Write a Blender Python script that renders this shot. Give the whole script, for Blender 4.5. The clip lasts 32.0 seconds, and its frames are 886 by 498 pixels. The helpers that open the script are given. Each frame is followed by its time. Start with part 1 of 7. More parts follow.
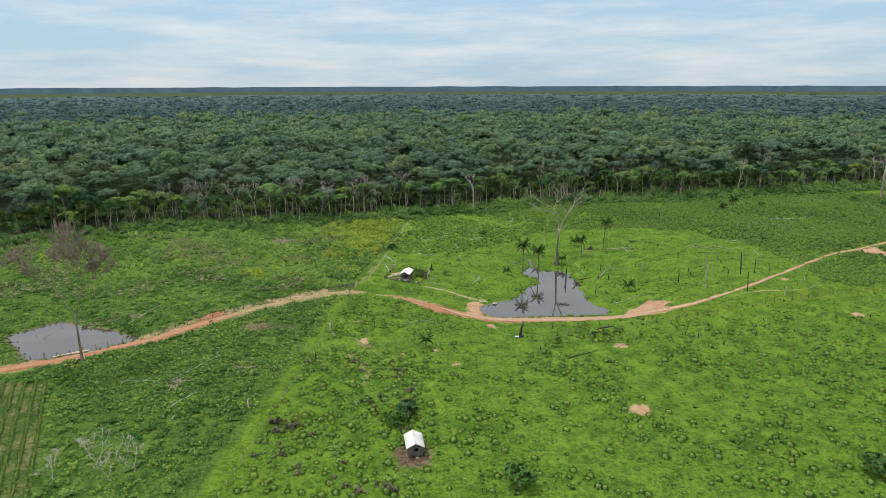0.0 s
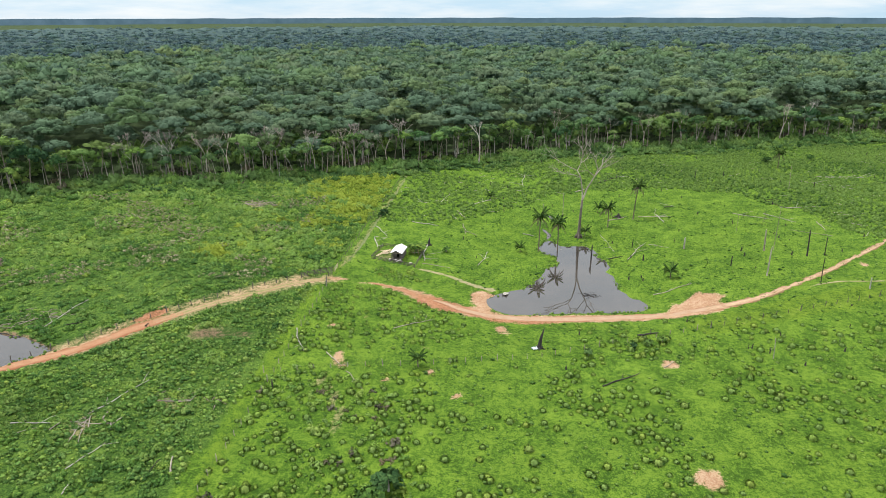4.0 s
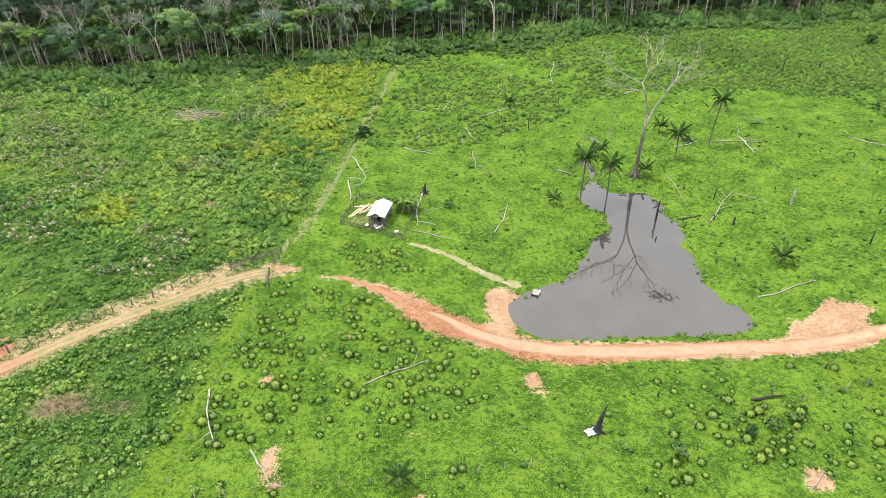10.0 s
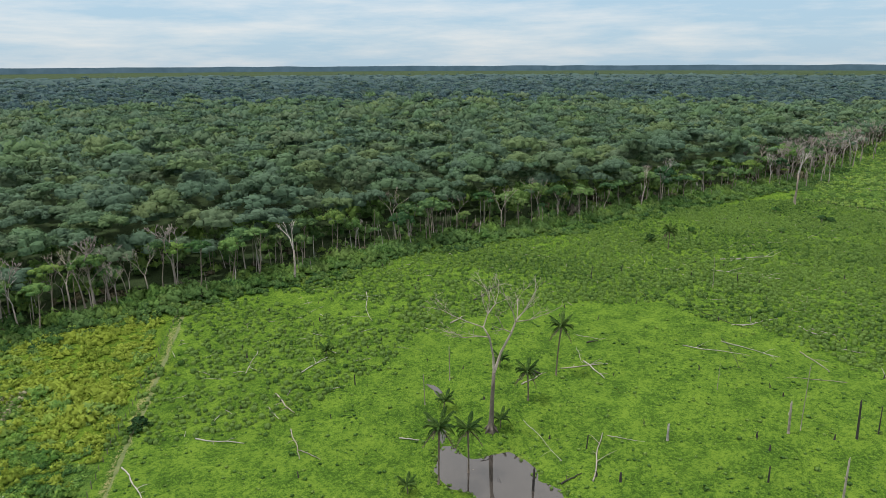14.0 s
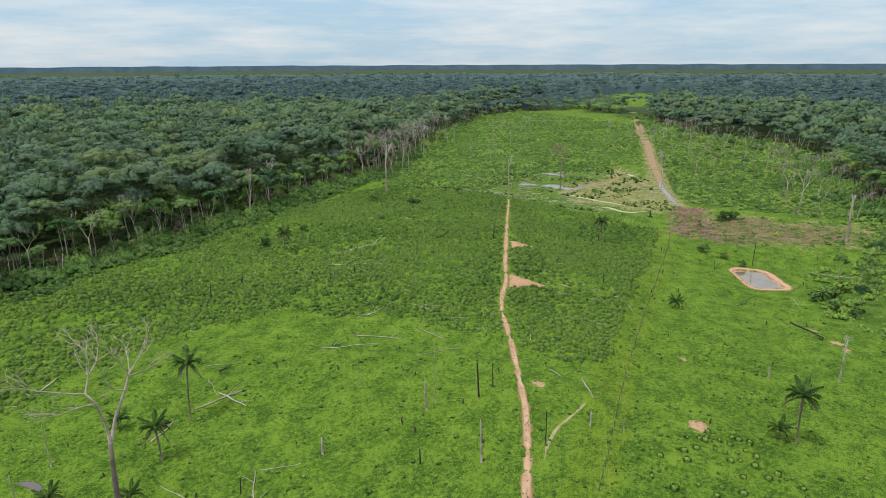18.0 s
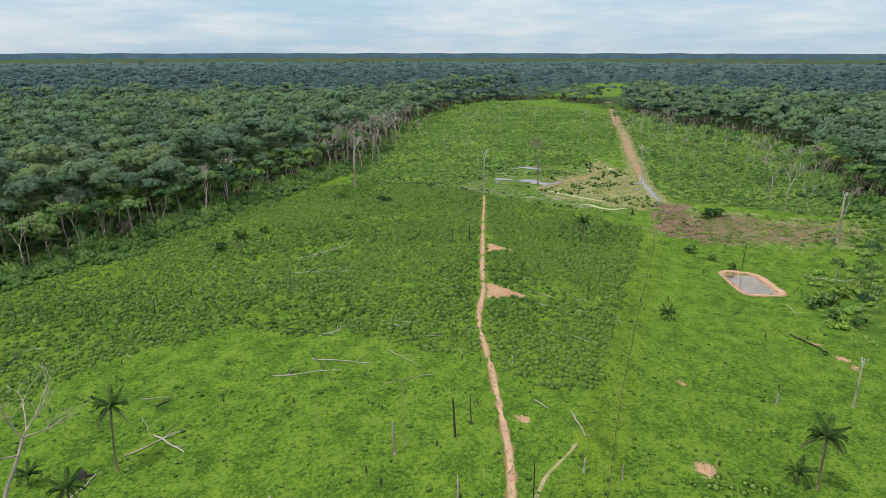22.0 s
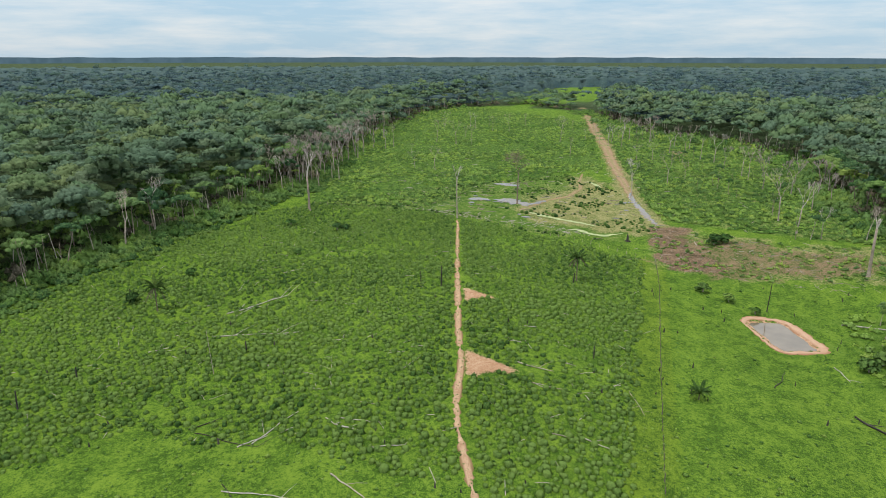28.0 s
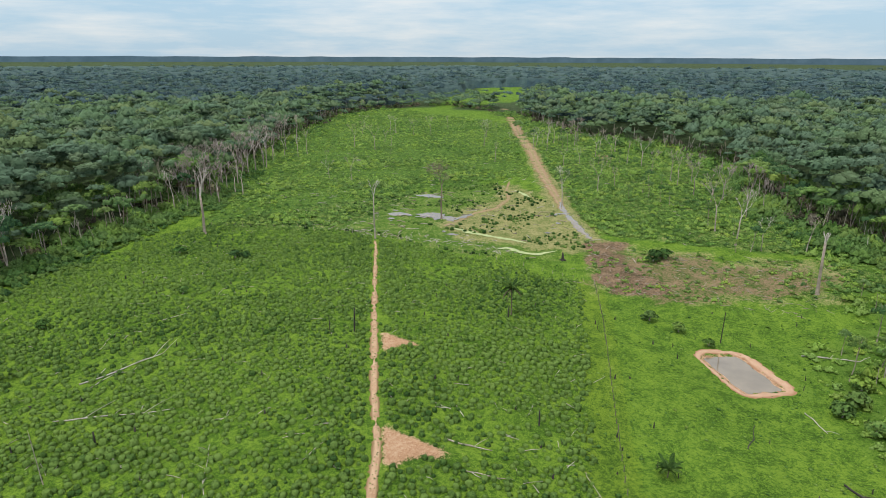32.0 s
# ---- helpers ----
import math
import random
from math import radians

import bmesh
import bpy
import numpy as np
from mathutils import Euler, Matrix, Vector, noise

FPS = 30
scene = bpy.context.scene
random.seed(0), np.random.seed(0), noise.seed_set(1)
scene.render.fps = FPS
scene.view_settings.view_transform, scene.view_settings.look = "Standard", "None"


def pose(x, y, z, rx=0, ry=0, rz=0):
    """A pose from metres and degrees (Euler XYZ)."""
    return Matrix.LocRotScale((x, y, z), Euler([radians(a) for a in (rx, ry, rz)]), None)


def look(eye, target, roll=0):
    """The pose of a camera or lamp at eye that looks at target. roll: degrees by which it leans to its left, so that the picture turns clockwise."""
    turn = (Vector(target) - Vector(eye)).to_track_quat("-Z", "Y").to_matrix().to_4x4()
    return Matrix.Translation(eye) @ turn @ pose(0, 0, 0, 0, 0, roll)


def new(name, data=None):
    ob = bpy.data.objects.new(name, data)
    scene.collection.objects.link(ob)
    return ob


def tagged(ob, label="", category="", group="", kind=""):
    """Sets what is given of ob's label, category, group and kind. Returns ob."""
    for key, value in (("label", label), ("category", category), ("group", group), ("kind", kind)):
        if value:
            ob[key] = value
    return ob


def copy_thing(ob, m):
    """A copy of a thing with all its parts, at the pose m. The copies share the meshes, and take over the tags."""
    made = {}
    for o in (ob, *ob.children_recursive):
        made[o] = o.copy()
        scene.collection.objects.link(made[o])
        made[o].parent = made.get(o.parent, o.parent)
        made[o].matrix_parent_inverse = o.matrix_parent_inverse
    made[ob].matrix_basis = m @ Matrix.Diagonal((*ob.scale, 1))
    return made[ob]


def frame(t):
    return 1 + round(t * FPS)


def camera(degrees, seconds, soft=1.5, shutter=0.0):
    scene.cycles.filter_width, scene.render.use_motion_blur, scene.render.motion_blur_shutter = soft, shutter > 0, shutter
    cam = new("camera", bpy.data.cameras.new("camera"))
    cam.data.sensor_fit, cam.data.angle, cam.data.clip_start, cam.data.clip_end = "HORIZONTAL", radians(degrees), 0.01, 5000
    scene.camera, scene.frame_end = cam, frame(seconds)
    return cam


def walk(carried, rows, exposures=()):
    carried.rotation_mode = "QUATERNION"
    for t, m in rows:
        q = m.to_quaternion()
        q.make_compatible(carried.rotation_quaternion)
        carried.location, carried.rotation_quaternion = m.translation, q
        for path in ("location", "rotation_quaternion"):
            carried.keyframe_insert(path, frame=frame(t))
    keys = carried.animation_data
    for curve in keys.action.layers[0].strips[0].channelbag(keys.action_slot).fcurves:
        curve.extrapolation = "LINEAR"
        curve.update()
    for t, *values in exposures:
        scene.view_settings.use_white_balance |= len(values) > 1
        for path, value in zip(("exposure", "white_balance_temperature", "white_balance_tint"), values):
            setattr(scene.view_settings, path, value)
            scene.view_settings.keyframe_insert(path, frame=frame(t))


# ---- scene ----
# ---- camera and its way: seconds, x, y, z, yaw, pitch, roll ----
cam = camera(69.60, 32.0, 0.5)
ROWS = [
    (0, 0.00, 0.00, 66.00, 0.000, -14.544, -0.173),
    (0.5, 0.21, 5.28, 66.15, 0.043, -14.632, 0.050),
    (1, 0.57, 10.53, 66.31, 0.222, -14.695, 0.128),
    (1.5, 0.82, 15.72, 66.29, 0.302, -14.679, 0.031),
    (2, 1.02, 20.87, 66.23, 0.347, -14.668, -0.037),
    (2.5, 1.17, 26.00, 66.18, 0.367, -14.656, -0.167),
    (3, 1.24, 31.10, 66.10, 0.384, -16.518, -0.085),
    (3.5, 1.34, 36.16, 65.91, 0.431, -18.495, -0.141),
    (5.5, 1.65, 56.81, 66.81, 0.636, -23.236, 0.167),
    (6, 1.52, 61.91, 66.80, 0.676, -23.555, 0.141),
    (6.5, 1.51, 67.07, 66.74, 0.674, -25.478, 0.120),
    (7, 1.48, 72.35, 66.74, 0.694, -27.597, 0.071),
    (7.5, 1.47, 77.64, 66.74, 0.725, -29.692, -0.006),
    (8, 1.43, 83.00, 66.69, 0.746, -32.075, -0.050),
    (8.5, 1.48, 88.30, 66.59, 0.784, -33.709, -0.044),
    (9, 1.52, 93.61, 66.52, 0.810, -33.776, -0.100),
    (9.5, 1.58, 98.97, 66.33, 0.868, -33.722, -0.173),
    (10, 1.61, 104.27, 66.18, 0.927, -33.650, -0.233),
    (10.5, 1.77, 109.73, 66.10, 1.036, -33.588, -0.352),
    (11, 1.75, 114.81, 66.08, 1.043, -33.332, -0.375),
    (11.5, 1.82, 119.36, 66.18, 1.062, -30.551, -0.354),
    (12, 1.29, 123.97, 66.55, 0.895, -29.111, -0.484),
    (12.5, 1.00, 127.87, 66.94, 0.748, -23.183, -0.480),
    (13, 0.71, 130.84, 67.37, 0.701, -18.227, -0.183),
    (13.5, 0.91, 133.36, 67.23, -5.871, -16.317, -0.162),
    (14, 1.17, 135.62, 67.24, -18.013, -16.289, -0.251),
    (14.5, 1.68, 137.43, 67.11, -20.564, -16.240, -0.237),
    (15, 2.20, 138.95, 66.75, -25.296, -16.143, -0.339),
    (15.5, 2.90, 140.19, 66.88, -31.020, -16.153, -0.282),
    (17.5, 5.63, 143.76, 66.84, -52.475, -16.315, -0.251),
    (18, 6.60, 144.34, 66.90, -52.981, -16.354, -0.254),
    (18.5, 7.74, 145.00, 66.73, -53.342, -16.394, -0.271),
    (19, 8.98, 145.87, 66.68, -54.494, -16.456, -0.262),
    (19.5, 10.47, 147.04, 66.77, -55.700, -16.510, -0.208),
    (20, 12.27, 148.31, 66.81, -55.425, -16.558, -0.177),
    (20.5, 14.24, 149.61, 67.03, -55.403, -16.751, -0.188),
    (21, 16.37, 151.04, 66.95, -55.393, -17.338, -0.236),
    (21.5, 18.75, 152.69, 66.93, -55.410, -17.336, -0.045),
    (22, 21.32, 154.41, 66.82, -55.416, -17.333, 0.030),
    (22.5, 23.96, 156.22, 66.61, -55.460, -17.290, 0.012),
    (23, 26.73, 157.98, 66.38, -55.700, -17.171, -0.010),
    (23.5, 29.38, 159.74, 66.59, -56.358, -17.202, -0.020),
    (24, 32.06, 161.47, 66.74, -56.332, -17.185, -0.042),
    (24.5, 34.34, 162.94, 66.61, -57.924, -17.172, 0.008),
    (25, 37.45, 164.84, 66.80, -58.064, -17.126, -0.042),
    (25.5, 40.44, 166.64, 66.75, -58.081, -17.151, 0.090),
    (27.5, 53.18, 174.71, 66.68, -58.146, -16.992, -0.048),
    (28, 56.21, 176.62, 66.61, -58.116, -16.996, 0.039),
    (28.5, 59.08, 178.41, 66.68, -58.114, -16.979, 0.053),
    (29, 61.97, 180.16, 66.86, -66.462, -16.960, -0.154),
    (29.5, 65.38, 181.49, 66.88, -69.641, -16.943, -0.225),
    (30, 68.88, 182.88, 66.76, -70.856, -16.912, -0.110),
    (30.5, 72.27, 184.22, 66.70, -70.931, -16.926, -0.016),
    (31, 75.85, 185.76, 66.73, -66.826, -16.923, 0.237),
    (31.5, 79.28, 187.21, 66.96, -66.544, -17.005, 0.205),
    (32, 82.80, 188.89, 67.02, -65.019, -17.021, 0.208),
]
EXPOSURES = [(0, 0.0), (3, 0.05), (3.5, 0.2), (6, 0.86), (9, 0.74), (11, 0.74), (12, 0.84), (12.6, 0.42), (13, 0.02), (13.6, 0.0), (32, 0.05)]
walk(cam, [(t, pose(x, y, z, 90 + p, 0, a) @ pose(0, 0, 0, 0, 0, r)) for t, x, y, z, a, p, r in ROWS], EXPOSURES)

# ---- sky and sun ----
world = bpy.data.worlds.new("world")
scene.world = world
world.use_nodes = True
wn, wl = world.node_tree.nodes, world.node_tree.links
wn.clear()
sky = wn.new("ShaderNodeTexSky")
sky.sky_type, sky.sun_disc = "NISHITA", False
sky.sun_elevation, sky.sun_rotation = radians(67), radians(-66)
sky.air_density, sky.dust_density, sky.ozone_density = 1.0, 0.4, 1.5
coord = wn.new("ShaderNodeTexCoord")
squash = wn.new("ShaderNodeMapping")
squash.inputs["Scale"].default_value = (2.3, 2.3, 17.0)
cloud = wn.new("ShaderNodeTexNoise")
cloud.inputs["Scale"].default_value, cloud.inputs["Detail"].default_value, cloud.inputs["Roughness"].default_value = 1.7, 10, 0.62
ramp = wn.new("ShaderNodeValToRGB")
ramp.color_ramp.elements[0].position, ramp.color_ramp.elements[1].position = 0.4, 0.68
ramp.color_ramp.elements[0].color, ramp.color_ramp.elements[1].color = (4.7, 6.7, 8.4, 1), (8.2, 8.7, 9.1, 1)
blend = wn.new("ShaderNodeMixRGB")
blend.inputs["Fac"].default_value = 0.84
back = wn.new("ShaderNodeBackground")
back.inputs["Strength"].default_value = 0.096
wout = wn.new("ShaderNodeOutputWorld")
wl.new(coord.outputs["Generated"], squash.inputs["Vector"])
wl.new(squash.outputs[0], cloud.inputs["Vector"])
wl.new(cloud.outputs["Fac"], ramp.inputs[0])
wl.new(ramp.outputs[0], blend.inputs["Color2"])
wl.new(sky.outputs[0], blend.inputs["Color1"])
high = wn.new("ShaderNodeSeparateXYZ")
lift = wn.new("ShaderNodeMath")
lift.operation = "MULTIPLY_ADD"
lift.inputs[1].default_value, lift.inputs[2].default_value = 0.8, 0.95
veil = wn.new("ShaderNodeMixRGB")
veil.blend_type = "MULTIPLY"
veil.inputs["Fac"].default_value = 1.0
flat_z = wn.new("ShaderNodeClamp")
wl.new(coord.outputs["Generated"], high.inputs[0])
wl.new(high.outputs["Z"], flat_z.inputs["Value"])
wl.new(flat_z.outputs[0], lift.inputs[0])
sheet_cloud = wn.new("ShaderNodeMixRGB")
sheet_cloud.inputs["Color2"].default_value = (8.2, 8.2, 8.2, 1)
thick = wn.new("ShaderNodeMapRange")
thick.inputs["From Min"].default_value, thick.inputs["From Max"].default_value = 0.12, 0.6
wl.new(high.outputs["Z"], thick.inputs["Value"])
wl.new(thick.outputs[0], sheet_cloud.inputs["Fac"])
wl.new(blend.outputs[0], sheet_cloud.inputs["Color1"])
wl.new(sheet_cloud.outputs[0], veil.inputs["Color1"])
wl.new(lift.outputs[0], veil.inputs["Color2"])
wl.new(veil.outputs[0], back.inputs[0])
wl.new(back.outputs[0], wout.inputs[0])
sun = new("sun", bpy.data.lights.new("sun", "SUN"))
sun.data.energy, sun.data.angle, sun.data.color = 2.6, radians(5), (1.0, 0.965, 0.9)
sun.matrix_world = look((-54, 24, 140), (0, 0, 0))


# ---- materials ----
def nodes_of(name):
    m = bpy.data.materials.new(name)
    m.use_nodes = True
    nt = m.node_tree
    return m, nt.nodes, nt.links, nt.nodes["Principled BSDF"]


def noise_at(n, l, scale, detail=4, rough=0.55):
    c = n.get("coords") or n.new("ShaderNodeNewGeometry")
    c.name = "coords"
    t = n.new("ShaderNodeTexNoise")
    t.inputs["Scale"].default_value, t.inputs["Detail"].default_value, t.inputs["Roughness"].default_value = scale, detail, rough
    l.new(c.outputs["Position"], t.inputs["Vector"])
    return t.outputs["Fac"]


def ramp_of(n, l, fac, stops):
    r = n.new("ShaderNodeValToRGB")
    while len(r.color_ramp.elements) < len(stops):
        r.color_ramp.elements.new(0.5)
    for e, (p, c) in zip(r.color_ramp.elements, stops):
        e.position, e.color = p, (*c, 1)
    l.new(fac, r.inputs[0])
    return r.outputs[0]


def mix(n, l, fac, a, b, how="MIX"):
    m = n.new("ShaderNodeMixRGB")
    m.blend_type = how
    for sock, v in zip(m.inputs, (fac, a, b)):
        if isinstance(v, (int, float)):
            sock.default_value = v
        elif isinstance(v, tuple):
            sock.default_value = (*v, 1)
        else:
            l.new(v, sock)
    return m.outputs[0]


def value(n, l, op, a, b=0.0):
    m = n.new("ShaderNodeMath")
    m.operation, m.use_clamp = op, False
    for sock, v in zip(m.inputs, (a, b)):
        if isinstance(v, (int, float)):
            sock.default_value = v
        else:
            l.new(v, sock)
    return m.outputs[0]


def attr(n, name):
    a = n.new("ShaderNodeAttribute")
    a.attribute_name = name
    return a.outputs["Fac"]


def bump(n, l, b, fac, strength, distance):
    k = n.new("ShaderNodeBump")
    k.inputs["Strength"].default_value, k.inputs["Distance"].default_value = strength, distance
    l.new(fac, k.inputs["Height"])
    l.new(k.outputs[0], b.inputs["Normal"])


def plain(name, c1, c2, scale=2.0, rough=0.85, metal=0.0, relief=0.02, stretch=None):
    """Two-tone material with coarse and fine variation."""
    m, n, l, b = nodes_of(name)
    f1, f2 = noise_at(n, l, scale), noise_at(n, l, scale * 9, 6, 0.65)
    both = value(n, l, "ADD", value(n, l, "MULTIPLY", f1, 0.55), value(n, l, "MULTIPLY", f2, 0.45))
    l.new(ramp_of(n, l, both, [(0.34, c1), (0.66, c2)]), b.inputs["Base Color"])
    b.inputs["Roughness"].default_value, b.inputs["Metallic"].default_value = rough, metal
    if relief:
        bump(n, l, b, f2, 0.6, relief)
    return m


def leafy(name, dark, mid, light, through_light=0.3, grain=1.3, rough=0.55, hue=0.5):
    """Foliage: tone per plant, per leaf clump and per object."""
    m, n, l, b = nodes_of(name)
    geo, obj = n.new("ShaderNodeNewGeometry"), n.new("ShaderNodeObjectInfo")
    t = value(n, l, "ADD", attr(n, "tone"), value(n, l, "MULTIPLY", obj.outputs["Random"], 0.85))
    t = value(n, l, "ADD", value(n, l, "MULTIPLY", t, 0.74), value(n, l, "MULTIPLY", geo.outputs["Random Per Island"], 0.26))
    speck = value(n, l, "SUBTRACT", noise_at(n, l, grain, 3, 0.7), 0.5)
    t = value(n, l, "ADD", t, value(n, l, "MULTIPLY", speck, rough * 2.2))
    c = ramp_of(n, l, t, [(0.08, dark), (0.48, mid), (0.9, light)])
    kind = value(n, l, "FRACT", value(n, l, "ADD", value(n, l, "MULTIPLY", attr(n, "tone"), 23.7), value(n, l, "MULTIPLY", obj.outputs["Random"], 5.3)))
    tint = ramp_of(n, l, kind, [(0.0, (0.82, 0.92, 1.0)), (0.28, (0.95, 0.98, 1.1)), (0.5, (0.92, 1.06, 0.86)), (0.68, (1.2, 1.06, 1.05)), (0.84, (1.0, 1.12, 0.75)), (1.0, (1.5, 1.3, 0.9))])
    c = mix(n, l, hue, c, tint, "MULTIPLY")
    l.new(c, b.inputs["Base Color"])
    b.inputs["Roughness"].default_value = 0.75
    b.inputs["Specular IOR Level"].default_value = 0.06
    bump(n, l, b, noise_at(n, l, grain * 0.7, 4, 0.65), 1.0, 0.9 / grain)
    tr, ms, out = n.new("ShaderNodeBsdfTranslucent"), n.new("ShaderNodeMixShader"), n["Material Output"]
    ms.inputs[0].default_value = through_light
    l.new(c, tr.inputs[0])
    l.new(b.outputs[0], ms.inputs[1])
    l.new(tr.outputs[0], ms.inputs[2])
    l.new(ms.outputs[0], out.inputs[0])
    return m


def ground_material():
    m, n, l, b = nodes_of("ground")
    big, med, fine, grain = noise_at(n, l, 0.025, 3), noise_at(n, l, 0.22, 5, 0.6), noise_at(n, l, 1.3, 5, 0.7), noise_at(n, l, 4.5, 4, 0.75)
    mixd = value(n, l, "ADD", value(n, l, "MULTIPLY", med, 0.42), value(n, l, "MULTIPLY", fine, 0.62))
    mixd = value(n, l, "ADD", mixd, value(n, l, "MULTIPLY", grain, 0.85))
    mixd = value(n, l, "SUBTRACT", mixd, 0.445)
    grass = ramp_of(n, l, mixd, [(0.40, (0.0331, 0.0780, 0.0110)), (0.49, (0.0715, 0.1530, 0.0170)), (0.585, (0.1484, 0.2385, 0.0303))])
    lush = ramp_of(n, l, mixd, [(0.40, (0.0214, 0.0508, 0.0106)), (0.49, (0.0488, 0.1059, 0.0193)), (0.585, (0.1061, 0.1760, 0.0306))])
    yellow = ramp_of(n, l, mixd, [(0.36, (0.0333, 0.0746, 0.0094)), (0.6, (0.1374, 0.2145, 0.0222))])
    straw = ramp_of(n, l, mixd, [(0.4, (0.088, 0.1232, 0.0308)), (0.6, (0.264, 0.2464, 0.1144))])
    soil = ramp_of(n, l, mixd, [(0.34, (0.27, 0.15, 0.088)), (0.5, (0.36, 0.22, 0.135)), (0.66, (0.46, 0.33, 0.22))])
    red = ramp_of(n, l, mixd, [(0.34, (0.2, 0.085, 0.045)), (0.5, (0.31, 0.145, 0.08)), (0.66, (0.43, 0.25, 0.155))])
    mud = ramp_of(n, l, mixd, [(0.4, (0.06, 0.042, 0.028)), (0.6, (0.22, 0.155, 0.1))])
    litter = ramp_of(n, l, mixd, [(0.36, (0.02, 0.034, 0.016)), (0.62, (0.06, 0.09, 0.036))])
    jitter = value(n, l, "SUBTRACT", mixd, 0.5)

    def mask(name, spread=2.6):
        v = value(n, l, "ADD", attr(n, name), value(n, l, "MULTIPLY", jitter, spread * 0.7))
        k = n.new("ShaderNodeMapRange")
        k.inputs["From Min"].default_value, k.inputs["From Max"].default_value = 0.38, 0.62
        k.interpolation_type = "SMOOTHSTEP"
        l.new(v, k.inputs["Value"])
        gate = n.new("ShaderNodeMath")
        gate.operation = "GREATER_THAN"
        gate.inputs[1].default_value = 0.02
        l.new(attr(n, name), gate.inputs[0])
        return value(n, l, "MULTIPLY", k.outputs[0], gate.outputs[0])

    patch = n.new("ShaderNodeMapRange")
    patch.inputs["From Min"].default_value, patch.inputs["From Max"].default_value = 0.42, 0.66
    l.new(noise_at(n, l, 0.07, 6, 0.72), patch.inputs["Value"])
    rough_grass = ramp_of(n, l, mixd, [(0.40, (0.0258, 0.0601, 0.0088)), (0.49, (0.0518, 0.1137, 0.0137)), (0.585, (0.1080, 0.1794, 0.0226))])
    c = mix(n, l, value(n, l, "MULTIPLY", big, 0.6), grass, yellow)
    c = mix(n, l, value(n, l, "MULTIPLY", patch.outputs[0], 0.65), c, rough_grass)
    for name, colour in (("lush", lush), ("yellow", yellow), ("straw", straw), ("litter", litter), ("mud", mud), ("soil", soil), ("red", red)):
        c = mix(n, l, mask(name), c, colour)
    l.new(c, b.inputs["Base Color"])
    b.inputs["Roughness"].default_value = 0.9
    b.inputs["Specular IOR Level"].default_value = 0.05
    bump(n, l, b, mixd, 0.9, 0.28)
    return m


def water_material(name, tint, rough=0.02):
    m, n, l, b = nodes_of(name)
    f = noise_at(n, l, 0.15, 3)
    l.new(ramp_of(n, l, f, [(0.35, tint), (0.7, tuple(v * 1.35 for v in tint))]), b.inputs["Base Color"])
    b.inputs["Roughness"].default_value, b.inputs["IOR"].default_value = rough, 1.9
    bump(n, l, b, noise_at(n, l, 1.2, 2), 0.03, 0.02)
    return m


def earth(name, pale, mid, rim, green=0.0):
    """Worn earth: pale where wheels run, another soil towards its rims, with grass on the crown where there is some."""
    m, n, l, b = nodes_of(name)
    f1, f2 = noise_at(n, l, 0.45, 5, 0.65), noise_at(n, l, 5.0, 5, 0.7)
    both = value(n, l, "ADD", value(n, l, "MULTIPLY", f1, 0.6), value(n, l, "MULTIPLY", f2, 0.4))
    c = ramp_of(n, l, both, [(0.36, mid), (0.6, pale)])
    e = value(n, l, "ADD", attr(n, "edge"), value(n, l, "MULTIPLY", value(n, l, "SUBTRACT", both, 0.5), 2.2))
    for lo, hi, colour, amount in ((0.5, 1.0, rim, 1.0), (0.34, 0.1, (0.13, 0.2, 0.045), green)):
        k = n.new("ShaderNodeMapRange")
        k.inputs["From Min"].default_value, k.inputs["From Max"].default_value, k.inputs["To Max"].default_value = lo, hi, amount
        l.new(e, k.inputs["Value"])
        c = mix(n, l, k.outputs[0], c, colour)
    l.new(c, b.inputs["Base Color"])
    b.inputs["Roughness"].default_value, b.inputs["Specular IOR Level"].default_value = 0.95, 0.1
    bump(n, l, b, f2, 0.8, 0.12)
    return m


M_GROUND = ground_material()
M_ROAD = earth("red_earth", (0.36, 0.21, 0.125), (0.27, 0.13, 0.068), (0.24, 0.1, 0.052))
M_RUTS = earth("rutted_tan_earth", (0.37, 0.26, 0.165), (0.24, 0.15, 0.085), (0.2, 0.17, 0.075), 0.6)
M_BANK = earth("brown_track", (0.31, 0.22, 0.145), (0.2, 0.125, 0.08), (0.17, 0.14, 0.06), 0.35)
M_TRACK = earth("trampled_track", (0.46, 0.33, 0.22), (0.25, 0.145, 0.085), (0.19, 0.13, 0.065))
M_CLAY = earth("red_clay", (0.34, 0.19, 0.115), (0.27, 0.125, 0.068), (0.25, 0.105, 0.055))
M_SHORE = earth("pinkish_shore", (0.42, 0.29, 0.205), (0.34, 0.205, 0.13), (0.29, 0.165, 0.1))
M_TAN = earth("tan_earth", (0.38, 0.275, 0.19), (0.31, 0.19, 0.118), (0.27, 0.135, 0.078))
M_WATER = water_material("pond_water", (0.042, 0.037, 0.033))
M_SILT = water_material("silty_water", (0.135, 0.112, 0.082), 0.04)
M_PATH = plain("trodden_path", (0.13, 0.15, 0.05), (0.34, 0.28, 0.16), 0.6, 0.95, 0, 0.05)
M_LANE = plain("trodden_grass", (0.0648, 0.1014, 0.0252), (0.1728, 0.1872, 0.072), 0.9, 0.95, 0, 0.06)
M_BARK = plain("dark_bark", (0.1215, 0.1013, 0.081), (0.351, 0.297, 0.243), 0.7, 0.9, 0, 0.03)
M_SCUM = plain("green_scum", (0.2, 0.27, 0.1), (0.36, 0.42, 0.2), 0.6, 0.6, 0, 0.01)
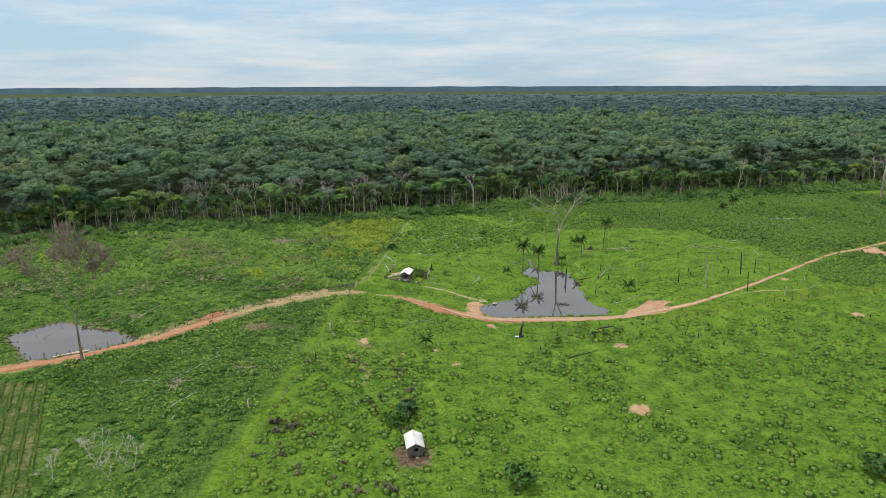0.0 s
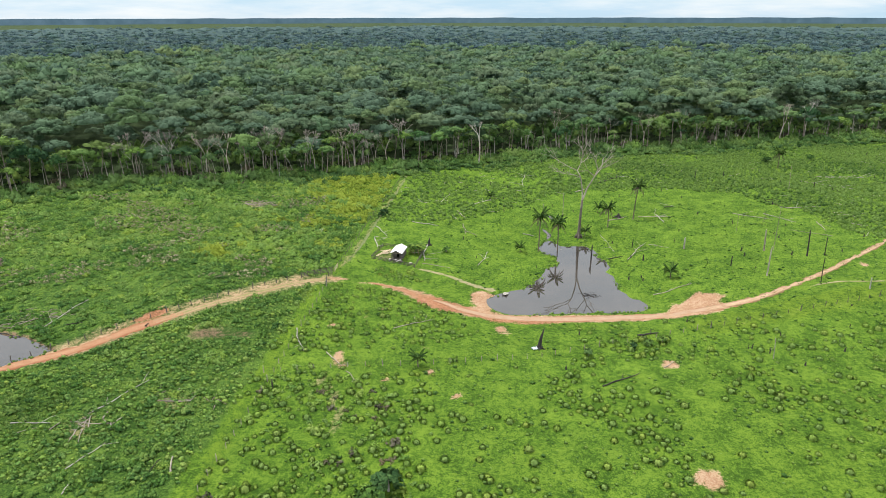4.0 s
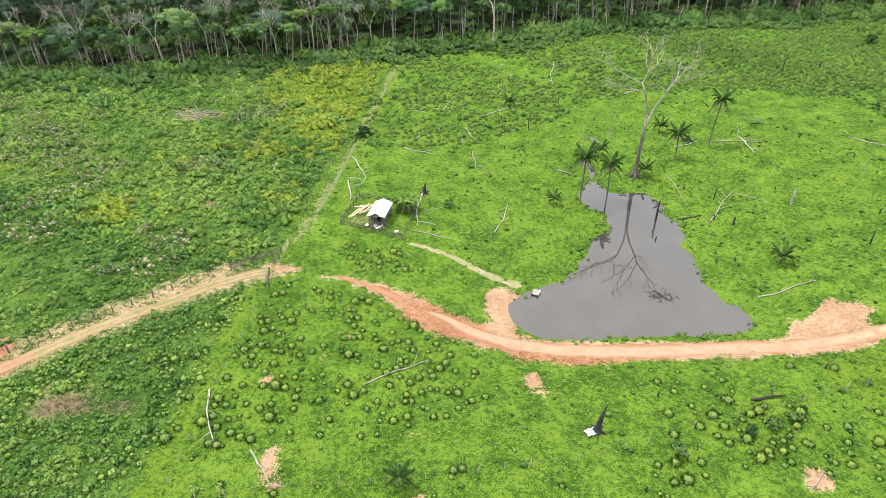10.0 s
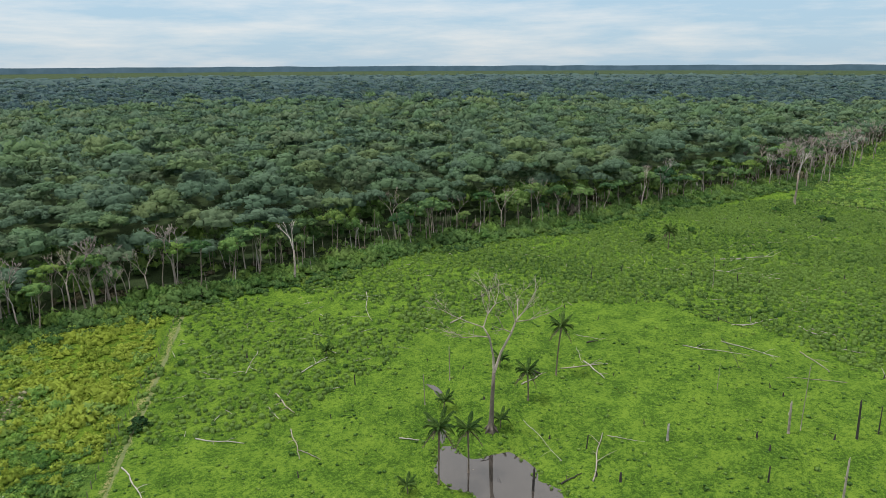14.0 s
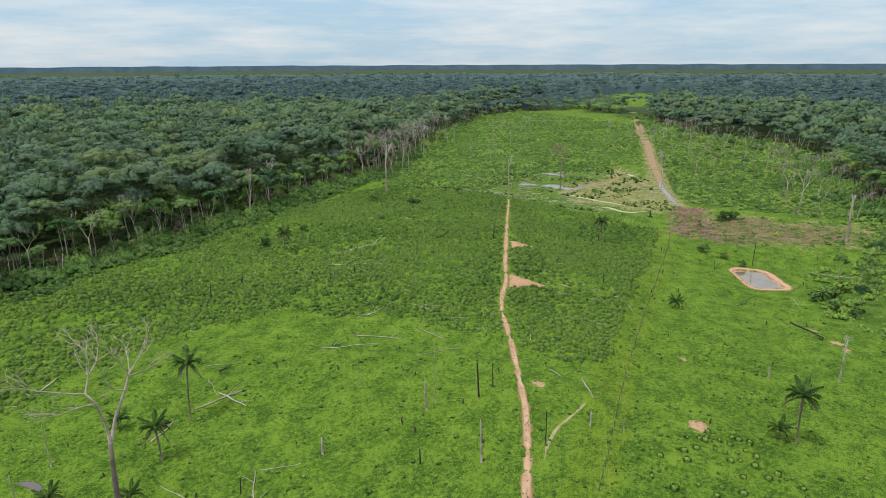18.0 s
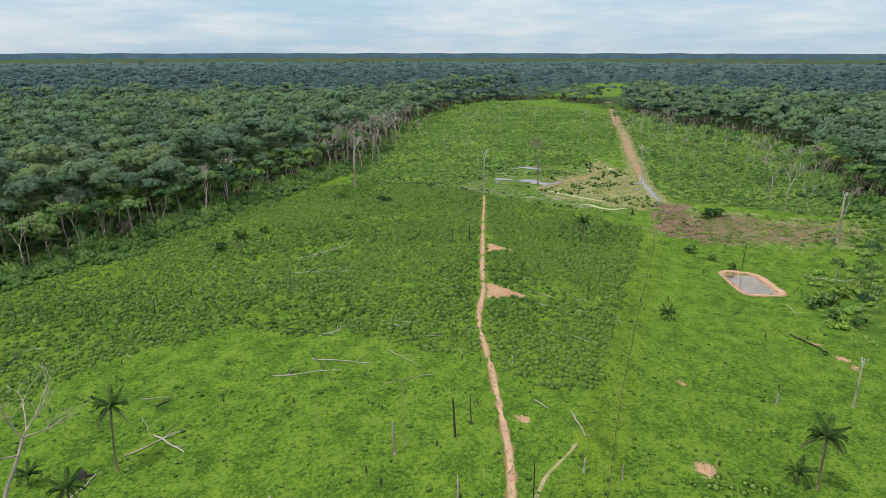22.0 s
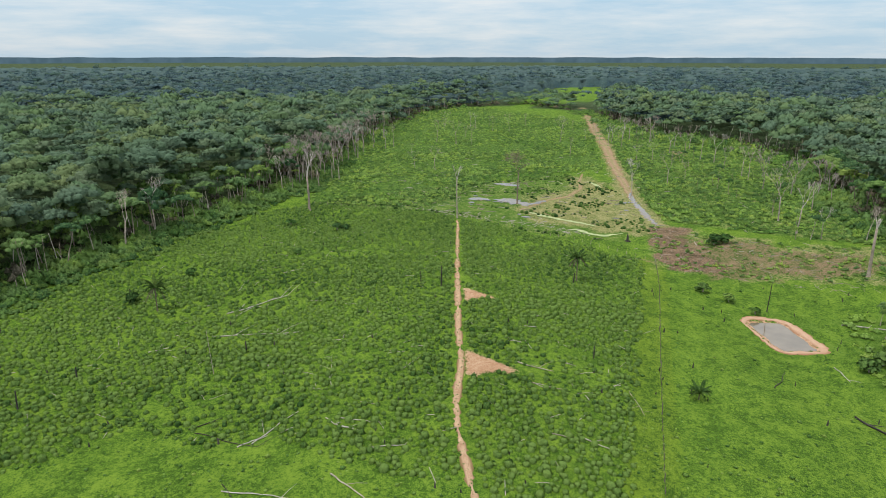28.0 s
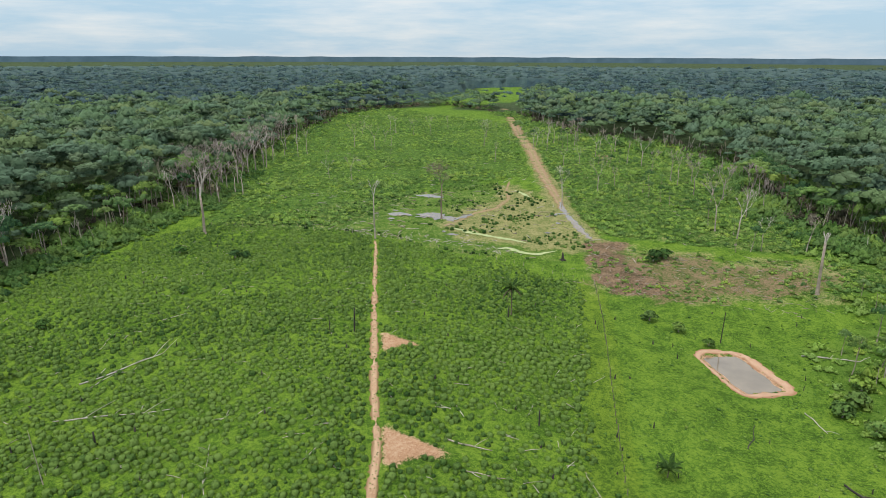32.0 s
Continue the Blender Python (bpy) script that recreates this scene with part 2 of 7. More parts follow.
# the forest's bluish haze is mixed into these leaves as extra blue
M_LEAF = leafy("forest_leaves", (0.0171, 0.0385, 0.0329), (0.0445, 0.0909, 0.0701), (0.1283, 0.1966, 0.1185), grain=0.9, rough=0.42, hue=0.75)
M_RIM = leafy("rim_tree_leaves", (0.022, 0.055, 0.028), (0.064, 0.135, 0.055), (0.19, 0.29, 0.095), grain=1.0, rough=0.45, hue=0.85)
M_BELT = leafy("rim_shrub_leaves", (0.0144, 0.0397, 0.0185), (0.0542, 0.1192, 0.0387), (0.1445, 0.2384, 0.0697), grain=1.3, hue=0.7)
M_YELLOW = leafy("yellow_weeds", (0.06, 0.12, 0.02), (0.15, 0.23, 0.034), (0.29, 0.37, 0.058), grain=1.8, hue=0.12)
M_WEED = leafy("weed_leaves", (0.0276, 0.069, 0.0258), (0.0966, 0.2024, 0.0506), (0.2484, 0.368, 0.092), grain=1.8, hue=0.6)
M_TUFT = leafy("grass_blades", (0.0238, 0.0622, 0.0198), (0.0794, 0.1689, 0.0375), (0.2086, 0.3110, 0.0727), grain=3.0, hue=0.3)
M_TUSSOCK = leafy("tussock_blades", (0.0095, 0.0276, 0.0102), (0.0430, 0.0995, 0.0242), (0.1540, 0.2516, 0.0600), grain=3.2, rough=0.42, hue=0.12)
M_TRUNK = plain("pale_bark", (0.16, 0.13, 0.1), (0.42, 0.38, 0.33), 0.7, 0.9, 0, 0.03)
M_DEAD = plain("bleached_wood", (0.2, 0.18, 0.16), (0.52, 0.49, 0.45), 0.8, 0.9, 0, 0.03)
M_CHAR = plain("charred_wood", (0.008, 0.007, 0.007), (0.05, 0.043, 0.04), 0.9, 0.9, 0, 0.03)


# ---- mesh helpers ----
def np_mesh(name, verts, faces, mat, tone=None, smooth=False, extra=None, normals=None):
    """A mesh from arrays: verts (n, 3), faces (m, k)."""
    verts, faces = np.asarray(verts, np.float32), np.asarray(faces, np.int32)
    me = bpy.data.meshes.new(name)
    k = faces.shape[1]
    me.vertices.add(len(verts))
    me.vertices.foreach_set("co", verts.ravel())
    me.loops.add(faces.size)
    me.loops.foreach_set("vertex_index", faces.ravel())
    me.polygons.add(len(faces))
    me.polygons.foreach_set("loop_start", np.arange(0, faces.size, k, dtype=np.int32))
    me.polygons.foreach_set("loop_total", np.full(len(faces), k, np.int32))
    if smooth:
        me.polygons.foreach_set("use_smooth", np.ones(len(faces), bool))
    layers = dict(extra or {})
    if tone is not None:
        layers["tone"] = tone
    for key, val in layers.items():
        a = me.attributes.new(key, "FLOAT", "POINT")
        a.data.foreach_set("value", np.asarray(val, np.float32))
    if normals is not None:
        a = me.attributes.new("custom_normal", "FLOAT_VECTOR", "POINT")
        a.data.foreach_set("vector", np.asarray(normals, np.float32).ravel())
    me.update(calc_edges=True)
    me.materials.append(mat)
    return me


def scatter(tv, tf, pos, scale, rot, tone, tilt=None):
    """Many copies of a template, joined: arrays of verts, faces, tone."""
    n, k = len(pos), len(tv)
    scale = np.asarray(scale, float)
    if scale.ndim == 1:
        scale = np.repeat(scale[:, None], 3, 1)
    v = tv[None] * scale[:, None, :]
    c, s = np.cos(rot)[:, None], np.sin(rot)[:, None]
    v = np.stack([v[..., 0] * c - v[..., 1] * s, v[..., 0] * s + v[..., 1] * c, v[..., 2]], -1) + np.asarray(pos)[:, None, :]
    f = tf[None] + (np.arange(n) * k)[:, None, None]
    return v.reshape(-1, 3), f.reshape(-1, tf.shape[1]), np.repeat(tone, k)


def joined(chunks):
    """Joins (verts, faces, tone) chunks."""
    vs, fs, ts, base = [], [], [], 0
    for v, f, t in chunks:
        vs.append(v), fs.append(f + base), ts.append(t)
        base += len(v)
    return np.concatenate(vs), np.concatenate(fs), np.concatenate(ts)


def part(name, me, parent=None, label=""):
    ob = new(name, me)
    if parent:
        ob.parent = parent
    return tagged(ob, label)


def leaf_cards(rng, centres, normals, size, wild=0.6):
    """Kite-shaped leaf clumps round given places, roughly facing along normals."""
    n = len(centres)
    nn = normals + rng.normal(0, wild, (n, 3))
    nn /= np.linalg.norm(nn, axis=1, keepdims=True) + 1e-9
    ref = rng.normal(0, 1, (n, 3))
    u = np.cross(nn, ref)
    u /= np.linalg.norm(u, axis=1, keepdims=True) + 1e-9
    w = np.cross(nn, u)
    s = (size * rng.uniform(0.6, 1.35, n))[:, None]
    a, b = s * rng.uniform(0.8, 1.2, (n, 1)), s * rng.uniform(0.55, 0.9, (n, 1))
    droop = -nn * s * rng.uniform(0.1, 0.4, (n, 1))
    v = np.stack([centres - u * a + droop, centres - w * b, centres + u * a + droop, centres + w * b], 1).reshape(-1, 3)
    return v, np.arange(4 * n, dtype=np.int32).reshape(n, 4)


def crown(rng, cards, radius, depth, lobes, size, base=0.0, flat=0.0):
    """A crown of leaf clumps in uneven lobes; base is the height of its middle."""
    cs, ns = [], []
    spots = [(0, 0, depth * 0.35, radius * 0.62)]
    for i in range(lobes):
        a, d = i * 2.4 + rng.uniform(-0.5, 0.5), radius * rng.uniform(0.4, 0.72)
        spots.append((d * math.cos(a), d * math.sin(a), depth * rng.uniform(-0.35, 0.3), radius * rng.uniform(0.3, 0.52)))
    area = np.array([s[3] ** 2 for s in spots])
    for (x, y, z, r), q in zip(spots, (cards * area / area.sum()).astype(int) + 1):
        d = rng.normal(0, 1, (q, 3))
        d[:, 2] = np.abs(d[:, 2]) * 1.1 - 0.35
        d /= np.linalg.norm(d, axis=1, keepdims=True)
        k = rng.uniform(0.78, 1.05, (q, 1))
        squash = np.array([1, 1, 0.62 - flat])
        cs.append(np.array([x, y, z]) + d * r * k * squash)
        ns.append(d + np.array([0, 0, 0.45]))
    c = np.concatenate(cs)
    c[:, 2] += base
    return leaf_cards(rng, c, np.concatenate(ns), size)


def tube(path, radii, sides=6):
    """A tapered tube along a path: verts and quads."""
    path, n = [Vector(p) for p in path], len(path)
    vs, fs = [], []
    for i, p in enumerate(path):
        d = (path[min(i + 1, n - 1)] - path[max(i - 1, 0)]).normalized()
        u = d.cross(Vector((0.31, 0.87, 0.12))).normalized()
        w = d.cross(u)
        for k in range(sides):
            a = 2 * math.pi * k / sides
            vs.append(tuple(p + (u * math.cos(a) + w * math.sin(a)) * radii[i]))
    for i in range(n - 1):
        for k in range(sides):
            j = (k + 1) % sides
            fs.append((i * sides + k, i * sides + j, (i + 1) * sides + j, (i + 1) * sides + k))
    for ring in (0, n - 1):
        vs.append(tuple(path[ring]))
        for k in range(sides):
            j = (k + 1) % sides
            fs.append((len(vs) - 1, ring * sides + k, ring * sides + j, ring * sides + j))
    return np.array(vs), np.array(fs, np.int32)


def tubes(runs, sides=6):
    chunks = []
    for path, radii in runs:
        v, f = tube(path, radii, sides)
        chunks.append((v, f, np.zeros(len(v))))
    v, f, _ = joined(chunks)
    return v, f


def quads_mesh(name, v, f, mat, smooth=True):
    """np_mesh for faces that may have a repeated last corner (caps)."""
    me = bpy.data.meshes.new(name)
    me.from_pydata([tuple(p) for p in v], [], [tuple(dict.fromkeys(int(i) for i in q)) for q in f])
    if smooth:
        me.polygons.foreach_set("use_smooth", np.ones(len(me.polygons), bool))
    me.materials.append(mat)
    return me


# ---- the plan ----
CLEARING = [(-420, 110), (-185, 262), (-142, 296), (-100, 298), (-60, 310), (-20, 328), (20, 340), (63, 357), (119, 367), (175, 381), (213, 389),
            (266, 403), (297, 410), (372, 450), (466, 500), (592, 550), (700, 600), (800, 600), (880, 560), (784, 434), (612, 320), (575, 254),
            (536, 217), (480, 191), (422, 185), (372, 167), (336, 142), (311, 130), (270, 112), (220, 90), (150, 20), (0, -250), (-420, -250)]
SPUR = [(-69.5, 166.8), (-65.4, 175.4), (-61.6, 173.4), (-63.6, 168.8)]
POND_MAIN = [(11.7, 190.4), (13.3, 192.2), (17.0, 194.3), (18.5, 196), (21.9, 196.4), (22.8, 198.8), (25.9, 200), (25.0, 203.2), (27.6, 204.6), (28.9, 208), (28.8, 210.3),
             (33.6, 214.2), (34.3, 218.4), (33.4, 221.9), (30.7, 223.8), (29.9, 227.6), (31.7, 233.4), (34.4, 236.6), (35.7, 233.6), (36.5, 230), (45, 230.4), (47, 225.5), (46, 221.1),
             (48.4, 217.4), (48.1, 212.7), (46.2, 208.8), (47.1, 205.8), (47.2, 200.6), (46.4, 196), (47.8, 193.6), (48.3, 191.4), (50.8, 189.6), (51.8, 186.6), (50.2, 184),
             (46.5, 182.9), (35.2, 182.5), (27.5, 181.9), (20.6, 181.3), (16.3, 182), (13.5, 183.7), (11.8, 186.3)]
POND_WEST = [(-118, 160), (-109, 171), (-100, 166.5), (-91, 164), (-81, 158.3), (-88.6, 151), (-97, 146.2), (-103, 145.2), (-108, 151)]
POND_DUG = [(240.1, 190.9), (244.2, 183.2), (230.4, 173.7), (225.2, 181.3)]
ROAD_WEST = [(-150, 120), (-125, 131), (-105, 138.8), (-94.6, 144.2), (-86, 151), (-78.1, 156), (-71, 161), (-64.5, 166.5), (-57.5, 172.6), (-51, 178.2), (-45.5, 183), (-39, 188.4), (-33, 192.8), (-28.7, 195.2)]
POSTS_WEST = [(-118, 140.3), (-106.5, 142.4), (-96.5, 147.6), (-87.3, 154.4), (-78.5, 160), (-70.5, 165.2), (-62.5, 172), (-58.1, 175.4), (-53.4, 179.4), (-49.1, 183.1), (-44.3, 187.3), (-39.5, 191.3), (-36.5, 193.6)]
ROAD_MID = [(-28.7, 195.4), (-25, 195), (-19, 194.2), (-13.2, 192.2), (-7.1, 188.6), (-1.7, 184.6), (4.2, 182), (9.8, 180), (16.1, 178.6), (25.7, 178), (33.7, 178.2),
            (41.7, 178.8), (49.4, 179), (62, 178.8), (77, 182.6), (89.7, 189.2), (101.5, 196.4), (109.5, 202.2), (125, 213.8), (141, 226.5), (149, 231.4),
            (162, 237.8), (178, 248.1), (198, 260), (237, 283.3), (270, 302.5), (281, 309.5)]
HUMPS = [(-60, 186, 28, 3.0), (0, 150, 45, 1.3), (40, 205, 40, -4.3), (-25, 310, 50, -1.2), (95, 190, 40, 3.6), (190, 250, 50, 4.3), (160, 180, 45, 0.6), (215, 175, 35, -4.7),
         (275, 225, 45, -4.1), (260, 320, 50, 0.5), (60, 260, 45, 1.5)]


def inside(x, y, poly):
    """Even-odd test for arrays."""
    hit = np.zeros(np.shape(x), bool)
    for (x0, y0), (x1, y1) in zip(poly, poly[1:] + poly[:1]):
        cross = ((y0 > y) != (y1 > y)) & (x < (x1 - x0) * (y - y0) / (y1 - y0 + 1e-12) + x0)
        hit ^= cross
    return hit


def near_line(x, y, line, closed=False):
    """Distance to a polyline, for arrays."""
    best = np.full(np.shape(x), 1e9)
    pts = list(line) + ([line[0]] if closed else [])
    for (x0, y0), (x1, y1) in zip(pts, pts[1:]):
        dx, dy = x1 - x0, y1 - y0
        t = np.clip(((x - x0) * dx + (y - y0) * dy) / (dx * dx + dy * dy + 1e-9), 0, 1)
        best = np.minimum(best, np.hypot(x - x0 - t * dx, y - y0 - t * dy))
    return best


def signed(x, y, poly):
    """Distance to a polygon's rim, negative inside."""
    d = near_line(x, y, poly, True)
    return np.where(inside(x, y, poly), -d, d)


def step(a, b, v):
    t = np.clip((v - a) / (b - a), 0, 1)
    return t * t * (3 - 2 * t)


def wobble(x, y, scale, seed=0.0):
    """Cheap smooth noise for arrays, about -1 to 1."""
    x, y = np.asarray(x) / scale, np.asarray(y) / scale
    return (np.sin(x * 1.7 + 1.3 * np.sin(y * 1.1 + seed) + seed) + np.sin(y * 1.9 + 1.1 * np.sin(x * 1.3 + 2 * seed)) + np.sin((x + y) * 1.2 + seed * 3)) / 3


def swell(x, y):
    return sum(a * np.exp(-((x - cx) ** 2 + (y - cy) ** 2) / (2 * s * s)) for cx, cy, s, a in HUMPS)


PONDS = []
for poly, drop, reach in ((POND_MAIN, 0.35, 7), (POND_WEST, 0.35, 8), (POND_DUG, 0.5, 5)):
    px, py = np.mean([p[0] for p in poly]), np.mean([p[1] for p in poly])
    PONDS.append((poly, float(swell(px, py)), drop, reach))


def land(x, y):
    """Height of the ground."""
    x, y = np.asarray(x, float), np.asarray(y, float)
    r = np.hypot(x - 60, y - 150)
    z = swell(x, y) + 0.18 * wobble(x, y, 7) + 0.5 * wobble(x, y, 31, 2) * step(20, 60, np.abs(x - 20) + 40)
    z = z + 9 * step(1400, 4800, r)
    for poly, level, drop, reach in PONDS:
        near = (np.abs(x - poly[0][0]) < 110) & (np.abs(y - poly[0][1]) < 110)
        if near.any():
            d = np.full(x.shape, 1e3)
            d[near] = signed(x[near], y[near], poly)
            d = d + 0.5 * wobble(x, y, 1.7, 1) + 0.4 * wobble(x, y, 0.7, 2)
            z = np.where(near, z + (level - z) * (1 - step(0, reach * 2, d)) , z)
            z = np.where(near, z - drop * 2.2 * (1 - step(-2.5, 2.5, d)), z)
    return z


def ground_z(x, y):
    return float(land(np.array([x]), np.array([y]))[0])


# ---- ground: one sheet to the horizon ----
def axis(lo, hi, fine, reach):
    mid = np.arange(lo, hi + 0.01, fine)
    out, d, s = [], 0.0, fine
    while d < reach:
        s *= 1.16
        d += s
        out.append(d)
    out = np.array(out)
    return np.concatenate([(lo - out)[::-1], mid, hi + out])


gx, gy = axis(-150, 440, 1.7, 4500), axis(85, 405, 1.7, 4400)
GX, GY = np.meshgrid(gx, gy)
GZ = land(GX.ravel(), GY.ravel()).reshape(GX.shape)
nx, ny = len(gx), len(gy)
ids = np.arange(nx * ny).reshape(ny, nx)
gf = np.stack([ids[:-1, :-1], ids[:-1, 1:], ids[1:, 1:], ids[1:, :-1]], -1).reshape(-1, 4)
X, Y = GX.ravel(), GY.ravel()
d_edge = signed(X, Y, CLEARING)
west = (X < -31 + (Y - 200) * 0.09) & (Y > 50)
d_pond = np.minimum.reduce([signed(X, Y, p[0]) for p in PONDS])
road_d = np.minimum(near_line(X, Y, ROAD_WEST), near_line(X, Y, ROAD_MID))
FENCE_EAST = [(60, 169), (89, 176), (107, 181.2), (131, 188), (174, 199), (250, 217.8), (277.5, 226)]
east_side = X * 0.25 + 155 - Y
BARE = {
    "bank_landing": [(7.1, 193.2), (10.2, 194.6), (14.9, 192.8), (12.2, 189.9), (11.4, 186.2), (12.6, 183), (9.3, 182.5), (7.4, 188.4)],
    "bank_east": [(57.4, 188.3), (56.7, 185.4), (58.6, 184.5), (61.3, 186.7), (64, 189.3), (67.1, 187.8), (70.5, 185.9), (67.1, 182.8), (68.3, 180.6), (65.9, 177.3), (54.4, 175.8), (52.4, 177.8), (55.2, 181.4)],
    "notch_far": [(204.5, 262), (203.5, 255), (202.3, 249.5), (200, 254), (194, 255.4)],
    "notch_near": [(168, 240.5), (167, 231), (165.6, 223.8), (163, 230), (157.5, 234)],
    "gate": [(-31.2, 195), (-28.5, 196.6), (-25, 195.4), (-28.5, 193.4)],
    "spot": [(12.2, 172.5), (14.6, 173.2), (15.2, 168.5), (13.6, 167.3), (12.2, 169.8)],
    "scrape": [(-22.3, 157.2), (-20.2, 156.8), (-18.4, 150.6), (-20.4, 150.3)],
}
BARE_SPOTS = [(40.8, 119.3, 2.4), (117, 169.1, 1.9), (143.9, 180.1, 1.0), (183, 154, 1.6), (179, 151, 1.2), (190, 159.5, 1.3), (46, 153.5, 1.8),
              (111.5, 199.5, 1.2), (526, 272, 8), (-14, 178, 0.6), (-8, 175, 0.7), (-17, 173, 0.6), (-5, 179, 0.7), (-11, 169, 0.5), (-24, 168, 0.7), (-3, 160, 0.8), (-2, 150, 0.8), (6, 147, 0.7), (-10, 146, 0.9), (3, 141, 0.7)]
BROWN = [(322, 240), (273, 224), (274, 206), (277, 188), (290, 157), (327, 158), (318, 183), (321, 213)]
DITCH = [(318, 234), (330, 241.5), (362, 259), (387, 269), (434, 289), (527, 326), (610, 362), (764, 425)]
MARSH = [(268, 385), (286, 312), (282, 276), (292, 241), (320, 236), (367, 261), (405, 308), (364, 335), (317, 360)]
TUSSOCK = [(-26, 250), (-14, 246), (13, 257), (40, 276), (54, 289), (72, 287), (92, 283), (113, 277), (117, 250), (122, 236), (126, 219), (121, 197), (130, 191), (174, 202),
           (250, 220), (276, 229), (281, 275), (285, 311), (272, 384), (213, 383), (119, 361), (63, 351), (20, 334), (-15, 322)]
EAST = [(296, 158), (330, 160), (330, 236), (366, 256), (436, 286), (700, 400), (780, 440), (612, 322), (575, 256), (536, 219), (480, 193), (422, 187), (372, 169), (336, 144), (300, 130)]
SOUTH = [(240, 168), (223, 163.5), (203, 158), (193, 148), (185, 136), (230, 90), (300, 130), (292, 156), (262, 158), (252, 172)]
def plot(poly, k, soft=6.0):
    """A plot of ground with a frayed rim."""
    return k * (1 - step(-soft, soft, signed(X, Y, poly) + 0.8 * soft * wobble(X, Y, 7, 5) + 0.4 * soft * wobble(X, Y, 2.7, 2)))


lay = {}
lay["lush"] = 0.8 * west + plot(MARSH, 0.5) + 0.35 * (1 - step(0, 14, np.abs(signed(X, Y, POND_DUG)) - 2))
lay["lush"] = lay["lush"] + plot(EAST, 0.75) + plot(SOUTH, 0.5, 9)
GOLD = [(-60, 311), (-20, 321), (-23, 275), (-30, 250), (-46, 272)]
lay["yellow"] = 0.6 * (1 - step(3.5, 6.5, near_line(X + 0.4, Y - 1.6, FENCE_EAST))) + 0.8 * (1 - step(-4, 6, signed(X, Y, GOLD) + 7 * wobble(X, Y, 8, 3))) + 0.45 * (1 - step(1, 3.5, near_line(X, Y, [(-31, 192), (-37.5, 91)])))
lay["straw"] = 0.5 * (1 - step(-4, 8, signed(X, Y, BROWN) + 6 * wobble(X, Y, 5, 8))) + 0.2 * (1 - step(0.6, 2, near_line(X, Y, FENCE_EAST))) + 0.6 * (1 - step(0.3, 1.8, near_line(X, Y, [(-27.5, 205), (-16.5, 327)])))
lay["straw"] = lay["straw"] + 0.5 * (1 - step(1, 6, np.hypot(X + 47, Y - 138))) + 0.5 * (1 - step(1, 7, np.hypot(X + 61, Y - 131))) + 0.5 * (1 - step(2, 9, np.hypot(X + 50, Y - 163)))
lay["straw"] = lay["straw"] + 0.6 * (1 - step(2.2, 4.5, np.minimum(near_line(X, Y, ROAD_WEST[2:]), near_line(X, Y, POSTS_WEST[3:])) + 1.0 * wobble(X, Y, 4, 5))) + 0.6 * (1 - step(1, 8, np.hypot(X + 69, (Y - 271)) + 3 * wobble(X, Y, 3, 2))) + 0.3 * inside(X, Y, MARSH) + 0.55 * (1 - step(8, 26, np.hypot((X - 338) * 0.6, Y - 283) + 8 * wobble(X, Y, 8, 2))) + 0.3 * inside(X, Y, EAST) * (wobble(X, Y, 16, 4) > 0.1) + 0.62 * (1 - step(3, 9, near_line(X, Y, DITCH) + 2 * wobble(X, Y, 6, 3)))
lay["straw"] = lay["straw"] + 0.6 * (1 - step(1, 6, np.hypot(X + 16, Y - 215))) + 0.8 * (1 - step(0.3, 1.3, near_line(X, Y, [(-23.2, 148), (-22, 144), (-18.8, 140), (-17, 130)])))
GAP = [(905, 520), (935, 600), (1330, 700), (1530, 570), (1180, 470)]
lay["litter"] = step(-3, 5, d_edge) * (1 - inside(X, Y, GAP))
lay["mud"] = 0.9 * (1 - step(-1, 2.5, signed(X, Y, POND_WEST))) + 0.54 * (1 - step(-9, 5, signed(X, Y, BROWN) + 8 * wobble(X, Y, 8, 3) + 6 * wobble(X, Y, 3, 5))) + 0.7 * (1 - step(-1.5, 0.8, signed(X, Y, POND_MAIN)))
CHURNED = [(317, 238), (318, 230), (303, 220), (290, 206), (279, 203), (273, 219), (281, 226)]
lay["mud"] = np.maximum(lay["mud"], 0.8 * (1 - step(-2, 4, signed(X, Y, CHURNED) + 3 * wobble(X, Y, 4, 3))))
TRODDEN = [(394, 307), (407, 295), (387, 275), (330, 249), (310, 238), (303, 255), (303, 269), (312, 283), (340, 286), (367, 286)]
lay["straw"] = lay["straw"] + 0.55 * (1 - step(-5, 3, signed(X, Y, TRODDEN) + 4 * wobble(X, Y, 7, 3)))
lay["mud"] = np.maximum(lay["mud"], 0.62 * (1 - step(-2, 2, signed(X, Y, [(-53, 164.6), (-41, 164), (-41.7, 159.3), (-53.5, 160.2)]) + 2 * wobble(X, Y, 2.5, 5))))
lay["mud"] = np.maximum(lay["mud"], 0.6 * (1 - step(-1.5, 1.5, signed(X, Y, [(-51.3, 219.7), (-48, 220.5), (-45, 215), (-48, 213.5)]) + 1.5 * wobble(X, Y, 2, 5))))
lay["mud"] = np.maximum(lay["mud"], 0.8 * (1 - step(3, 9, np.hypot(X - 319, (Y - 229) * 0.8) + 2 * wobble(X, Y, 3, 2))))
lay["soil"] = 0.8 * (1 - step(0.5, 1.8, signed(X, Y, POND_DUG) + 0.5 * wobble(X, Y, 2, 3)))
for poly in BARE.values():
    lay["soil"] = np.maximum(lay["soil"], 1 - step(-1.3, 1.1, signed(X, Y, poly)))
for bx, by, br in BARE_SPOTS:
    lay["soil"] = np.maximum(lay["soil"], 0.9 * (1 - step(br * 0.45, br * 1.5, np.hypot(X - bx, Y - by))))
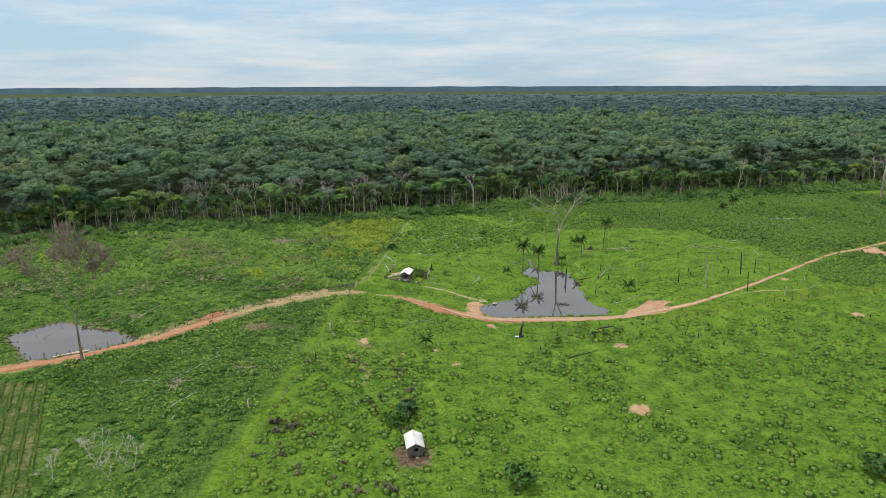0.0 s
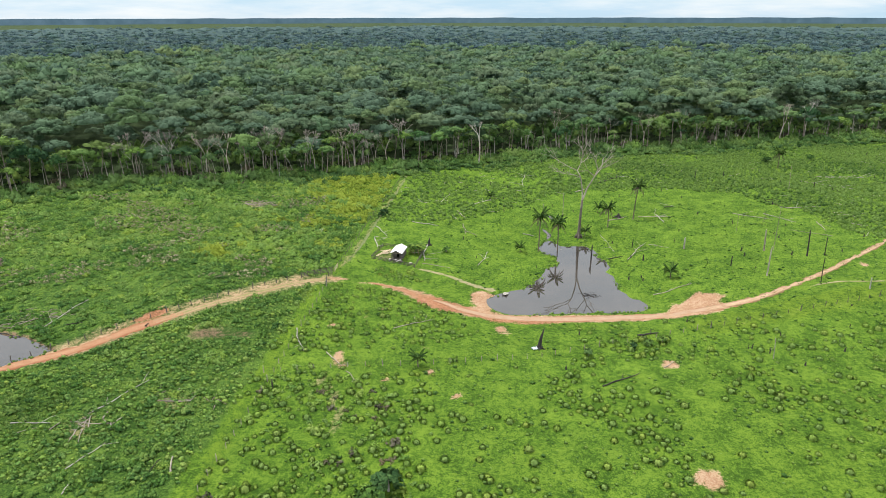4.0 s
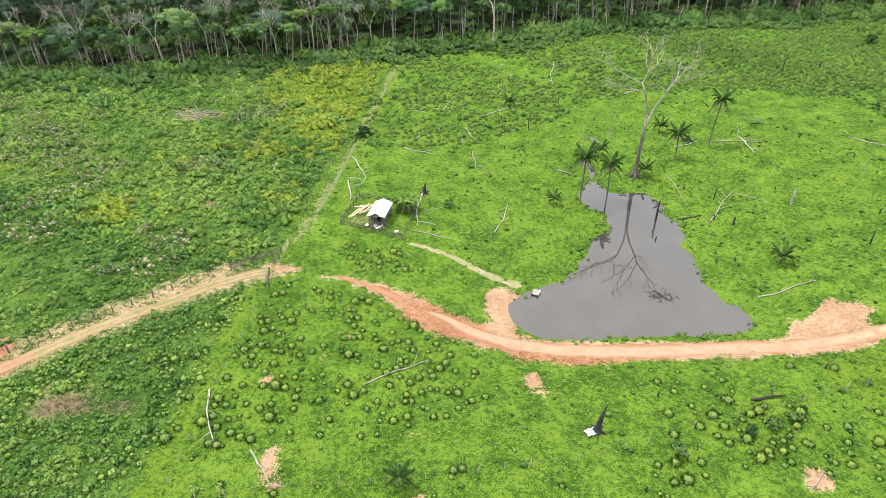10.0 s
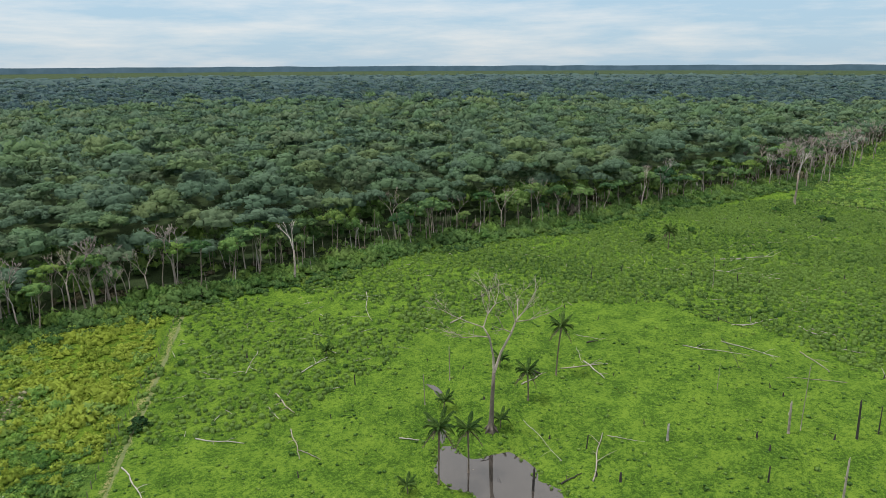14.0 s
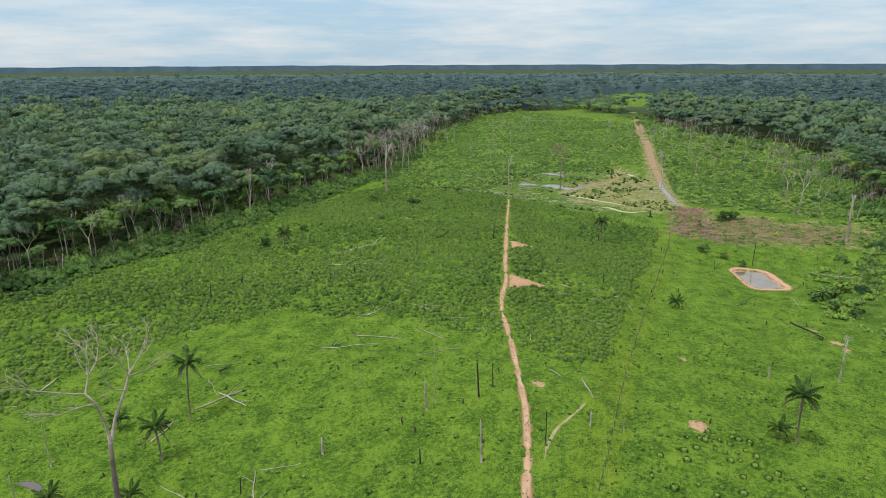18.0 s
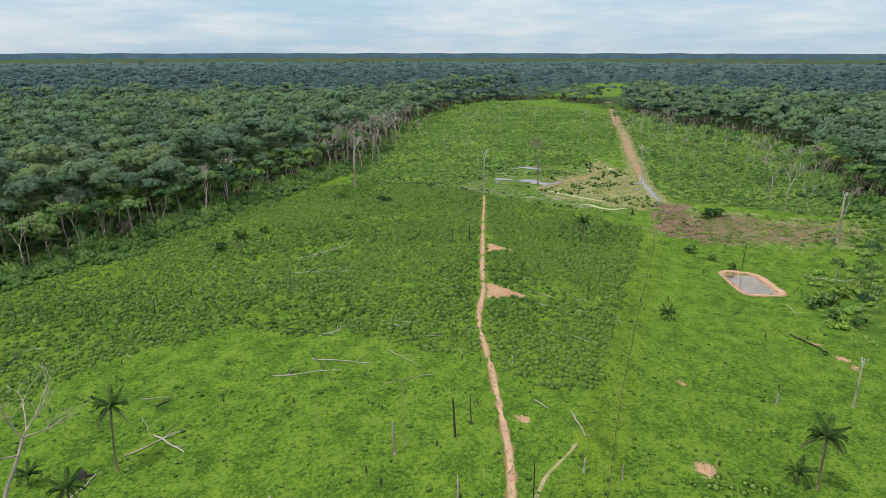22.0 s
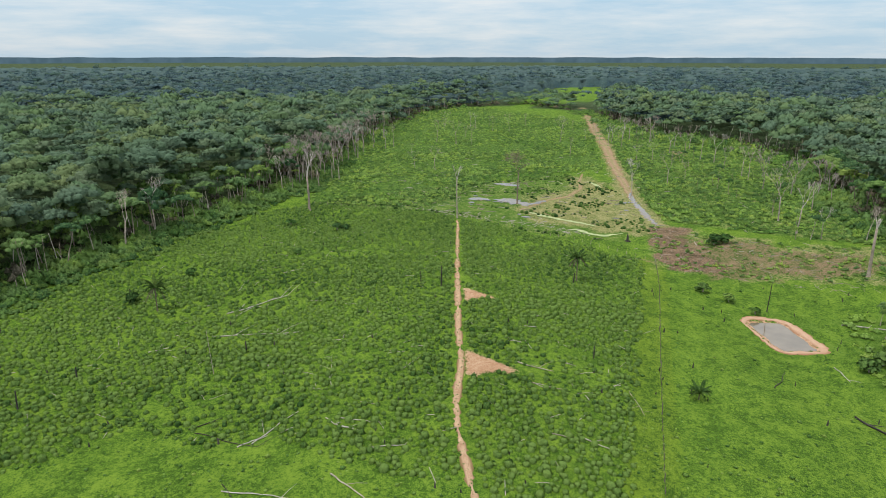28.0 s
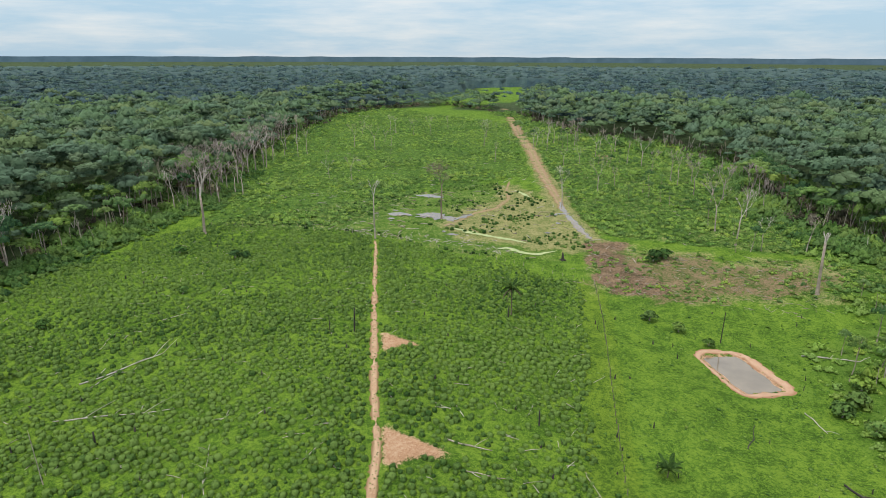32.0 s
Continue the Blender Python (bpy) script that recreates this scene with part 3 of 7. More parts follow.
mid_w = np.interp(X, [-29, -19, -13, -8, -2, 10, 50, 62, 70], [0.2, 0.5, 1.0, 2.2, 3.4, 2.8, 2.0, 2.4, 0.6])
soft = 0.8 * (1 - step(-0.6, 0.9, near_line(X, Y, ROAD_MID[:15]) - mid_w + 0.5 * wobble(X, Y, 2, 3)))
soft = np.maximum(soft, (0.62 - 0.34 * step(-75, -45, X)) * (1 - step(1.6, 4.0, near_line(X, Y, ROAD_WEST) + 0.9 * wobble(X, Y, 3, 4))))
lay["soil"] = np.maximum(lay["soil"], soft)
RED = [(-8.4, 190.2), (-7, 184.6), (-3.9, 182), (0.3, 179.2), (7.8, 178.6), (11.8, 175.4), (18.4, 174.5), (26.8, 175), (34.6, 177), (43.4, 177.8), (34.9, 178.2), (18.8, 177.6), (12.8, 179.5), (6.8, 184), (0.2, 187.8)]
lay["red"] = 0.75 * (1 - step(-1.1, 1.0, signed(X, Y, RED) + 0.6 * wobble(X, Y, 2, 6)))
lay["red"] = np.maximum(lay["red"], 0.8 * (1 - step(-1.2, 1.2, signed(X, Y, SPUR) + 0.5 * wobble(X, Y, 2, 4))))
verge = np.minimum(near_line(X, Y, ROAD_WEST[5:]), near_line(X, Y, POSTS_WEST[4:])) + 0.7 * wobble(X, Y, 2.5, 4) + 0.5 * wobble(X, Y, 1.1, 7)
lay["soil"] = np.maximum(lay["soil"], 0.46 * (1 - step(1.2, 2.8, verge)))
NORTH = [(270, 387), (290, 330), (365, 335), (410, 310), (430, 295), (700, 400), (800, 590), (700, 598), (592, 548), (466, 498), (372, 447)]
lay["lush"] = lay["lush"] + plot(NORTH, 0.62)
CROP = [(-103, 133), (-89.5, 132.6), (-67.5, 91), (-82, 91)]
lay["mud"] = np.maximum(lay["mud"], 0.38 * inside(X, Y, CROP)) + 0.9 * (1 - step(2.4, 5.6, np.hypot(X + 5.6, Y - 102.6) + wobble(X, Y, 2, 3)))
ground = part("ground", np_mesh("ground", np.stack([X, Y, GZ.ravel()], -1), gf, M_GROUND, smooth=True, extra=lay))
tagged(ground, "uneven green pasture ground with weeds and bare soil", "ground", kind="structure")

for nm, poly, mat, lab, k in (("water", POND_MAIN, M_WATER, "still dark pond water reflecting the cloudy sky", 0), ("water", POND_WEST, M_WATER, "shallow pond water beside the dirt road", 1),
                              ("water", POND_DUG, M_SILT, "silty grey water in a dug stock pond", 2)):
    xs, ys = [p[0] for p in poly], [p[1] for p in poly]
    z = PONDS[k][1] - PONDS[k][2]
    bx = [(min(xs) - 3, min(ys) - 3, z), (max(xs) + 3, min(ys) - 3, z), (max(xs) + 3, max(ys) + 3, z), (min(xs) - 3, max(ys) + 3, z)]
    tagged(part(nm, np_mesh("water", bx, [(0, 1, 2, 3)], mat)), lab, "pond", kind="structure")


def strip(name, line, width, mat, label, rise=0.07, ragged=0.35, kind="structure", seed=0.0, cat="road", ruts=0.035):
    """A worn track that sinks into the ground at its ragged rims. width: a number, or one for each point."""
    line = np.array(line, float)
    ws = np.full(len(line), width) if isinstance(width, (int, float)) else np.array(width, float)
    seg = np.hypot(*np.diff(line, axis=0).T)
    s = np.r_[0, np.cumsum(seg)]
    q = np.arange(0, s[-1], 0.8)
    ker = np.hanning(9)
    ker /= ker.sum()
    cx, cy, cw = [np.convolve(np.pad(np.interp(q, s, v), 4, "edge"), ker, "valid") for v in (line[:, 0], line[:, 1], ws)]
    tx, ty = np.gradient(cx), np.gradient(cy)
    ln = np.hypot(tx, ty) + 1e-9
    across = np.linspace(-1.35, 1.35, 17)
    px = cx[:, None] - (ty / ln)[:, None] * across * cw[:, None] / 2
    py = cy[:, None] + (tx / ln)[:, None] * across * cw[:, None] / 2
    edge = np.abs(across)[None] + ragged * (0.6 * wobble(px, py, 1.3, seed) + 0.5 * wobble(px, py, 0.5, seed + 1) + 0.6 * wobble(px, py, 4, seed + 2))
    edge = edge + 0.9 * (1 - step(0, 2.2, np.minimum(q, q[-1] - q)))[:, None]
    lift = rise * (1 - 2.2 * step(0.7, 1.25, edge)) - 0.35 * step(1.0, 1.4, edge)
    rut = -ruts * (np.exp(-((np.abs(across) - 0.42) / 0.12) ** 2))[None]
    pz = land(px.ravel(), py.ravel()).reshape(px.shape) + lift + rut
    m, k = px.shape
    ids = np.arange(m * k).reshape(m, k)
    f = np.stack([ids[:-1, :-1], ids[:-1, 1:], ids[1:, 1:], ids[1:, :-1]], -1).reshape(-1, 4)
    return tagged(part(name, np_mesh(name, np.stack([px, py, pz], -1).reshape(-1, 3), f, mat, smooth=True, extra={"edge": np.broadcast_to(np.abs(across), px.shape).ravel()})), label, cat, kind=kind)


strip("road", ROAD_WEST[:9], [3.6] * 6 + [3.4, 3.2, 2.8], M_ROAD, "rutted red earth road beside a post fence", 0.08, 0.4, ruts=0.06)
strip("road", ROAD_WEST[7:], [2.6, 2.8, 2.5, 2.4, 2.3, 2.2, 2.0], M_RUTS, "twin wheel ruts with grass between them beside the posts", 0.08, 0.45, ruts=0.06)
WIDE = [1.2, 1.1, 1.2, 1.7, 3.8, 5.8, 6.2, 5.6, 4.8, 4.4, 4.2, 4.2, 4.6, 4, 2.4, 1.9, 1.7, 1.7, 1.7, 1.5, 2.0, 1.6, 1.7, 2.0, 1.6, 1.5, 1.3]
strip("path", [(-20, 194.6), (-16, 193.4), (-12.6, 192), (-9.4, 190.4), (-6, 188)], [0.6, 1.3, 1.2, 1.8, 2.4], M_CLAY, "narrow red clay path leading down to the gate", 0.06, 0.7, cat="path")
strip("road", [(-3, 186.2), (1, 184.6)] + ROAD_MID[6:15], [0.8, 1.7, 2.6, 3.2, 3.6, 3.6, 3.5, 3.4, 3.6, 3.2, 2.2], M_TAN, "pale tan dirt track worn through the pasture", 0.08, 0.4)
strip("track", ROAD_MID[13:], [2.4] + [w * 0.9 for w in WIDE[14:]], M_TRACK, "narrow trampled track with clods and ruts", 0.13, 0.8, seed=2.0, ruts=0.09)

strip("footpath", [(-7.9, 207.4), (-2.4, 205.3), (3.1, 202.2), (7.4, 198.6), (11.6, 196.1), (15.4, 194.2)], [1.0, 1.2, 1.5, 1.5, 1.7, 2.0], M_PATH, "narrow trodden path from the yard to the pond", 0.05, 0.8, cat="path")
strip("footpath", [(-26.6, 208), (-24.6, 228), (-23.2, 247), (-20, 280), (-17.8, 305), (-16.2, 326)], [0.5, 0.8, 0.7, 0.9, 0.8, 1.0], M_LANE, "narrow cleared line along the old field fence", 0.05, 0.9, cat="path")
strip("bank", [(239, 192.4), (242.6, 191.6), (245.6, 184), (244.6, 181.6), (231.2, 172.2), (228.8, 172.6), (223.6, 180.6), (225, 183.2), (239, 192.4), (242.6, 191.6)], [1.6, 1.6, 1.8, 2.2, 2.6, 2.8, 2.2, 1.4, 1.6, 1.6], M_SHORE, "bare pinkish earth bank round the stock pond", 0.16, 0.9, cat="bank", ruts=0.0)
strip("footpath", [(112, 188.5), (106, 188.6), (100.4, 189.2), (95, 188.4), (89.8, 186.3)], 0.6, M_PATH, "thin cattle path through the grass", 0.04, 0.6, cat="path")
strip("track", DITCH[2:] + [(875, 472)], [3.5, 5, 6.5, 8, 8.5, 9, 9], M_BANK, "worn earth track along the wet ditch", 0.1, 0.7)
strip("track", [(312, 296), (322, 293.5), (333.7, 293.8), (350.4, 287), (371, 288), (390, 296), (412, 302)], [1.5, 3, 3.6, 2.4, 2, 1.6, 1], M_BANK, "muddy vehicle track crossing the marsh", 0.08, 0.9)
strip("ditch_water", [(322, 236.5), (330, 241.8), (345, 250.5), (362, 259), (376, 264)], [1.6, 3.2, 3.0, 2.4, 1.4], M_SILT, "pale silty water in a roadside ditch", 0.16, 0.8, cat="ditch", ruts=0.0)


def pool(name, line, wide, mat, label, cat, seed):
    """A shallow sheet of water with a winding uneven rim, lying on the ground."""
    q = np.array(line, float)
    s = np.r_[0, np.cumsum(np.hypot(*np.diff(q, axis=0).T))]
    t = np.linspace(0, s[-1], max(12, int(s[-1] / 0.7)))
    cx, cy = np.interp(t, s, q[:, 0]), np.interp(t, s, q[:, 1])
    tx, ty = np.gradient(cx), np.gradient(cy)
    ln = np.hypot(tx, ty) + 1e-9
    w = np.interp(t, s, wide) / 2 * np.sin(np.clip(t / s[-1], 0.02, 0.98) * np.pi) ** 0.35
    l = w * (1 + 0.5 * wobble(cx, cy, 1.6, seed) + 0.3 * wobble(cx, cy, 0.6, seed + 1))
    r = w * (1 + 0.5 * wobble(cx, cy, 1.4, seed + 2) + 0.3 * wobble(cx, cy, 0.7, seed + 3))
    z = float(np.mean(land(cx, cy))) + 0.12 + 0 * cx
    if s[-1] > 14:
        z = land(cx, cy) + 0.13
    v = np.concatenate([np.stack([cx - ty / ln * l, cy + tx / ln * l, z], -1), np.stack([cx + ty / ln * r, cy - tx / ln * r, z], -1)])
    k, m = np.arange(len(t) - 1), len(t)
    return tagged(part(name, np_mesh(name, v, np.stack([k, k + 1, k + 1 + m, k + m], -1)[:, ::-1], mat, smooth=True)), label, cat, kind="structure")


pool("scum_pool", [(312, 291), (309.8, 284.4), (309.4, 278.8), (309.3, 271.8), (309.4, 265.1), (307.3, 258.0)], [2.5, 3.4, 2.2, 1.8, 2.2, 1.2], M_SCUM, "shallow marsh pool covered with green scum", "pool", 1.0)
pool("scum_pool", [(294, 266), (298.5, 263), (296, 257.6), (297, 251.2), (304.6, 245.8)], [1.4, 2.6, 2.0, 2.6, 1.0], M_SCUM, "winding marsh pool covered with green scum", "pool", 2.0)
pool("scum_pool", [(391, 292), (383, 284), (377, 279)], [1, 2.2, 1.2], M_SCUM, "narrow strip of green scum beside the muddy track", "pool", 3.0)
pool("puddle", [(316, 326), (320, 319), (320, 314)], [3, 6.5, 3], M_SILT, "rain puddle lying in the marshy clearing", "puddle", 4.0)
pool("puddle", [(356, 331), (359, 324), (358, 317)], [3, 8, 3], M_SILT, "broad rain puddle among the marsh weeds", "puddle", 5.0)
pool("puddle", [(323, 314), (325, 307), (324, 299), (321, 295)], [5, 10, 7, 2], M_SILT, "broad rain puddle lying in the marshy clearing", "puddle", 6.0)
pool("puddle", [(346, 262), (353, 258.5), (357, 254)], [1.2, 3, 1.2], M_SILT, "rain puddle beside the wet ditch", "puddle", 7.0)
pool("puddle", [(322, 297), (330, 294), (336, 293)], [1.5, 3.2, 1.4], M_SILT, "pale puddle in the muddy track", "puddle", 8.0)
pg = random.Random(77)
for n in range(11):
    px, py = (pg.gauss(318, 5), pg.gauss(318, 8)) if n < 6 else (pg.uniform(300, 345), pg.uniform(250, 295))
    pl, pa = pg.uniform(0.8, 2.6), pg.uniform(0.9, 2.3)
    pool("puddle", [(px - pl * math.cos(pa), py - pl * math.sin(pa)), (px, py + 0.3), (px + pl * math.cos(pa), py + pl * math.sin(pa))], [0.8, pg.uniform(1.2, 2.8), 0.8], M_SILT, "small rain puddle lying in the marshy clearing", "puddle", 10.0 + n)
for line, w in (([(33.5, 236), (35, 240), (33, 245)], [1, 2, 1]), ([(37.5, 250), (38.5, 254), (36, 257)], [1, 1.8, 0.8])):
    strip("puddle", line, w, M_WATER, "narrow muddy pool above the pond", 0.1, 0.4, cat="puddle", ruts=0.0)

# ---- vegetation that nobody could count ----
rng = np.random.default_rng(7)


def tri(f):
    """Quads (some with a doubled corner) as triangles."""
    t = np.concatenate([f[:, [0, 1, 2]], f[:, [0, 2, 3]]])
    return t[(t[:, 0] != t[:, 1]) & (t[:, 1] != t[:, 2]) & (t[:, 0] != t[:, 2])]


def bush(cards, size, seed, high=0.8, lobes=0.3):
    """A low bush of leaf clumps, about one metre in radius."""
    g = np.random.default_rng(seed)
    d = g.normal(0, 1, (cards, 3))
    d[:, 2] = np.abs(d[:, 2])
    d /= np.linalg.norm(d, axis=1, keepdims=True)
    c = d * g.uniform(0.55, 1.05, (cards, 1)) * np.array([1, 1, high]) * (1 + lobes * np.sin(3 * np.arctan2(d[:, 1], d[:, 0]) + seed))[:, None]
    return leaf_cards(g, c, d + (0, 0, 0.5), size, 0.5)


def spread(x0, x1, y0, y1, gap, seed, loose=0.45):
    g = np.random.default_rng(seed)
    x, y = np.meshgrid(np.arange(x0, x1, gap), np.arange(y0, y1, gap))
    x = x + (np.arange(x.shape[0]) % 2 * gap / 2)[:, None]
    return x.ravel() + g.uniform(-loose, loose, x.size) * gap, y.ravel() + g.uniform(-loose, loose, x.size) * gap, g


def plants(name, label, cat, mat, kinds, x, y, size, tone, g, low=0.0, tall=(0.8, 1.2), dome=True, lift=-0.05):
    """Scatters templates of several kinds as one uncountable mass."""
    which, out, rounds = g.integers(0, len(kinds), len(x)), [], []
    z = land(x, y) - low
    for k, (v, f, *n) in enumerate(kinds):
        s = which == k
        sc = np.stack([size[s], size[s], size[s] * g.uniform(*tall, s.sum())], -1)
        at = np.stack([x[s], y[s], z[s]], -1)
        turn = g.uniform(0, 6.28, s.sum())
        out.append(scatter(v, f if n else tri(f), at, sc, turn, tone[s]))
        if n:
            rounds.append(scatter(n[0], f, 0 * at, np.ones(len(at)), turn, tone[s])[0])
            continue
        way = out[-1][0] - np.repeat(at, len(v), 0) + np.repeat(np.stack([0 * size[s], 0 * size[s], size[s] * lift], -1), len(v), 0)
        rounds.append(way / (np.linalg.norm(way, axis=1, keepdims=True) + 1e-6))
    v, f, t = joined(out)
    return tagged(part(name, np_mesh(name, v, f, mat, tone=t, smooth=dome, normals=np.concatenate(rounds) if dome else None)), label, cat, kind="stuff")


def bare(x, y):
    """True where no plant grows: road, water, bare soil."""
    out = (near_line(x, y, ROAD_WEST) < 2.3) | (near_line(x, y, ROAD_MID) < np.where(x < 66, 2.7, 1.4))
    for poly, *_ in PONDS:
        out |= signed(x, y, poly) < 1.0
    for poly in BARE.values():
        out |= signed(x, y, poly) < 0.2
    for bx, by, br in BARE_SPOTS:
        out |= np.hypot(x - bx, y - by) < br
    return out | (near_line(x, y, DITCH) < 2.5) | inside(x, y, [(-21, 212), (-8, 207.5), (-5.5, 220.5), (-18, 224.5)])


def lump(seed, sides=8, rings=2, high=0.9, rough=0.16):
    """A solid uneven dome, one metre in radius, with its top closed."""
    g = np.random.default_rng(seed)
    v, f = [], []
    for j in range(rings):
        e = math.pi / 2 * j / rings
        for i in range(sides):
            a, r = 2 * math.pi * (i + 0.5 * j) / sides, math.cos(e * 0.92) * g.uniform(1 - rough, 1 + rough)
            v.append((r * math.cos(a), r * math.sin(a), -0.12 if j == 0 else math.sin(e) * high * g.uniform(1 - rough, 1 + rough)))
    v.append((g.uniform(-0.15, 0.15), g.uniform(-0.15, 0.15), high))
    for j in range(rings):
        for i in range(sides):
            k, l = j * sides + i, j * sides + (i + 1) % sides
            f.append((k, l, l + sides, k + sides) if j < rings - 1 else (k, l, len(v) - 1, len(v) - 1))
    return np.array(v), np.array(f, np.int32)


def boughs(seed, lobes, leaves, size, sides=6, rings=2, flat=0.75, wide=(0.24, 0.4), reach=0.88, heart=0.92):
    """A round crown or bush, one metre in radius: solid boughs in a dome with leaf clumps standing out of them. Verts, triangles, normals."""
    g = np.random.default_rng(seed)
    spots = [(0.0, 0.0, 0.34 * flat, 0.46 if lobes > 1 else 0.9)]
    for i in range(lobes - 1):
        a, d = i * 2.4 + g.uniform(-0.35, 0.35), reach * math.sqrt((i + 0.7) / lobes) * g.uniform(0.82, 1.1)
        spots.append((d * math.cos(a), d * math.sin(a), flat * (0.5 * math.sqrt(max(0.0, 1 - d * d)) - 0.12 + g.uniform(-0.1, 0.12)), g.uniform(*wide)))
    vs, fs, ns, k = [], [], [], 0
    area = np.array([q[3] ** 2 for q in spots])
    for i, ((x, y, z, r), q) in enumerate(zip(spots, np.round(leaves * area / area.sum()).astype(int))):
        o = np.array([x, y, z])
        v, f = lump(seed * 31 + i, sides, rings, 0.8, 0.2)
        f = tri(f)
        v = v * r * heart
        vs.append(o + v), fs.append(f + k)
        ns.append(0.8 * v / (np.linalg.norm(v, axis=1, keepdims=True) + 1e-6) + 0.4 * (o + v) + (0, 0, 0.1))
        k += len(v)
        if q < 1:
            continue
        d = g.normal(0, 1, (q, 3))
        d[:, 2] = np.abs(d[:, 2]) * 1.1 - 0.2
        d /= np.linalg.norm(d, axis=1, keepdims=True)
        c = o + d * r * g.uniform(0.86, 1.12, (q, 1)) * (1, 1, 0.85)
        nn = d + g.normal(0, 0.55, (q, 3)) + (0, 0, 0.3)
        nn /= np.linalg.norm(nn, axis=1, keepdims=True)
        u = np.cross(nn, g.normal(0, 1, (q, 3)))
        u /= np.linalg.norm(u, axis=1, keepdims=True) + 1e-9
        w = np.cross(nn, u)
        s = (size * g.uniform(0.6, 1.4, q))[:, None]
        t = np.stack([c + u * s * 1.2, c - u * s * 0.6 + w * s * 0.8, c - u * s * 0.6 - w * s * 0.8], 1).reshape(-1, 3)
        vs.append(t), fs.append(np.arange(3 * q, dtype=np.int32).reshape(q, 3) + k)
        ns.append(np.repeat(0.75 * d + 0.3 * c + 0.35 * nn, 3, 0))
        k += 3 * q
    n = np.concatenate(ns)
    return np.concatenate(vs), np.concatenate(fs), n / (np.linalg.norm(n, axis=1, keepdims=True) + 1e-6)


def pincushion(blades, seed, high=0.9, sides=6, core=0.82, thin=1.0):
    """A round grass tussock: a dome bristling with short blades. Verts, triangles, normals."""
    g = np.random.default_rng(seed)
    v, f = lump(seed, sides, 2, high, 0.14)
    v = v * core
    vs, fs, ns, k = [v], [tri(f)], [v + (0, 0, 0.05)], len(v)
    for i in range(blades):
        a, e, w = i * 2.4 + g.uniform(-0.4, 0.4), math.asin(min(1, (i + 0.6) / blades)) * g.uniform(0.85, 1.05), g.uniform(0.07, 0.13) * thin
        d, s = np.array([math.cos(a) * math.cos(e), math.sin(a) * math.cos(e), math.sin(e) * high]), np.array([-math.sin(a), math.cos(a), 0]) * w
        l = g.uniform(0.96, 1.26)
        vs.append(np.array([d * core * 0.86 - s, d * core * 0.86 + s, d * l + (0, 0, 0.04)])), fs.append(np.array([[k, k + 1, k + 2]], np.int32))
        ns.append(np.repeat(d[None] + (0, 0, 0.15), 3, 0))
        k += 3
    n = np.concatenate(ns)
    return np.concatenate(vs), np.concatenate(fs), n / (np.linalg.norm(n, axis=1, keepdims=True) + 1e-6)


DRAIN = [(32, 160), (30.7, 156.8), (27.9, 150.6), (23, 147.5), (28, 138), (32.8, 129.5), (37.5, 119.2), (45, 110.7), (49.6, 103.1), (49.4, 95.6)]
# tussock pasture
x, y, g = spread(-30, 292, 186, 392, 1.56, 11, 0.38)
d = signed(x, y, TUSSOCK) + 5 * wobble(x, y, 9, 3)
thin = g.uniform(0, 1, x.size) < 0.95 - 0.75 * np.clip(wobble(x, y, 13, 5) + 0.35 * wobble(x, y, 4, 1) - 0.2, 0, 1) - 0.3 * (x < 60)
ok = (d < 0) & thin & ~bare(x, y) & (near_line(x, y, FENCE_EAST) > 4.6 + 0.8 * wobble(x, y, 5, 2))
x, y = x[ok], y[ok]
TUFTS = [pincushion(22, 30 + k, 0.92, 6, 0.8, 0.62) for k in range(6)]
plants("tussock_grass", "dense dark green grass tussocks across the pasture", "tussocks", M_TUSSOCK, TUFTS, x, y, g.gamma(16, 0.046, x.size).clip(0.4, 1.1) * (1 - 0.15 * wobble(x, y, 15, 7)), np.clip(0.45 + 0.2 * wobble(x, y, 20, 2) + g.normal(0, 0.14, x.size), 0, 1), g, 0.05, (1.1, 1.5))

# loose tufts in the open grass
x, y, g = spread(-33, 290, 90, 300, 1.45, 12, 0.5)
lumps = wobble(x, y, 3.1, 4) + 0.5 * wobble(x, y, 12, 6)
ok = ~bare(x, y) & ((signed(x, y, TUSSOCK) > -4) | (g.uniform(0, 1, x.size) < 0.35)) & (x > -31 + (y - 200) * 0.09) & (signed(x, y, CLEARING) < -4) & (lumps + g.normal(0, 0.6, x.size) > 0.05)
far_off = np.hypot(x - 60, y - 190) < 110
ok &= far_off | (g.uniform(0, 1, x.size) < 0.5)
x, y = x[ok], y[ok]
SMALL = [pincushion(5, 50 + k, 0.7, 4) for k in range(4)]
plants("grass_tufts", "short bright green pasture grass tufts", "grass", M_TUFT, SMALL, x, y, g.gamma(6, 0.055, x.size).clip(0.14, 0.8), np.clip(0.3 + 0.25 * wobble(x, y, 11, 2) + g.normal(0, 0.25, x.size), 0, 1), g, 0.03)
print("tufts", x.size)

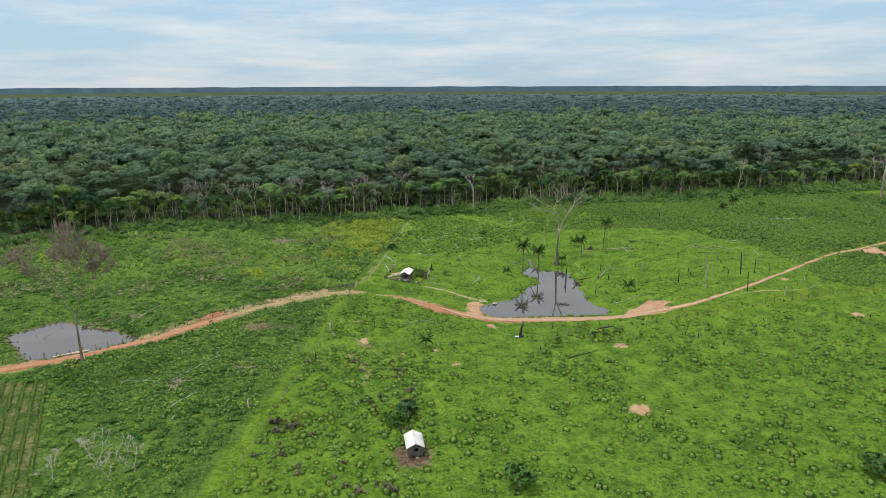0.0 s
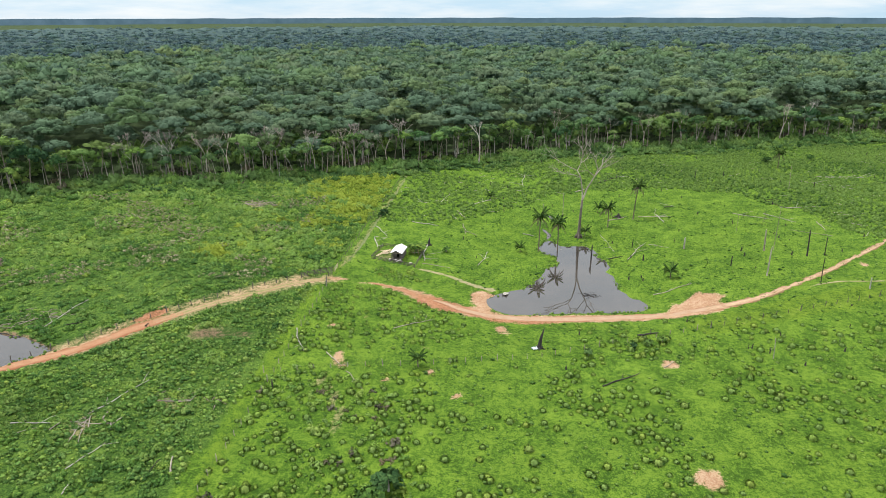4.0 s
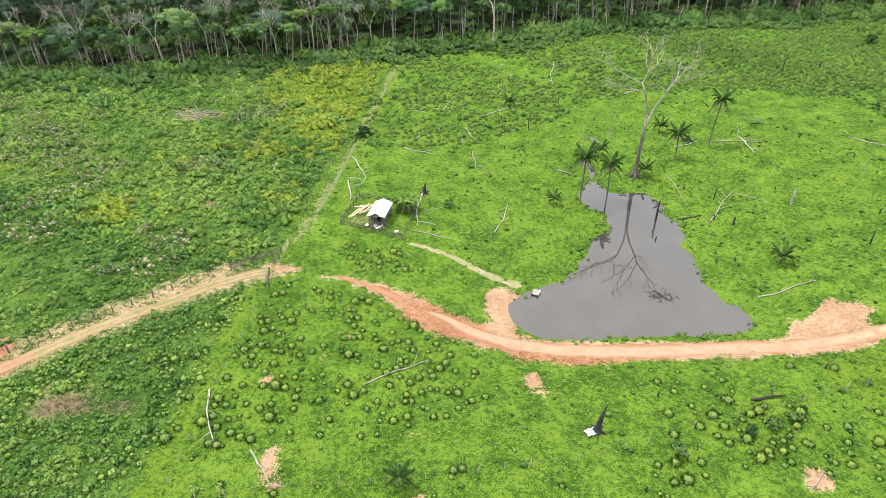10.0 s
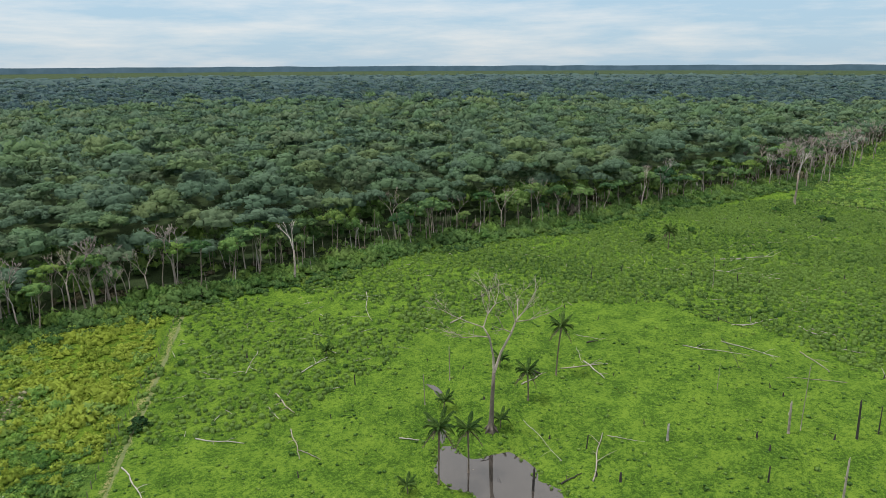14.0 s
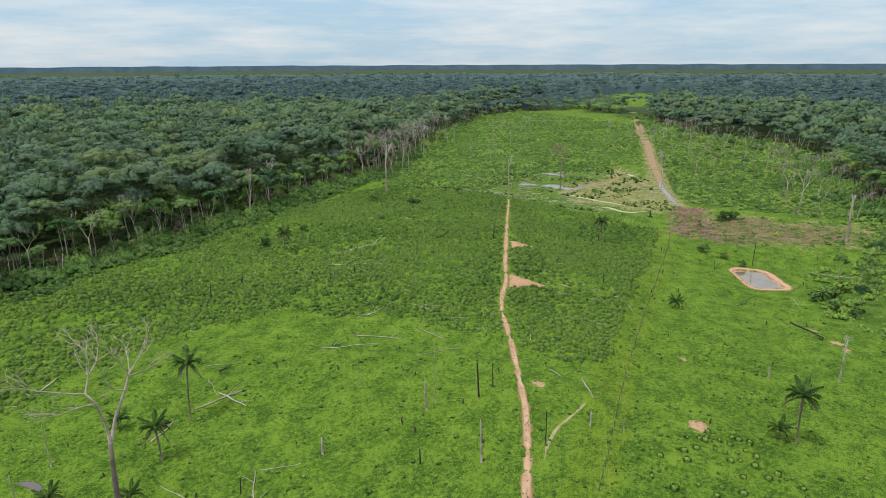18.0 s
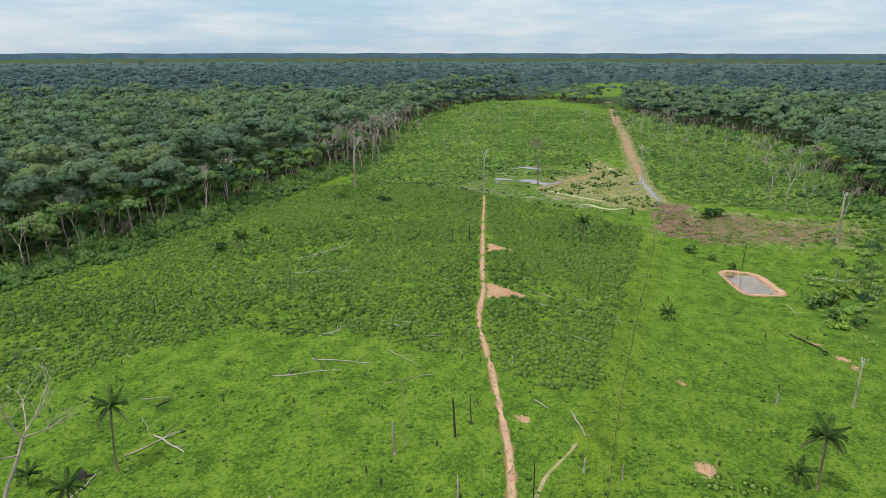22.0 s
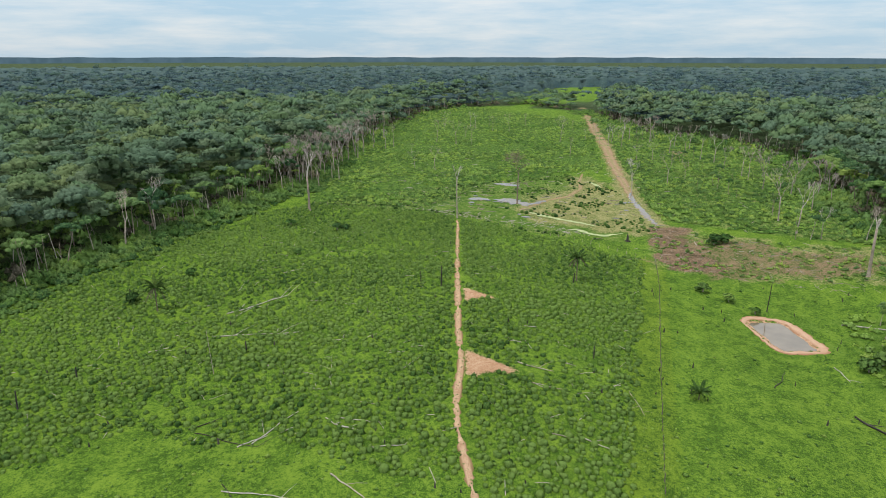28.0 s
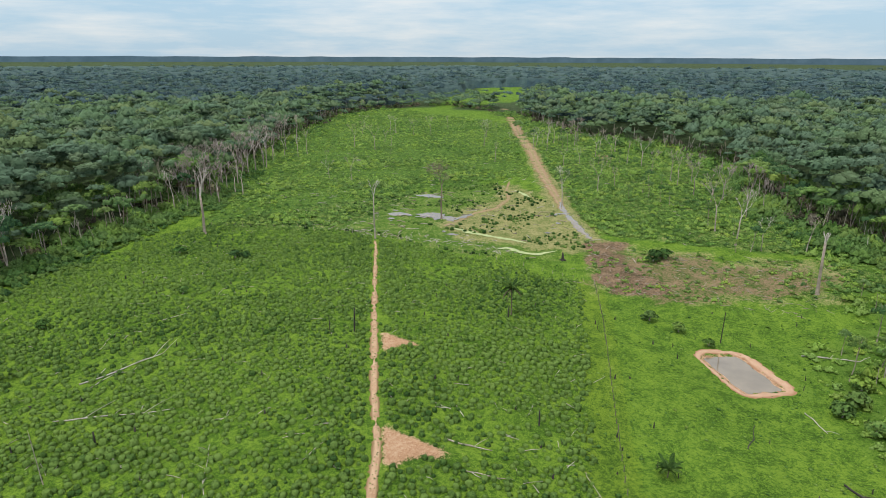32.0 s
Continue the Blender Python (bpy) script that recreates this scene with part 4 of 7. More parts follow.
# bushy clumps: planted corner by the gate, and rough pasture to the south
x, y, g = spread(-33, 8, 150, 198, 1.85, 13, 0.42)
PATCH = [(-28.5, 196), (-14, 191), (-8, 187), (-2, 181), (8, 176), (9, 168), (2, 163), (-6, 158), (-20, 158.5), (-31, 156)]
ok = inside(x, y, PATCH) & ~bare(x, y) & (g.uniform(0, 1, x.size) < 0.62 + 0.3 * wobble(x, y, 6, 4))
x1, y1 = x[ok], y[ok]
x, y, g = spread(-36, 130, 92, 176, 2.0, 14, 0.5)
drain = near_line(x, y, DRAIN) + 0.8 * wobble(x, y, 4, 2)
dens = 0.1 + 0.55 * step(0.1, 0.6, wobble(x, y, 8, 7)) + 0.6 * (drain < 2.6) + 0.5 * ((x < -2) & (y < 149)) + 0.4 * (np.hypot(x - 46, y - 158) < 9) + 0.45 * (np.hypot((x - 30) / 1.4, y - 140) < 9) + 0.3 * ((x > 55) & (y < 160))
ok = ~bare(x, y) & (g.uniform(0, 1, x.size) < dens) & (x > -35) & ~inside(x, y, [(-28.5, 196), (-12, 189), (6, 176), (24, 176), (24, 157), (-31, 151)]) & (x < 95 + (y - 100) * 0.3)
x2, y2 = x[ok], y[ok]
x, y, g = spread(-28, 0, 186, 206, 1.9, 15, 0.45)
ok = inside(x, y, [(-18, 205), (-8, 203), (-2, 197), (-10, 196), (-20, 200)]) & ~bare(x, y)
x3, y3 = x[ok], y[ok]
x, y, g = spread(110, 140, 140, 170, 2.2, 16, 0.45)
ok = np.hypot(x - 112, (y - 163) * 1.3) < 7
x, y = np.r_[x1, x2, x3, x[ok]], np.r_[y1, y2, y3, y[ok]]
CLUMPS = [pincushion(48, 80 + k, 0.8, 6, 0.66, 0.75) for k in range(5)]
plants("grass_clumps", "bushy clumps of tall coarse grass and weeds", "clumps", M_WEED, CLUMPS, x, y, g.gamma(14, 0.052, x.size).clip(0.4, 1.1), np.clip(0.56 + 0.2 * wobble(x, y, 12, 8) + g.normal(0, 0.2, x.size), 0, 1), g, 0.0, (1.0, 1.4))
print("clumps", x.size)

# weeds of the western field
x, y, g = spread(-215, -24, 84, 325, 1.7, 17, 0.5)
line_x = -31.5 + (y - 200) * 0.1
ok = (x < line_x - 0.8) & (signed(x, y, CLEARING) < 1) & ~bare(x, y) & ~inside(x, y, CROP) & (g.uniform(0, 1, x.size) < np.where(x < -125, 0.55, 0.92)) & (np.hypot(x + 69, y - 271) > 7)
ok &= (near_line(x, y, ROAD_WEST) > 2.6 + 0.6 * wobble(x, y, 5, 2)) & (near_line(x, y, POSTS_WEST) > 2.2)
ok &= signed(x, y, [(-53, 164.6), (-41, 164), (-41.7, 159.3), (-53.5, 160.2)]) + 2.5 * wobble(x, y, 2.5, 5) > 0
x, y = x[ok], y[ok]
hi = step(190, 209, y + 0.25 * x + 12)
size = g.gamma(5.0, 0.2, x.size).clip(0.5, 1.7) * (0.92 + 0.4 * hi) * (1 + 0.5 * step(0.2, 0.7, wobble(x, y, 9, 9)) * hi)
tone = np.clip(0.36 + 0.16 * hi + 0.3 * wobble(x, y, 13, 10) + 0.22 * wobble(x, y, 5, 4) + g.normal(0, 0.15, x.size), 0, 1.1)
WEEDS = [boughs(90 + k, 5, 38, 0.16, 5, 1, 0.7, (0.26, 0.44), 0.85, 0.74) for k in range(6)]
gold = (signed(x, y, GOLD) + 7 * wobble(x, y, 8, 3) + g.normal(0, 5, x.size) < -1) | ((wobble(x, y, 9, 21) + 0.5 * wobble(x, y, 3, 2) + g.normal(0, 0.2, x.size) > 0.62) & (hi > 0.6) & (x > -75))
for s, mat, word in ((~gold, M_WEED, "dense broad-leaved weeds covering the abandoned field"), (gold, M_YELLOW, "yellow-green leafy weeds in the abandoned field")):
    plants("weeds", word, "weeds", mat, WEEDS, x[s], y[s], size[s], tone[s], g, 0.1, (0.6, 1.4), lift=0.05)
print("weeds", x.size)

# tall rough grass between the weeds, and along the old fence
x, y, g = spread(-92, -29, 118, 196, 1.05, 47, 0.5)
line_x = -31.5 + (y - 200) * 0.1
ok = (x < line_x + 1.5) & (near_line(x, y, ROAD_WEST) > 2.4 + 0.5 * wobble(x, y, 5, 2)) & (near_line(x, y, POSTS_WEST) > 2.0) & ~bare(x, y) & ~inside(x, y, CROP) & (y < 150 + 0.9 * (x + 92))
ok &= (signed(x, y, [(-53, 164.6), (-41, 164), (-41.7, 159.3), (-53.5, 160.2)]) + 2.5 * wobble(x, y, 2.5, 5) > 0) & (g.uniform(0, 1, x.size) < 0.85)
x, y, line_x = x[ok], y[ok], line_x[ok]
plants("rough_grass", "tall rough grass growing between the weeds", "grass", M_WEED, [pincushion(9, 55 + k, 1.1, 4, 0.72) for k in range(4)], x, y, g.gamma(6, 0.085, x.size).clip(0.25, 1.0), np.clip(0.28 + 0.3 * wobble(x, y, 7, 3) + 0.2 * wobble(x, y, 3, 8) + 0.4 * (x > line_x - 5 + 2 * wobble(x, y, 6, 1)) + g.normal(0, 0.14, x.size), 0, 1.1), g, 0.05)
print("rough", x.size)

# dry seed heads among the weeds
M_SEED = plain("dry_seed_heads", (0.2, 0.19, 0.1), (0.34, 0.32, 0.19), 2.0, 0.9, 0, 0)
x, y, g = spread(-150, -45, 190, 280, 1.5, 27, 0.5)
ok = (signed(x, y, CLEARING) < -8) & (wobble(x, y, 14, 13) + 0.5 * wobble(x, y, 5, 3) > 0.2) & (g.uniform(0, 1, x.size) < 0.8) & (near_line(x, y, ROAD_WEST) > 5)
x, y = x[ok], y[ok]
plants("seed_heads", "dry beige seed heads standing among the weeds", "weeds", M_SEED, [bush(7, 0.42, 190 + k, 0.6) for k in range(3)], x, y, g.uniform(0.35, 0.75, x.size), g.uniform(0, 1, x.size), g, -1.15)

# thicket along the forest's rim and regrowth in the eastern clearing
x, y, g = spread(-300, 800, 100, 600, 3.0, 18, 0.5)
fd = signed(x, y, CLEARING)
reg, south = inside(x, y, EAST), inside(x, y, SOUTH)
belt = (fd > -9 - 5 * wobble(x, y, 12, 3)) & (fd < 9)
north = inside(x, y, NORTH)
ok = (belt | reg | (south & (g.uniform(0, 1, x.size) < 0.5 + 0.3 * wobble(x, y, 9, 4))) | (north & (g.uniform(0, 1, x.size) < np.where(np.hypot(x - 60, y - 150) < 450, 0.9, 0.6)))) & (np.hypot(x - 60, y - 150) < 860)
ok &= near_line(x, y, DITCH) > 5
ok |= inside(x, y, BROWN) & (g.uniform(0, 1, x.size) < 0.65) & (wobble(x, y, 7, 4) > -0.3)
x, y, fd, belt, south, north = x[ok], y[ok], fd[ok], belt[ok], south[ok], north[ok]
size = g.uniform(0.8, 1.6, x.size) * np.where(belt, 1.5 + 2.0 * step(-6, 4, fd) + 0.3 * wobble(x, y, 9, 2), 1) * np.where(south, g.gamma(5, 0.26, x.size).clip(0.5, 2.4), 1) * np.where(belt & (x > 270) & (y < 320), 1.35, 1) * np.where(north & ~belt, 1.25 + 0.6 * wobble(x, y, 20, 9), 1) * np.where(reg[ok], 1.35 + 0.55 * wobble(x, y, 14, 3), 1)
tone = np.clip(0.38 + 0.25 * wobble(x, y, 17, 4) + 0.22 * north * wobble(x, y, 38, 7) + g.normal(0, 0.17, x.size) + 0.04 * north + 0.32 * south - 0.1 * belt, 0, 1.1)
SHRUBS = [boughs(100 + k, 4, 16, 0.2, 5, 1, 0.8, (0.3, 0.5), 0.8, 0.78) for k in range(5)]
RIM = [boughs(110 + k, 6, 46, 0.13, 5, 1, 0.95, (0.26, 0.44)) for k in range(5)]
loose = south & ~belt
RIM_LIGHT = [boughs(130 + k, 5, 46, 0.13, 5, 1, 0.8, (0.26, 0.44), 0.88, 0.78) for k in range(4)]
nearer = (belt | south) & (np.hypot(x - 60, y - 150) < 430) & ~loose
BIG = [boughs(120 + k, 8, 90, 0.085, 5, 1, 1.0, (0.24, 0.4)) for k in range(4)]
huge = nearer & (size > 2.3)
DARKER = [boughs(104 + k, 4, 18, 0.18, 5, 1, 1.0, (0.3, 0.5), 0.75, 0.78) for k in range(4)]
deep = g.uniform(0, 1, x.size) + 0.3 * wobble(x, y, 11, 6) < 0.34
for s, kinds, word in ((huge, BIG, "tall dense bushes at the forest rim"), (nearer & ~huge, RIM, "thick shrubby belt along the forest rim"), (loose, RIM_LIGHT, "bright leafy bushes scattered over the rough pasture"), (~nearer & ~deep & ~loose, SHRUBS, "shrubby regrowth across the cleared land"), (~nearer & deep & ~loose, DARKER, "darker woody shrubs in the regrowth")):
    plants("thicket", word, "shrubs", M_WEED if kinds is SHRUBS or kinds is RIM_LIGHT else M_BELT, kinds, x[s], y[s], size[s], tone[s], g, 0.15, (0.8, 1.5))
print("thicket", x.size)

# grass between the wheel ruts of the track
g = np.random.default_rng(43)
t = np.cumsum(g.uniform(0.1, 0.7, 760))
line = np.array(ROAD_MID[14:])
s = np.r_[0, np.cumsum(np.hypot(*np.diff(line, axis=0).T))]
t = t[t < s[-1]]
x, y = np.interp(t, s, line[:, 0]) + g.normal(0, 0.3, t.size), np.interp(t, s, line[:, 1]) + g.normal(0, 0.3, t.size)
plants("track_grass", "low grass between the wheel ruts", "grass", M_TUFT, [pincushion(8, 160 + k, 0.6, 4, 0.7) for k in range(3)], x, y, g.uniform(0.1, 0.34, x.size), g.uniform(0, 0.7, x.size), g, -0.04)

# sedges and low bushes of the marsh
x, y, g = spread(268, 408, 238, 386, 2.1, 46, 0.5)
mosaic = wobble(x, y, 9, 5) + 0.6 * wobble(x, y, 4, 2)
ok = inside(x, y, MARSH) & (mosaic + g.normal(0, 0.35, x.size) > 0.22) & (np.hypot(x - 322, (y - 312) / 1.5) > 10) & (np.hypot(x - 357, y - 322) > 7) & (np.abs(x - 300) > 9) & (near_line(x, y, DITCH) > 4) & (near_line(x, y, [(312, 296), (333, 294), (350, 287), (371, 288)]) > 2.5)
x, y, mosaic = x[ok], y[ok], mosaic[ok]
plants("marsh_sedge", "rough sedges and low bushes across the marsh", "sedges", M_TUSSOCK, TUFTS, x, y, g.gamma(6, 0.125, x.size).clip(0.35, 1.4), np.clip(0.4 + 0.25 * mosaic + g.normal(0, 0.2, x.size), 0, 1), g, 0.0, (0.7, 1.3))

# rank grass and reeds round the ponds
x, y, g = spread(0, 60, 176, 240, 0.9, 44, 0.5)
d = signed(x, y, POND_MAIN)
ok = (d > -0.6) & (d < 1.3) & (g.uniform(0, 1, x.size) < 0.5 * step(-0.6, 0.3, wobble(x, y, 4, 3) + 0.6 * (y > 215) + 0.9 * ((y < 186) & (x > 21)) - 0.9 * (x < 18)))
x1, y1 = x[ok], y[ok]
x, y, g = spread(-122, -78, 142, 175, 1.1, 45, 0.5)
d = signed(x, y, POND_WEST)
ok = ((d > -1) & (d < 1.5) & (g.uniform(0, 1, x.size) < 0.5)) | ((d < -1) & (wobble(x, y, 4, 5) > 0.62))
x, y = np.r_[x1, x[ok]], np.r_[y1, y[ok]]
plants("pond_rim_grass", "rank grass and reeds along the water's edge", "reeds", M_TUSSOCK, TUFTS, x, y, g.uniform(0.22, 0.5, x.size), g.uniform(0.2, 0.8, x.size), g, -0.02, (0.9, 1.5))

# crop rows
x, y = [], []
for r in np.linspace(0.06, 0.94, 6):
    a, b = np.array(CROP[0]) * (1 - r) + np.array(CROP[1]) * r, np.array(CROP[3]) * (1 - r) + np.array(CROP[2]) * r
    t = np.arange(0, 1, 0.011)
    x.append(a[0] + (b[0] - a[0]) * t), y.append(a[1] + (b[1] - a[1]) * t)
x, y = np.concatenate(x), np.concatenate(y)
g = np.random.default_rng(19)
plants("crop_rows", "young green crop plants in straight rows", "crop", M_TUFT, [pincushion(14, 120 + k, 1.1, 5, 0.6) for k in range(3)], x + g.normal(0, 0.12, x.size), y, g.uniform(0.42, 0.7, x.size), g.uniform(0.45, 1.0, x.size), g)

# ---- forest ----
CROWNS_NEAR = [boughs(300 + k, 15, 330, 0.062, 6, 2, (0.55, 0.8, 1.0, 0.7)[k % 4], (0.2, 0.34), 0.95) for k in range(8)]
CROWNS_MID = [boughs(340 + k, 10, 100, 0.09, 5, 2, (0.55, 0.8, 0.95, 0.7)[k % 4], (0.22, 0.38), 0.92) for k in range(8)]
CROWNS_FAR = [boughs(380 + k, 6, 22, 0.16, 5, 1, 0.85, (0.28, 0.44), 0.85) for k in range(8)]
sp = 8.2
fx, fy = np.meshgrid(np.arange(-560, 980, sp), np.arange(50, 900, sp))
fx, fy = fx.ravel() + rng.uniform(-3.6, 3.6, fx.size), fy.ravel() + rng.uniform(-3.6, 3.6, fy.size)
fr, fa = np.hypot(fx - 60, fy - 150), np.degrees(np.arctan2(fx - 60, fy - 150))
fd = signed(fx, fy, CLEARING)
NOTCH = [(770, 420), (1000, 470), (1050, 640), (700, 620), (690, 590), (800, 590), (870, 560)]
keep = (fd > 3) & (fa > -62) & (fa < 112) & ((fr < 740) | ((fd < 70) & (fr < 980))) & (near_line(fx, fy, DITCH + [(880, 474)]) > 11) & ~(inside(fx, fy, NOTCH) & (rng.uniform(0, 1, fx.size) < 0.5))
fx, fy, fd, fr = fx[keep], fy[keep], fd[keep], fr[keep]
front = (fd < 13) & (fr < 400) & (fx > -190)
emergent = (rng.uniform(0, 1, len(fx)) < 0.07) & (fd > 14)
tall = np.clip(rng.normal(22.5, 4.2, len(fx)), 11, 33) * (0.72 + 0.28 * step(3, 34, fd + rng.uniform(-8, 8, len(fx)))) * np.where(inside(fx, fy, NOTCH), 0.55, 1) + 5.5 * emergent
rad = np.where(emergent, rng.uniform(7.5, 11.5, len(fx)), np.clip(rng.gamma(8, 0.7, len(fx)), 3.4, 9.0))
tone = np.clip(rng.beta(1.9, 2.6, len(fx)) + 0.12 * wobble(fx, fy, 40, 3), 0, 1)
which = rng.integers(0, 8, len(fx))
fn = np.minimum.reduce([np.hypot(fx - q[0], fy - q[1]) for q in ((0, 110), (5, 140), (40, 166), (80, 188))])
hard = (fd < 60) & (fn < 290)
close = ~hard & ((fn < 380) & (fd < 150))


def canopy(name, label, mat, groups):
    """Crowns of several kinds as one mass. groups: kinds, places, radii, heights over radii, tones."""
    chunks, rounds = [], []
    for kinds, at, r, deep, tn in groups:
        pick = rng.integers(0, len(kinds), len(at))
        for k, (v, f, n) in enumerate(kinds):
            s = pick == k
            turn = rng.uniform(0, 6.28, s.sum())
            chunks.append(scatter(v, f, at[s], np.stack([r[s], r[s], r[s] * deep[s]], -1), turn, tn[s]))
            rounds.append(scatter(n, f, 0 * at[s], np.ones(s.sum()), turn, tn[s])[0])
    v, f, t = joined(chunks)
    print(name, len(f))
    return tagged(part(name, np_mesh(name, v, f, mat, tone=t, normals=np.concatenate(rounds), smooth=True)), label, "forest", kind="stuff")


at = np.stack([fx, fy, land(fx, fy) + tall - rad * 0.5], -1)
deep = rng.uniform(0.8, 1.35, len(fx))
groups = []
for kinds, s in ((CROWNS_NEAR, hard & ~front), (CROWNS_MID, close & ~front), (CROWNS_FAR, ~hard & ~close & ~front)):
    groups.append((kinds, at[s], rad[s], deep[s], tone[s]))
canopy("forest", "dense dark green rainforest canopy behind the pasture", M_LEAF, groups)
print("trees", len(fx), front.sum(), hard.sum(), close.sum())

# understorey, which closes the gaps between the trunks
M_BRUSH = leafy("dry_brush", (0.03, 0.03, 0.02), (0.085, 0.08, 0.055), (0.19, 0.17, 0.12), 0.15, grain=1.6, hue=0.5)
s = (fd > 1) & (fd < 26) & (fr < 980)
x, y = np.r_[fx[s], fx[s]] + rng.uniform(-5, 5, 2 * s.sum()), np.r_[fy[s], fy[s]] + rng.uniform(-5, 5, 2 * s.sum())
dry = rng.uniform(0, 1, x.size) < np.where(x < 0, 0.5, np.where(x > 300, 0.45, 0.18))
size = rng.uniform(2.0, 4.0, x.size) * np.where(x < 120, 0.72, np.where(y < 300, 1.35, 1.1))
for mat, q, word in ((M_BELT, ~dry, "shaded saplings and vines below the canopy"), (M_BRUSH, dry, "dry brown brush and vines below the canopy")):
    plants("understorey", word, "understorey", mat, [boughs(140 + k, 8, 44, 0.1, 5, 1, 1.5, (0.24, 0.4)) for k in range(4)], x[q], y[q], size[q], rng.uniform(0.1, 0.85, q.sum()), rng, 0.3, (0.9, 2.0))
s = (fd > 24) & (fd < 80) & (fr < 420)
x, y = fx[s] + rng.uniform(-4, 4, s.sum()), fy[s] + rng.uniform(-4, 4, s.sum())
plants("understorey", "shaded saplings and vines below the canopy", "understorey", M_BELT, [boughs(150 + k, 4, 16, 0.16, 5, 1, 1.5, (0.3, 0.45)) for k in range(3)], x, y, rng.uniform(3.0, 4.8, x.size), rng.uniform(0.05, 0.7, x.size), rng, 0.3, (1.1, 2.1))

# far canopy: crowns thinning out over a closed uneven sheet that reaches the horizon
# leaf colour carries the blue haze of the distance
M_FAR = leafy("hazy_far_leaves", (0.0102, 0.0252, 0.0341), (0.0408, 0.0774, 0.0880), (0.0978, 0.1530, 0.1540), grain=0.45, rough=0.45, hue=0.7)
fr_, fa_ = 570 * (2650 / 570) ** np.linspace(0, 1, 110), np.radians(np.linspace(-64, 114, 520))
R, A = np.meshgrid(fr_, fa_, indexing="ij")
R = R * (1 + rng.normal(0, 0.0012, R.shape))
cxx, cyy = 60 + R * np.sin(A), 150 + R * np.cos(A)
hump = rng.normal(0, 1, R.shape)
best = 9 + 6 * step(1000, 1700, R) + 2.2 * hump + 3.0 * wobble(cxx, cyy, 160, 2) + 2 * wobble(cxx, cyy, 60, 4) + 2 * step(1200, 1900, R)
# shade of the gaps put into the tone: low overall, darkest in hollows
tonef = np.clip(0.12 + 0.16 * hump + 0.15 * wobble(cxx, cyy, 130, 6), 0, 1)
lands = land(cxx.ravel(), cyy.ravel()).reshape(R.shape)
gone = inside(cxx, cyy, GAP) | (signed(cxx, cyy, CLEARING) < 60) | inside(cxx, cyy, NOTCH) | (R < 735)
farz = np.where(gone, lands - 3, lands + best)
ids = np.arange(R.size).reshape(R.shape)
ff = np.stack([ids[:-1, :-1], ids[1:, :-1], ids[1:, 1:], ids[:-1, 1:]], -1).reshape(-1, 4)
ff = ff[~gone.ravel()[ff].all(1)]
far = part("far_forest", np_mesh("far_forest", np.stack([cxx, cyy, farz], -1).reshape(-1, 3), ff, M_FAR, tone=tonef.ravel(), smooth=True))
tagged(far, "unbroken rainforest canopy reaching the horizon", "forest", kind="stuff")

er, ea = 590 * (2600 / 590) ** (0.13 + 0.87 * rng.uniform(0, 1, 17000) ** 1.35), np.radians(rng.uniform(-62, 112, 17000))
ex, ey = 60 + er * np.sin(ea), 150 + er * np.cos(ea)
s = (signed(ex, ey, CLEARING) > 30) & ~inside(ex, ey, GAP) & ~(inside(ex, ey, NOTCH) & (rng.uniform(0, 1, ex.size) < 0.8))
ex, ey, er = ex[s], ey[s], er[s]
es = np.clip(rng.gamma(9, 0.72, ex.size), 3.8, 11.5)
at = np.stack([ex, ey, land(ex, ey) + np.clip(rng.normal(19, 3.4, ex.size), 12, 28) - 3 * step(1300, 2300, er)], -1)
CAPS = [boughs(420 + k, 5, 9, 0.22, 5, 1, 0.8, (0.3, 0.46), 0.8) for k in range(6)]
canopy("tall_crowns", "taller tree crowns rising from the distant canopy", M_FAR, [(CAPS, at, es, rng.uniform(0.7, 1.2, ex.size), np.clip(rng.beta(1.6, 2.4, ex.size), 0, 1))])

# trees along the forest's rim
TRUNKS = []
for k in range(6):
    lean = rng.normal(0, 1.3, 2)
    runs = [(((0, 0, -0.5), (lean[0] * 0.2, lean[1] * 0.5, 6), (lean[0] * 0.8, lean[1] * 0.7, 12), (lean[0], lean[1], 17.5)), (0.34, 0.23, 0.17, 0.09))]
    for j in range(5):
        a, b = rng.uniform(0, 6.28), rng.uniform(8, 15.5)
        o = Vector((lean[0] * b / 17, lean[1] * b / 17, b))
        e = o + Vector((math.cos(a) * rng.uniform(1.2, 2.6), math.sin(a) * rng.uniform(1.2, 2.6), rng.uniform(1.8, 4)))
        runs.append(((o, (o + e) / 2 + Vector((0, 0, -0.3)), e), (0.11, 0.08, 0.04)))
    v, f = tubes(runs, 5)
    TRUNKS.append(quads_mesh("trunk", v, f, M_BARK if k % 3 else M_TRUNK))
CROWNS = []
for k in range(9):
    v, f, n = boughs(460 + k, 15, 420, 0.06, 6, 2, (0.5, 0.75, 1.05)[k % 3], (0.17, 0.3), 0.98)
    CROWNS.append(np_mesh("crown", v, f, M_RIM, tone=np.full(len(v), 0.34), smooth=True, normals=n))
fi = np.nonzero(front)[0]
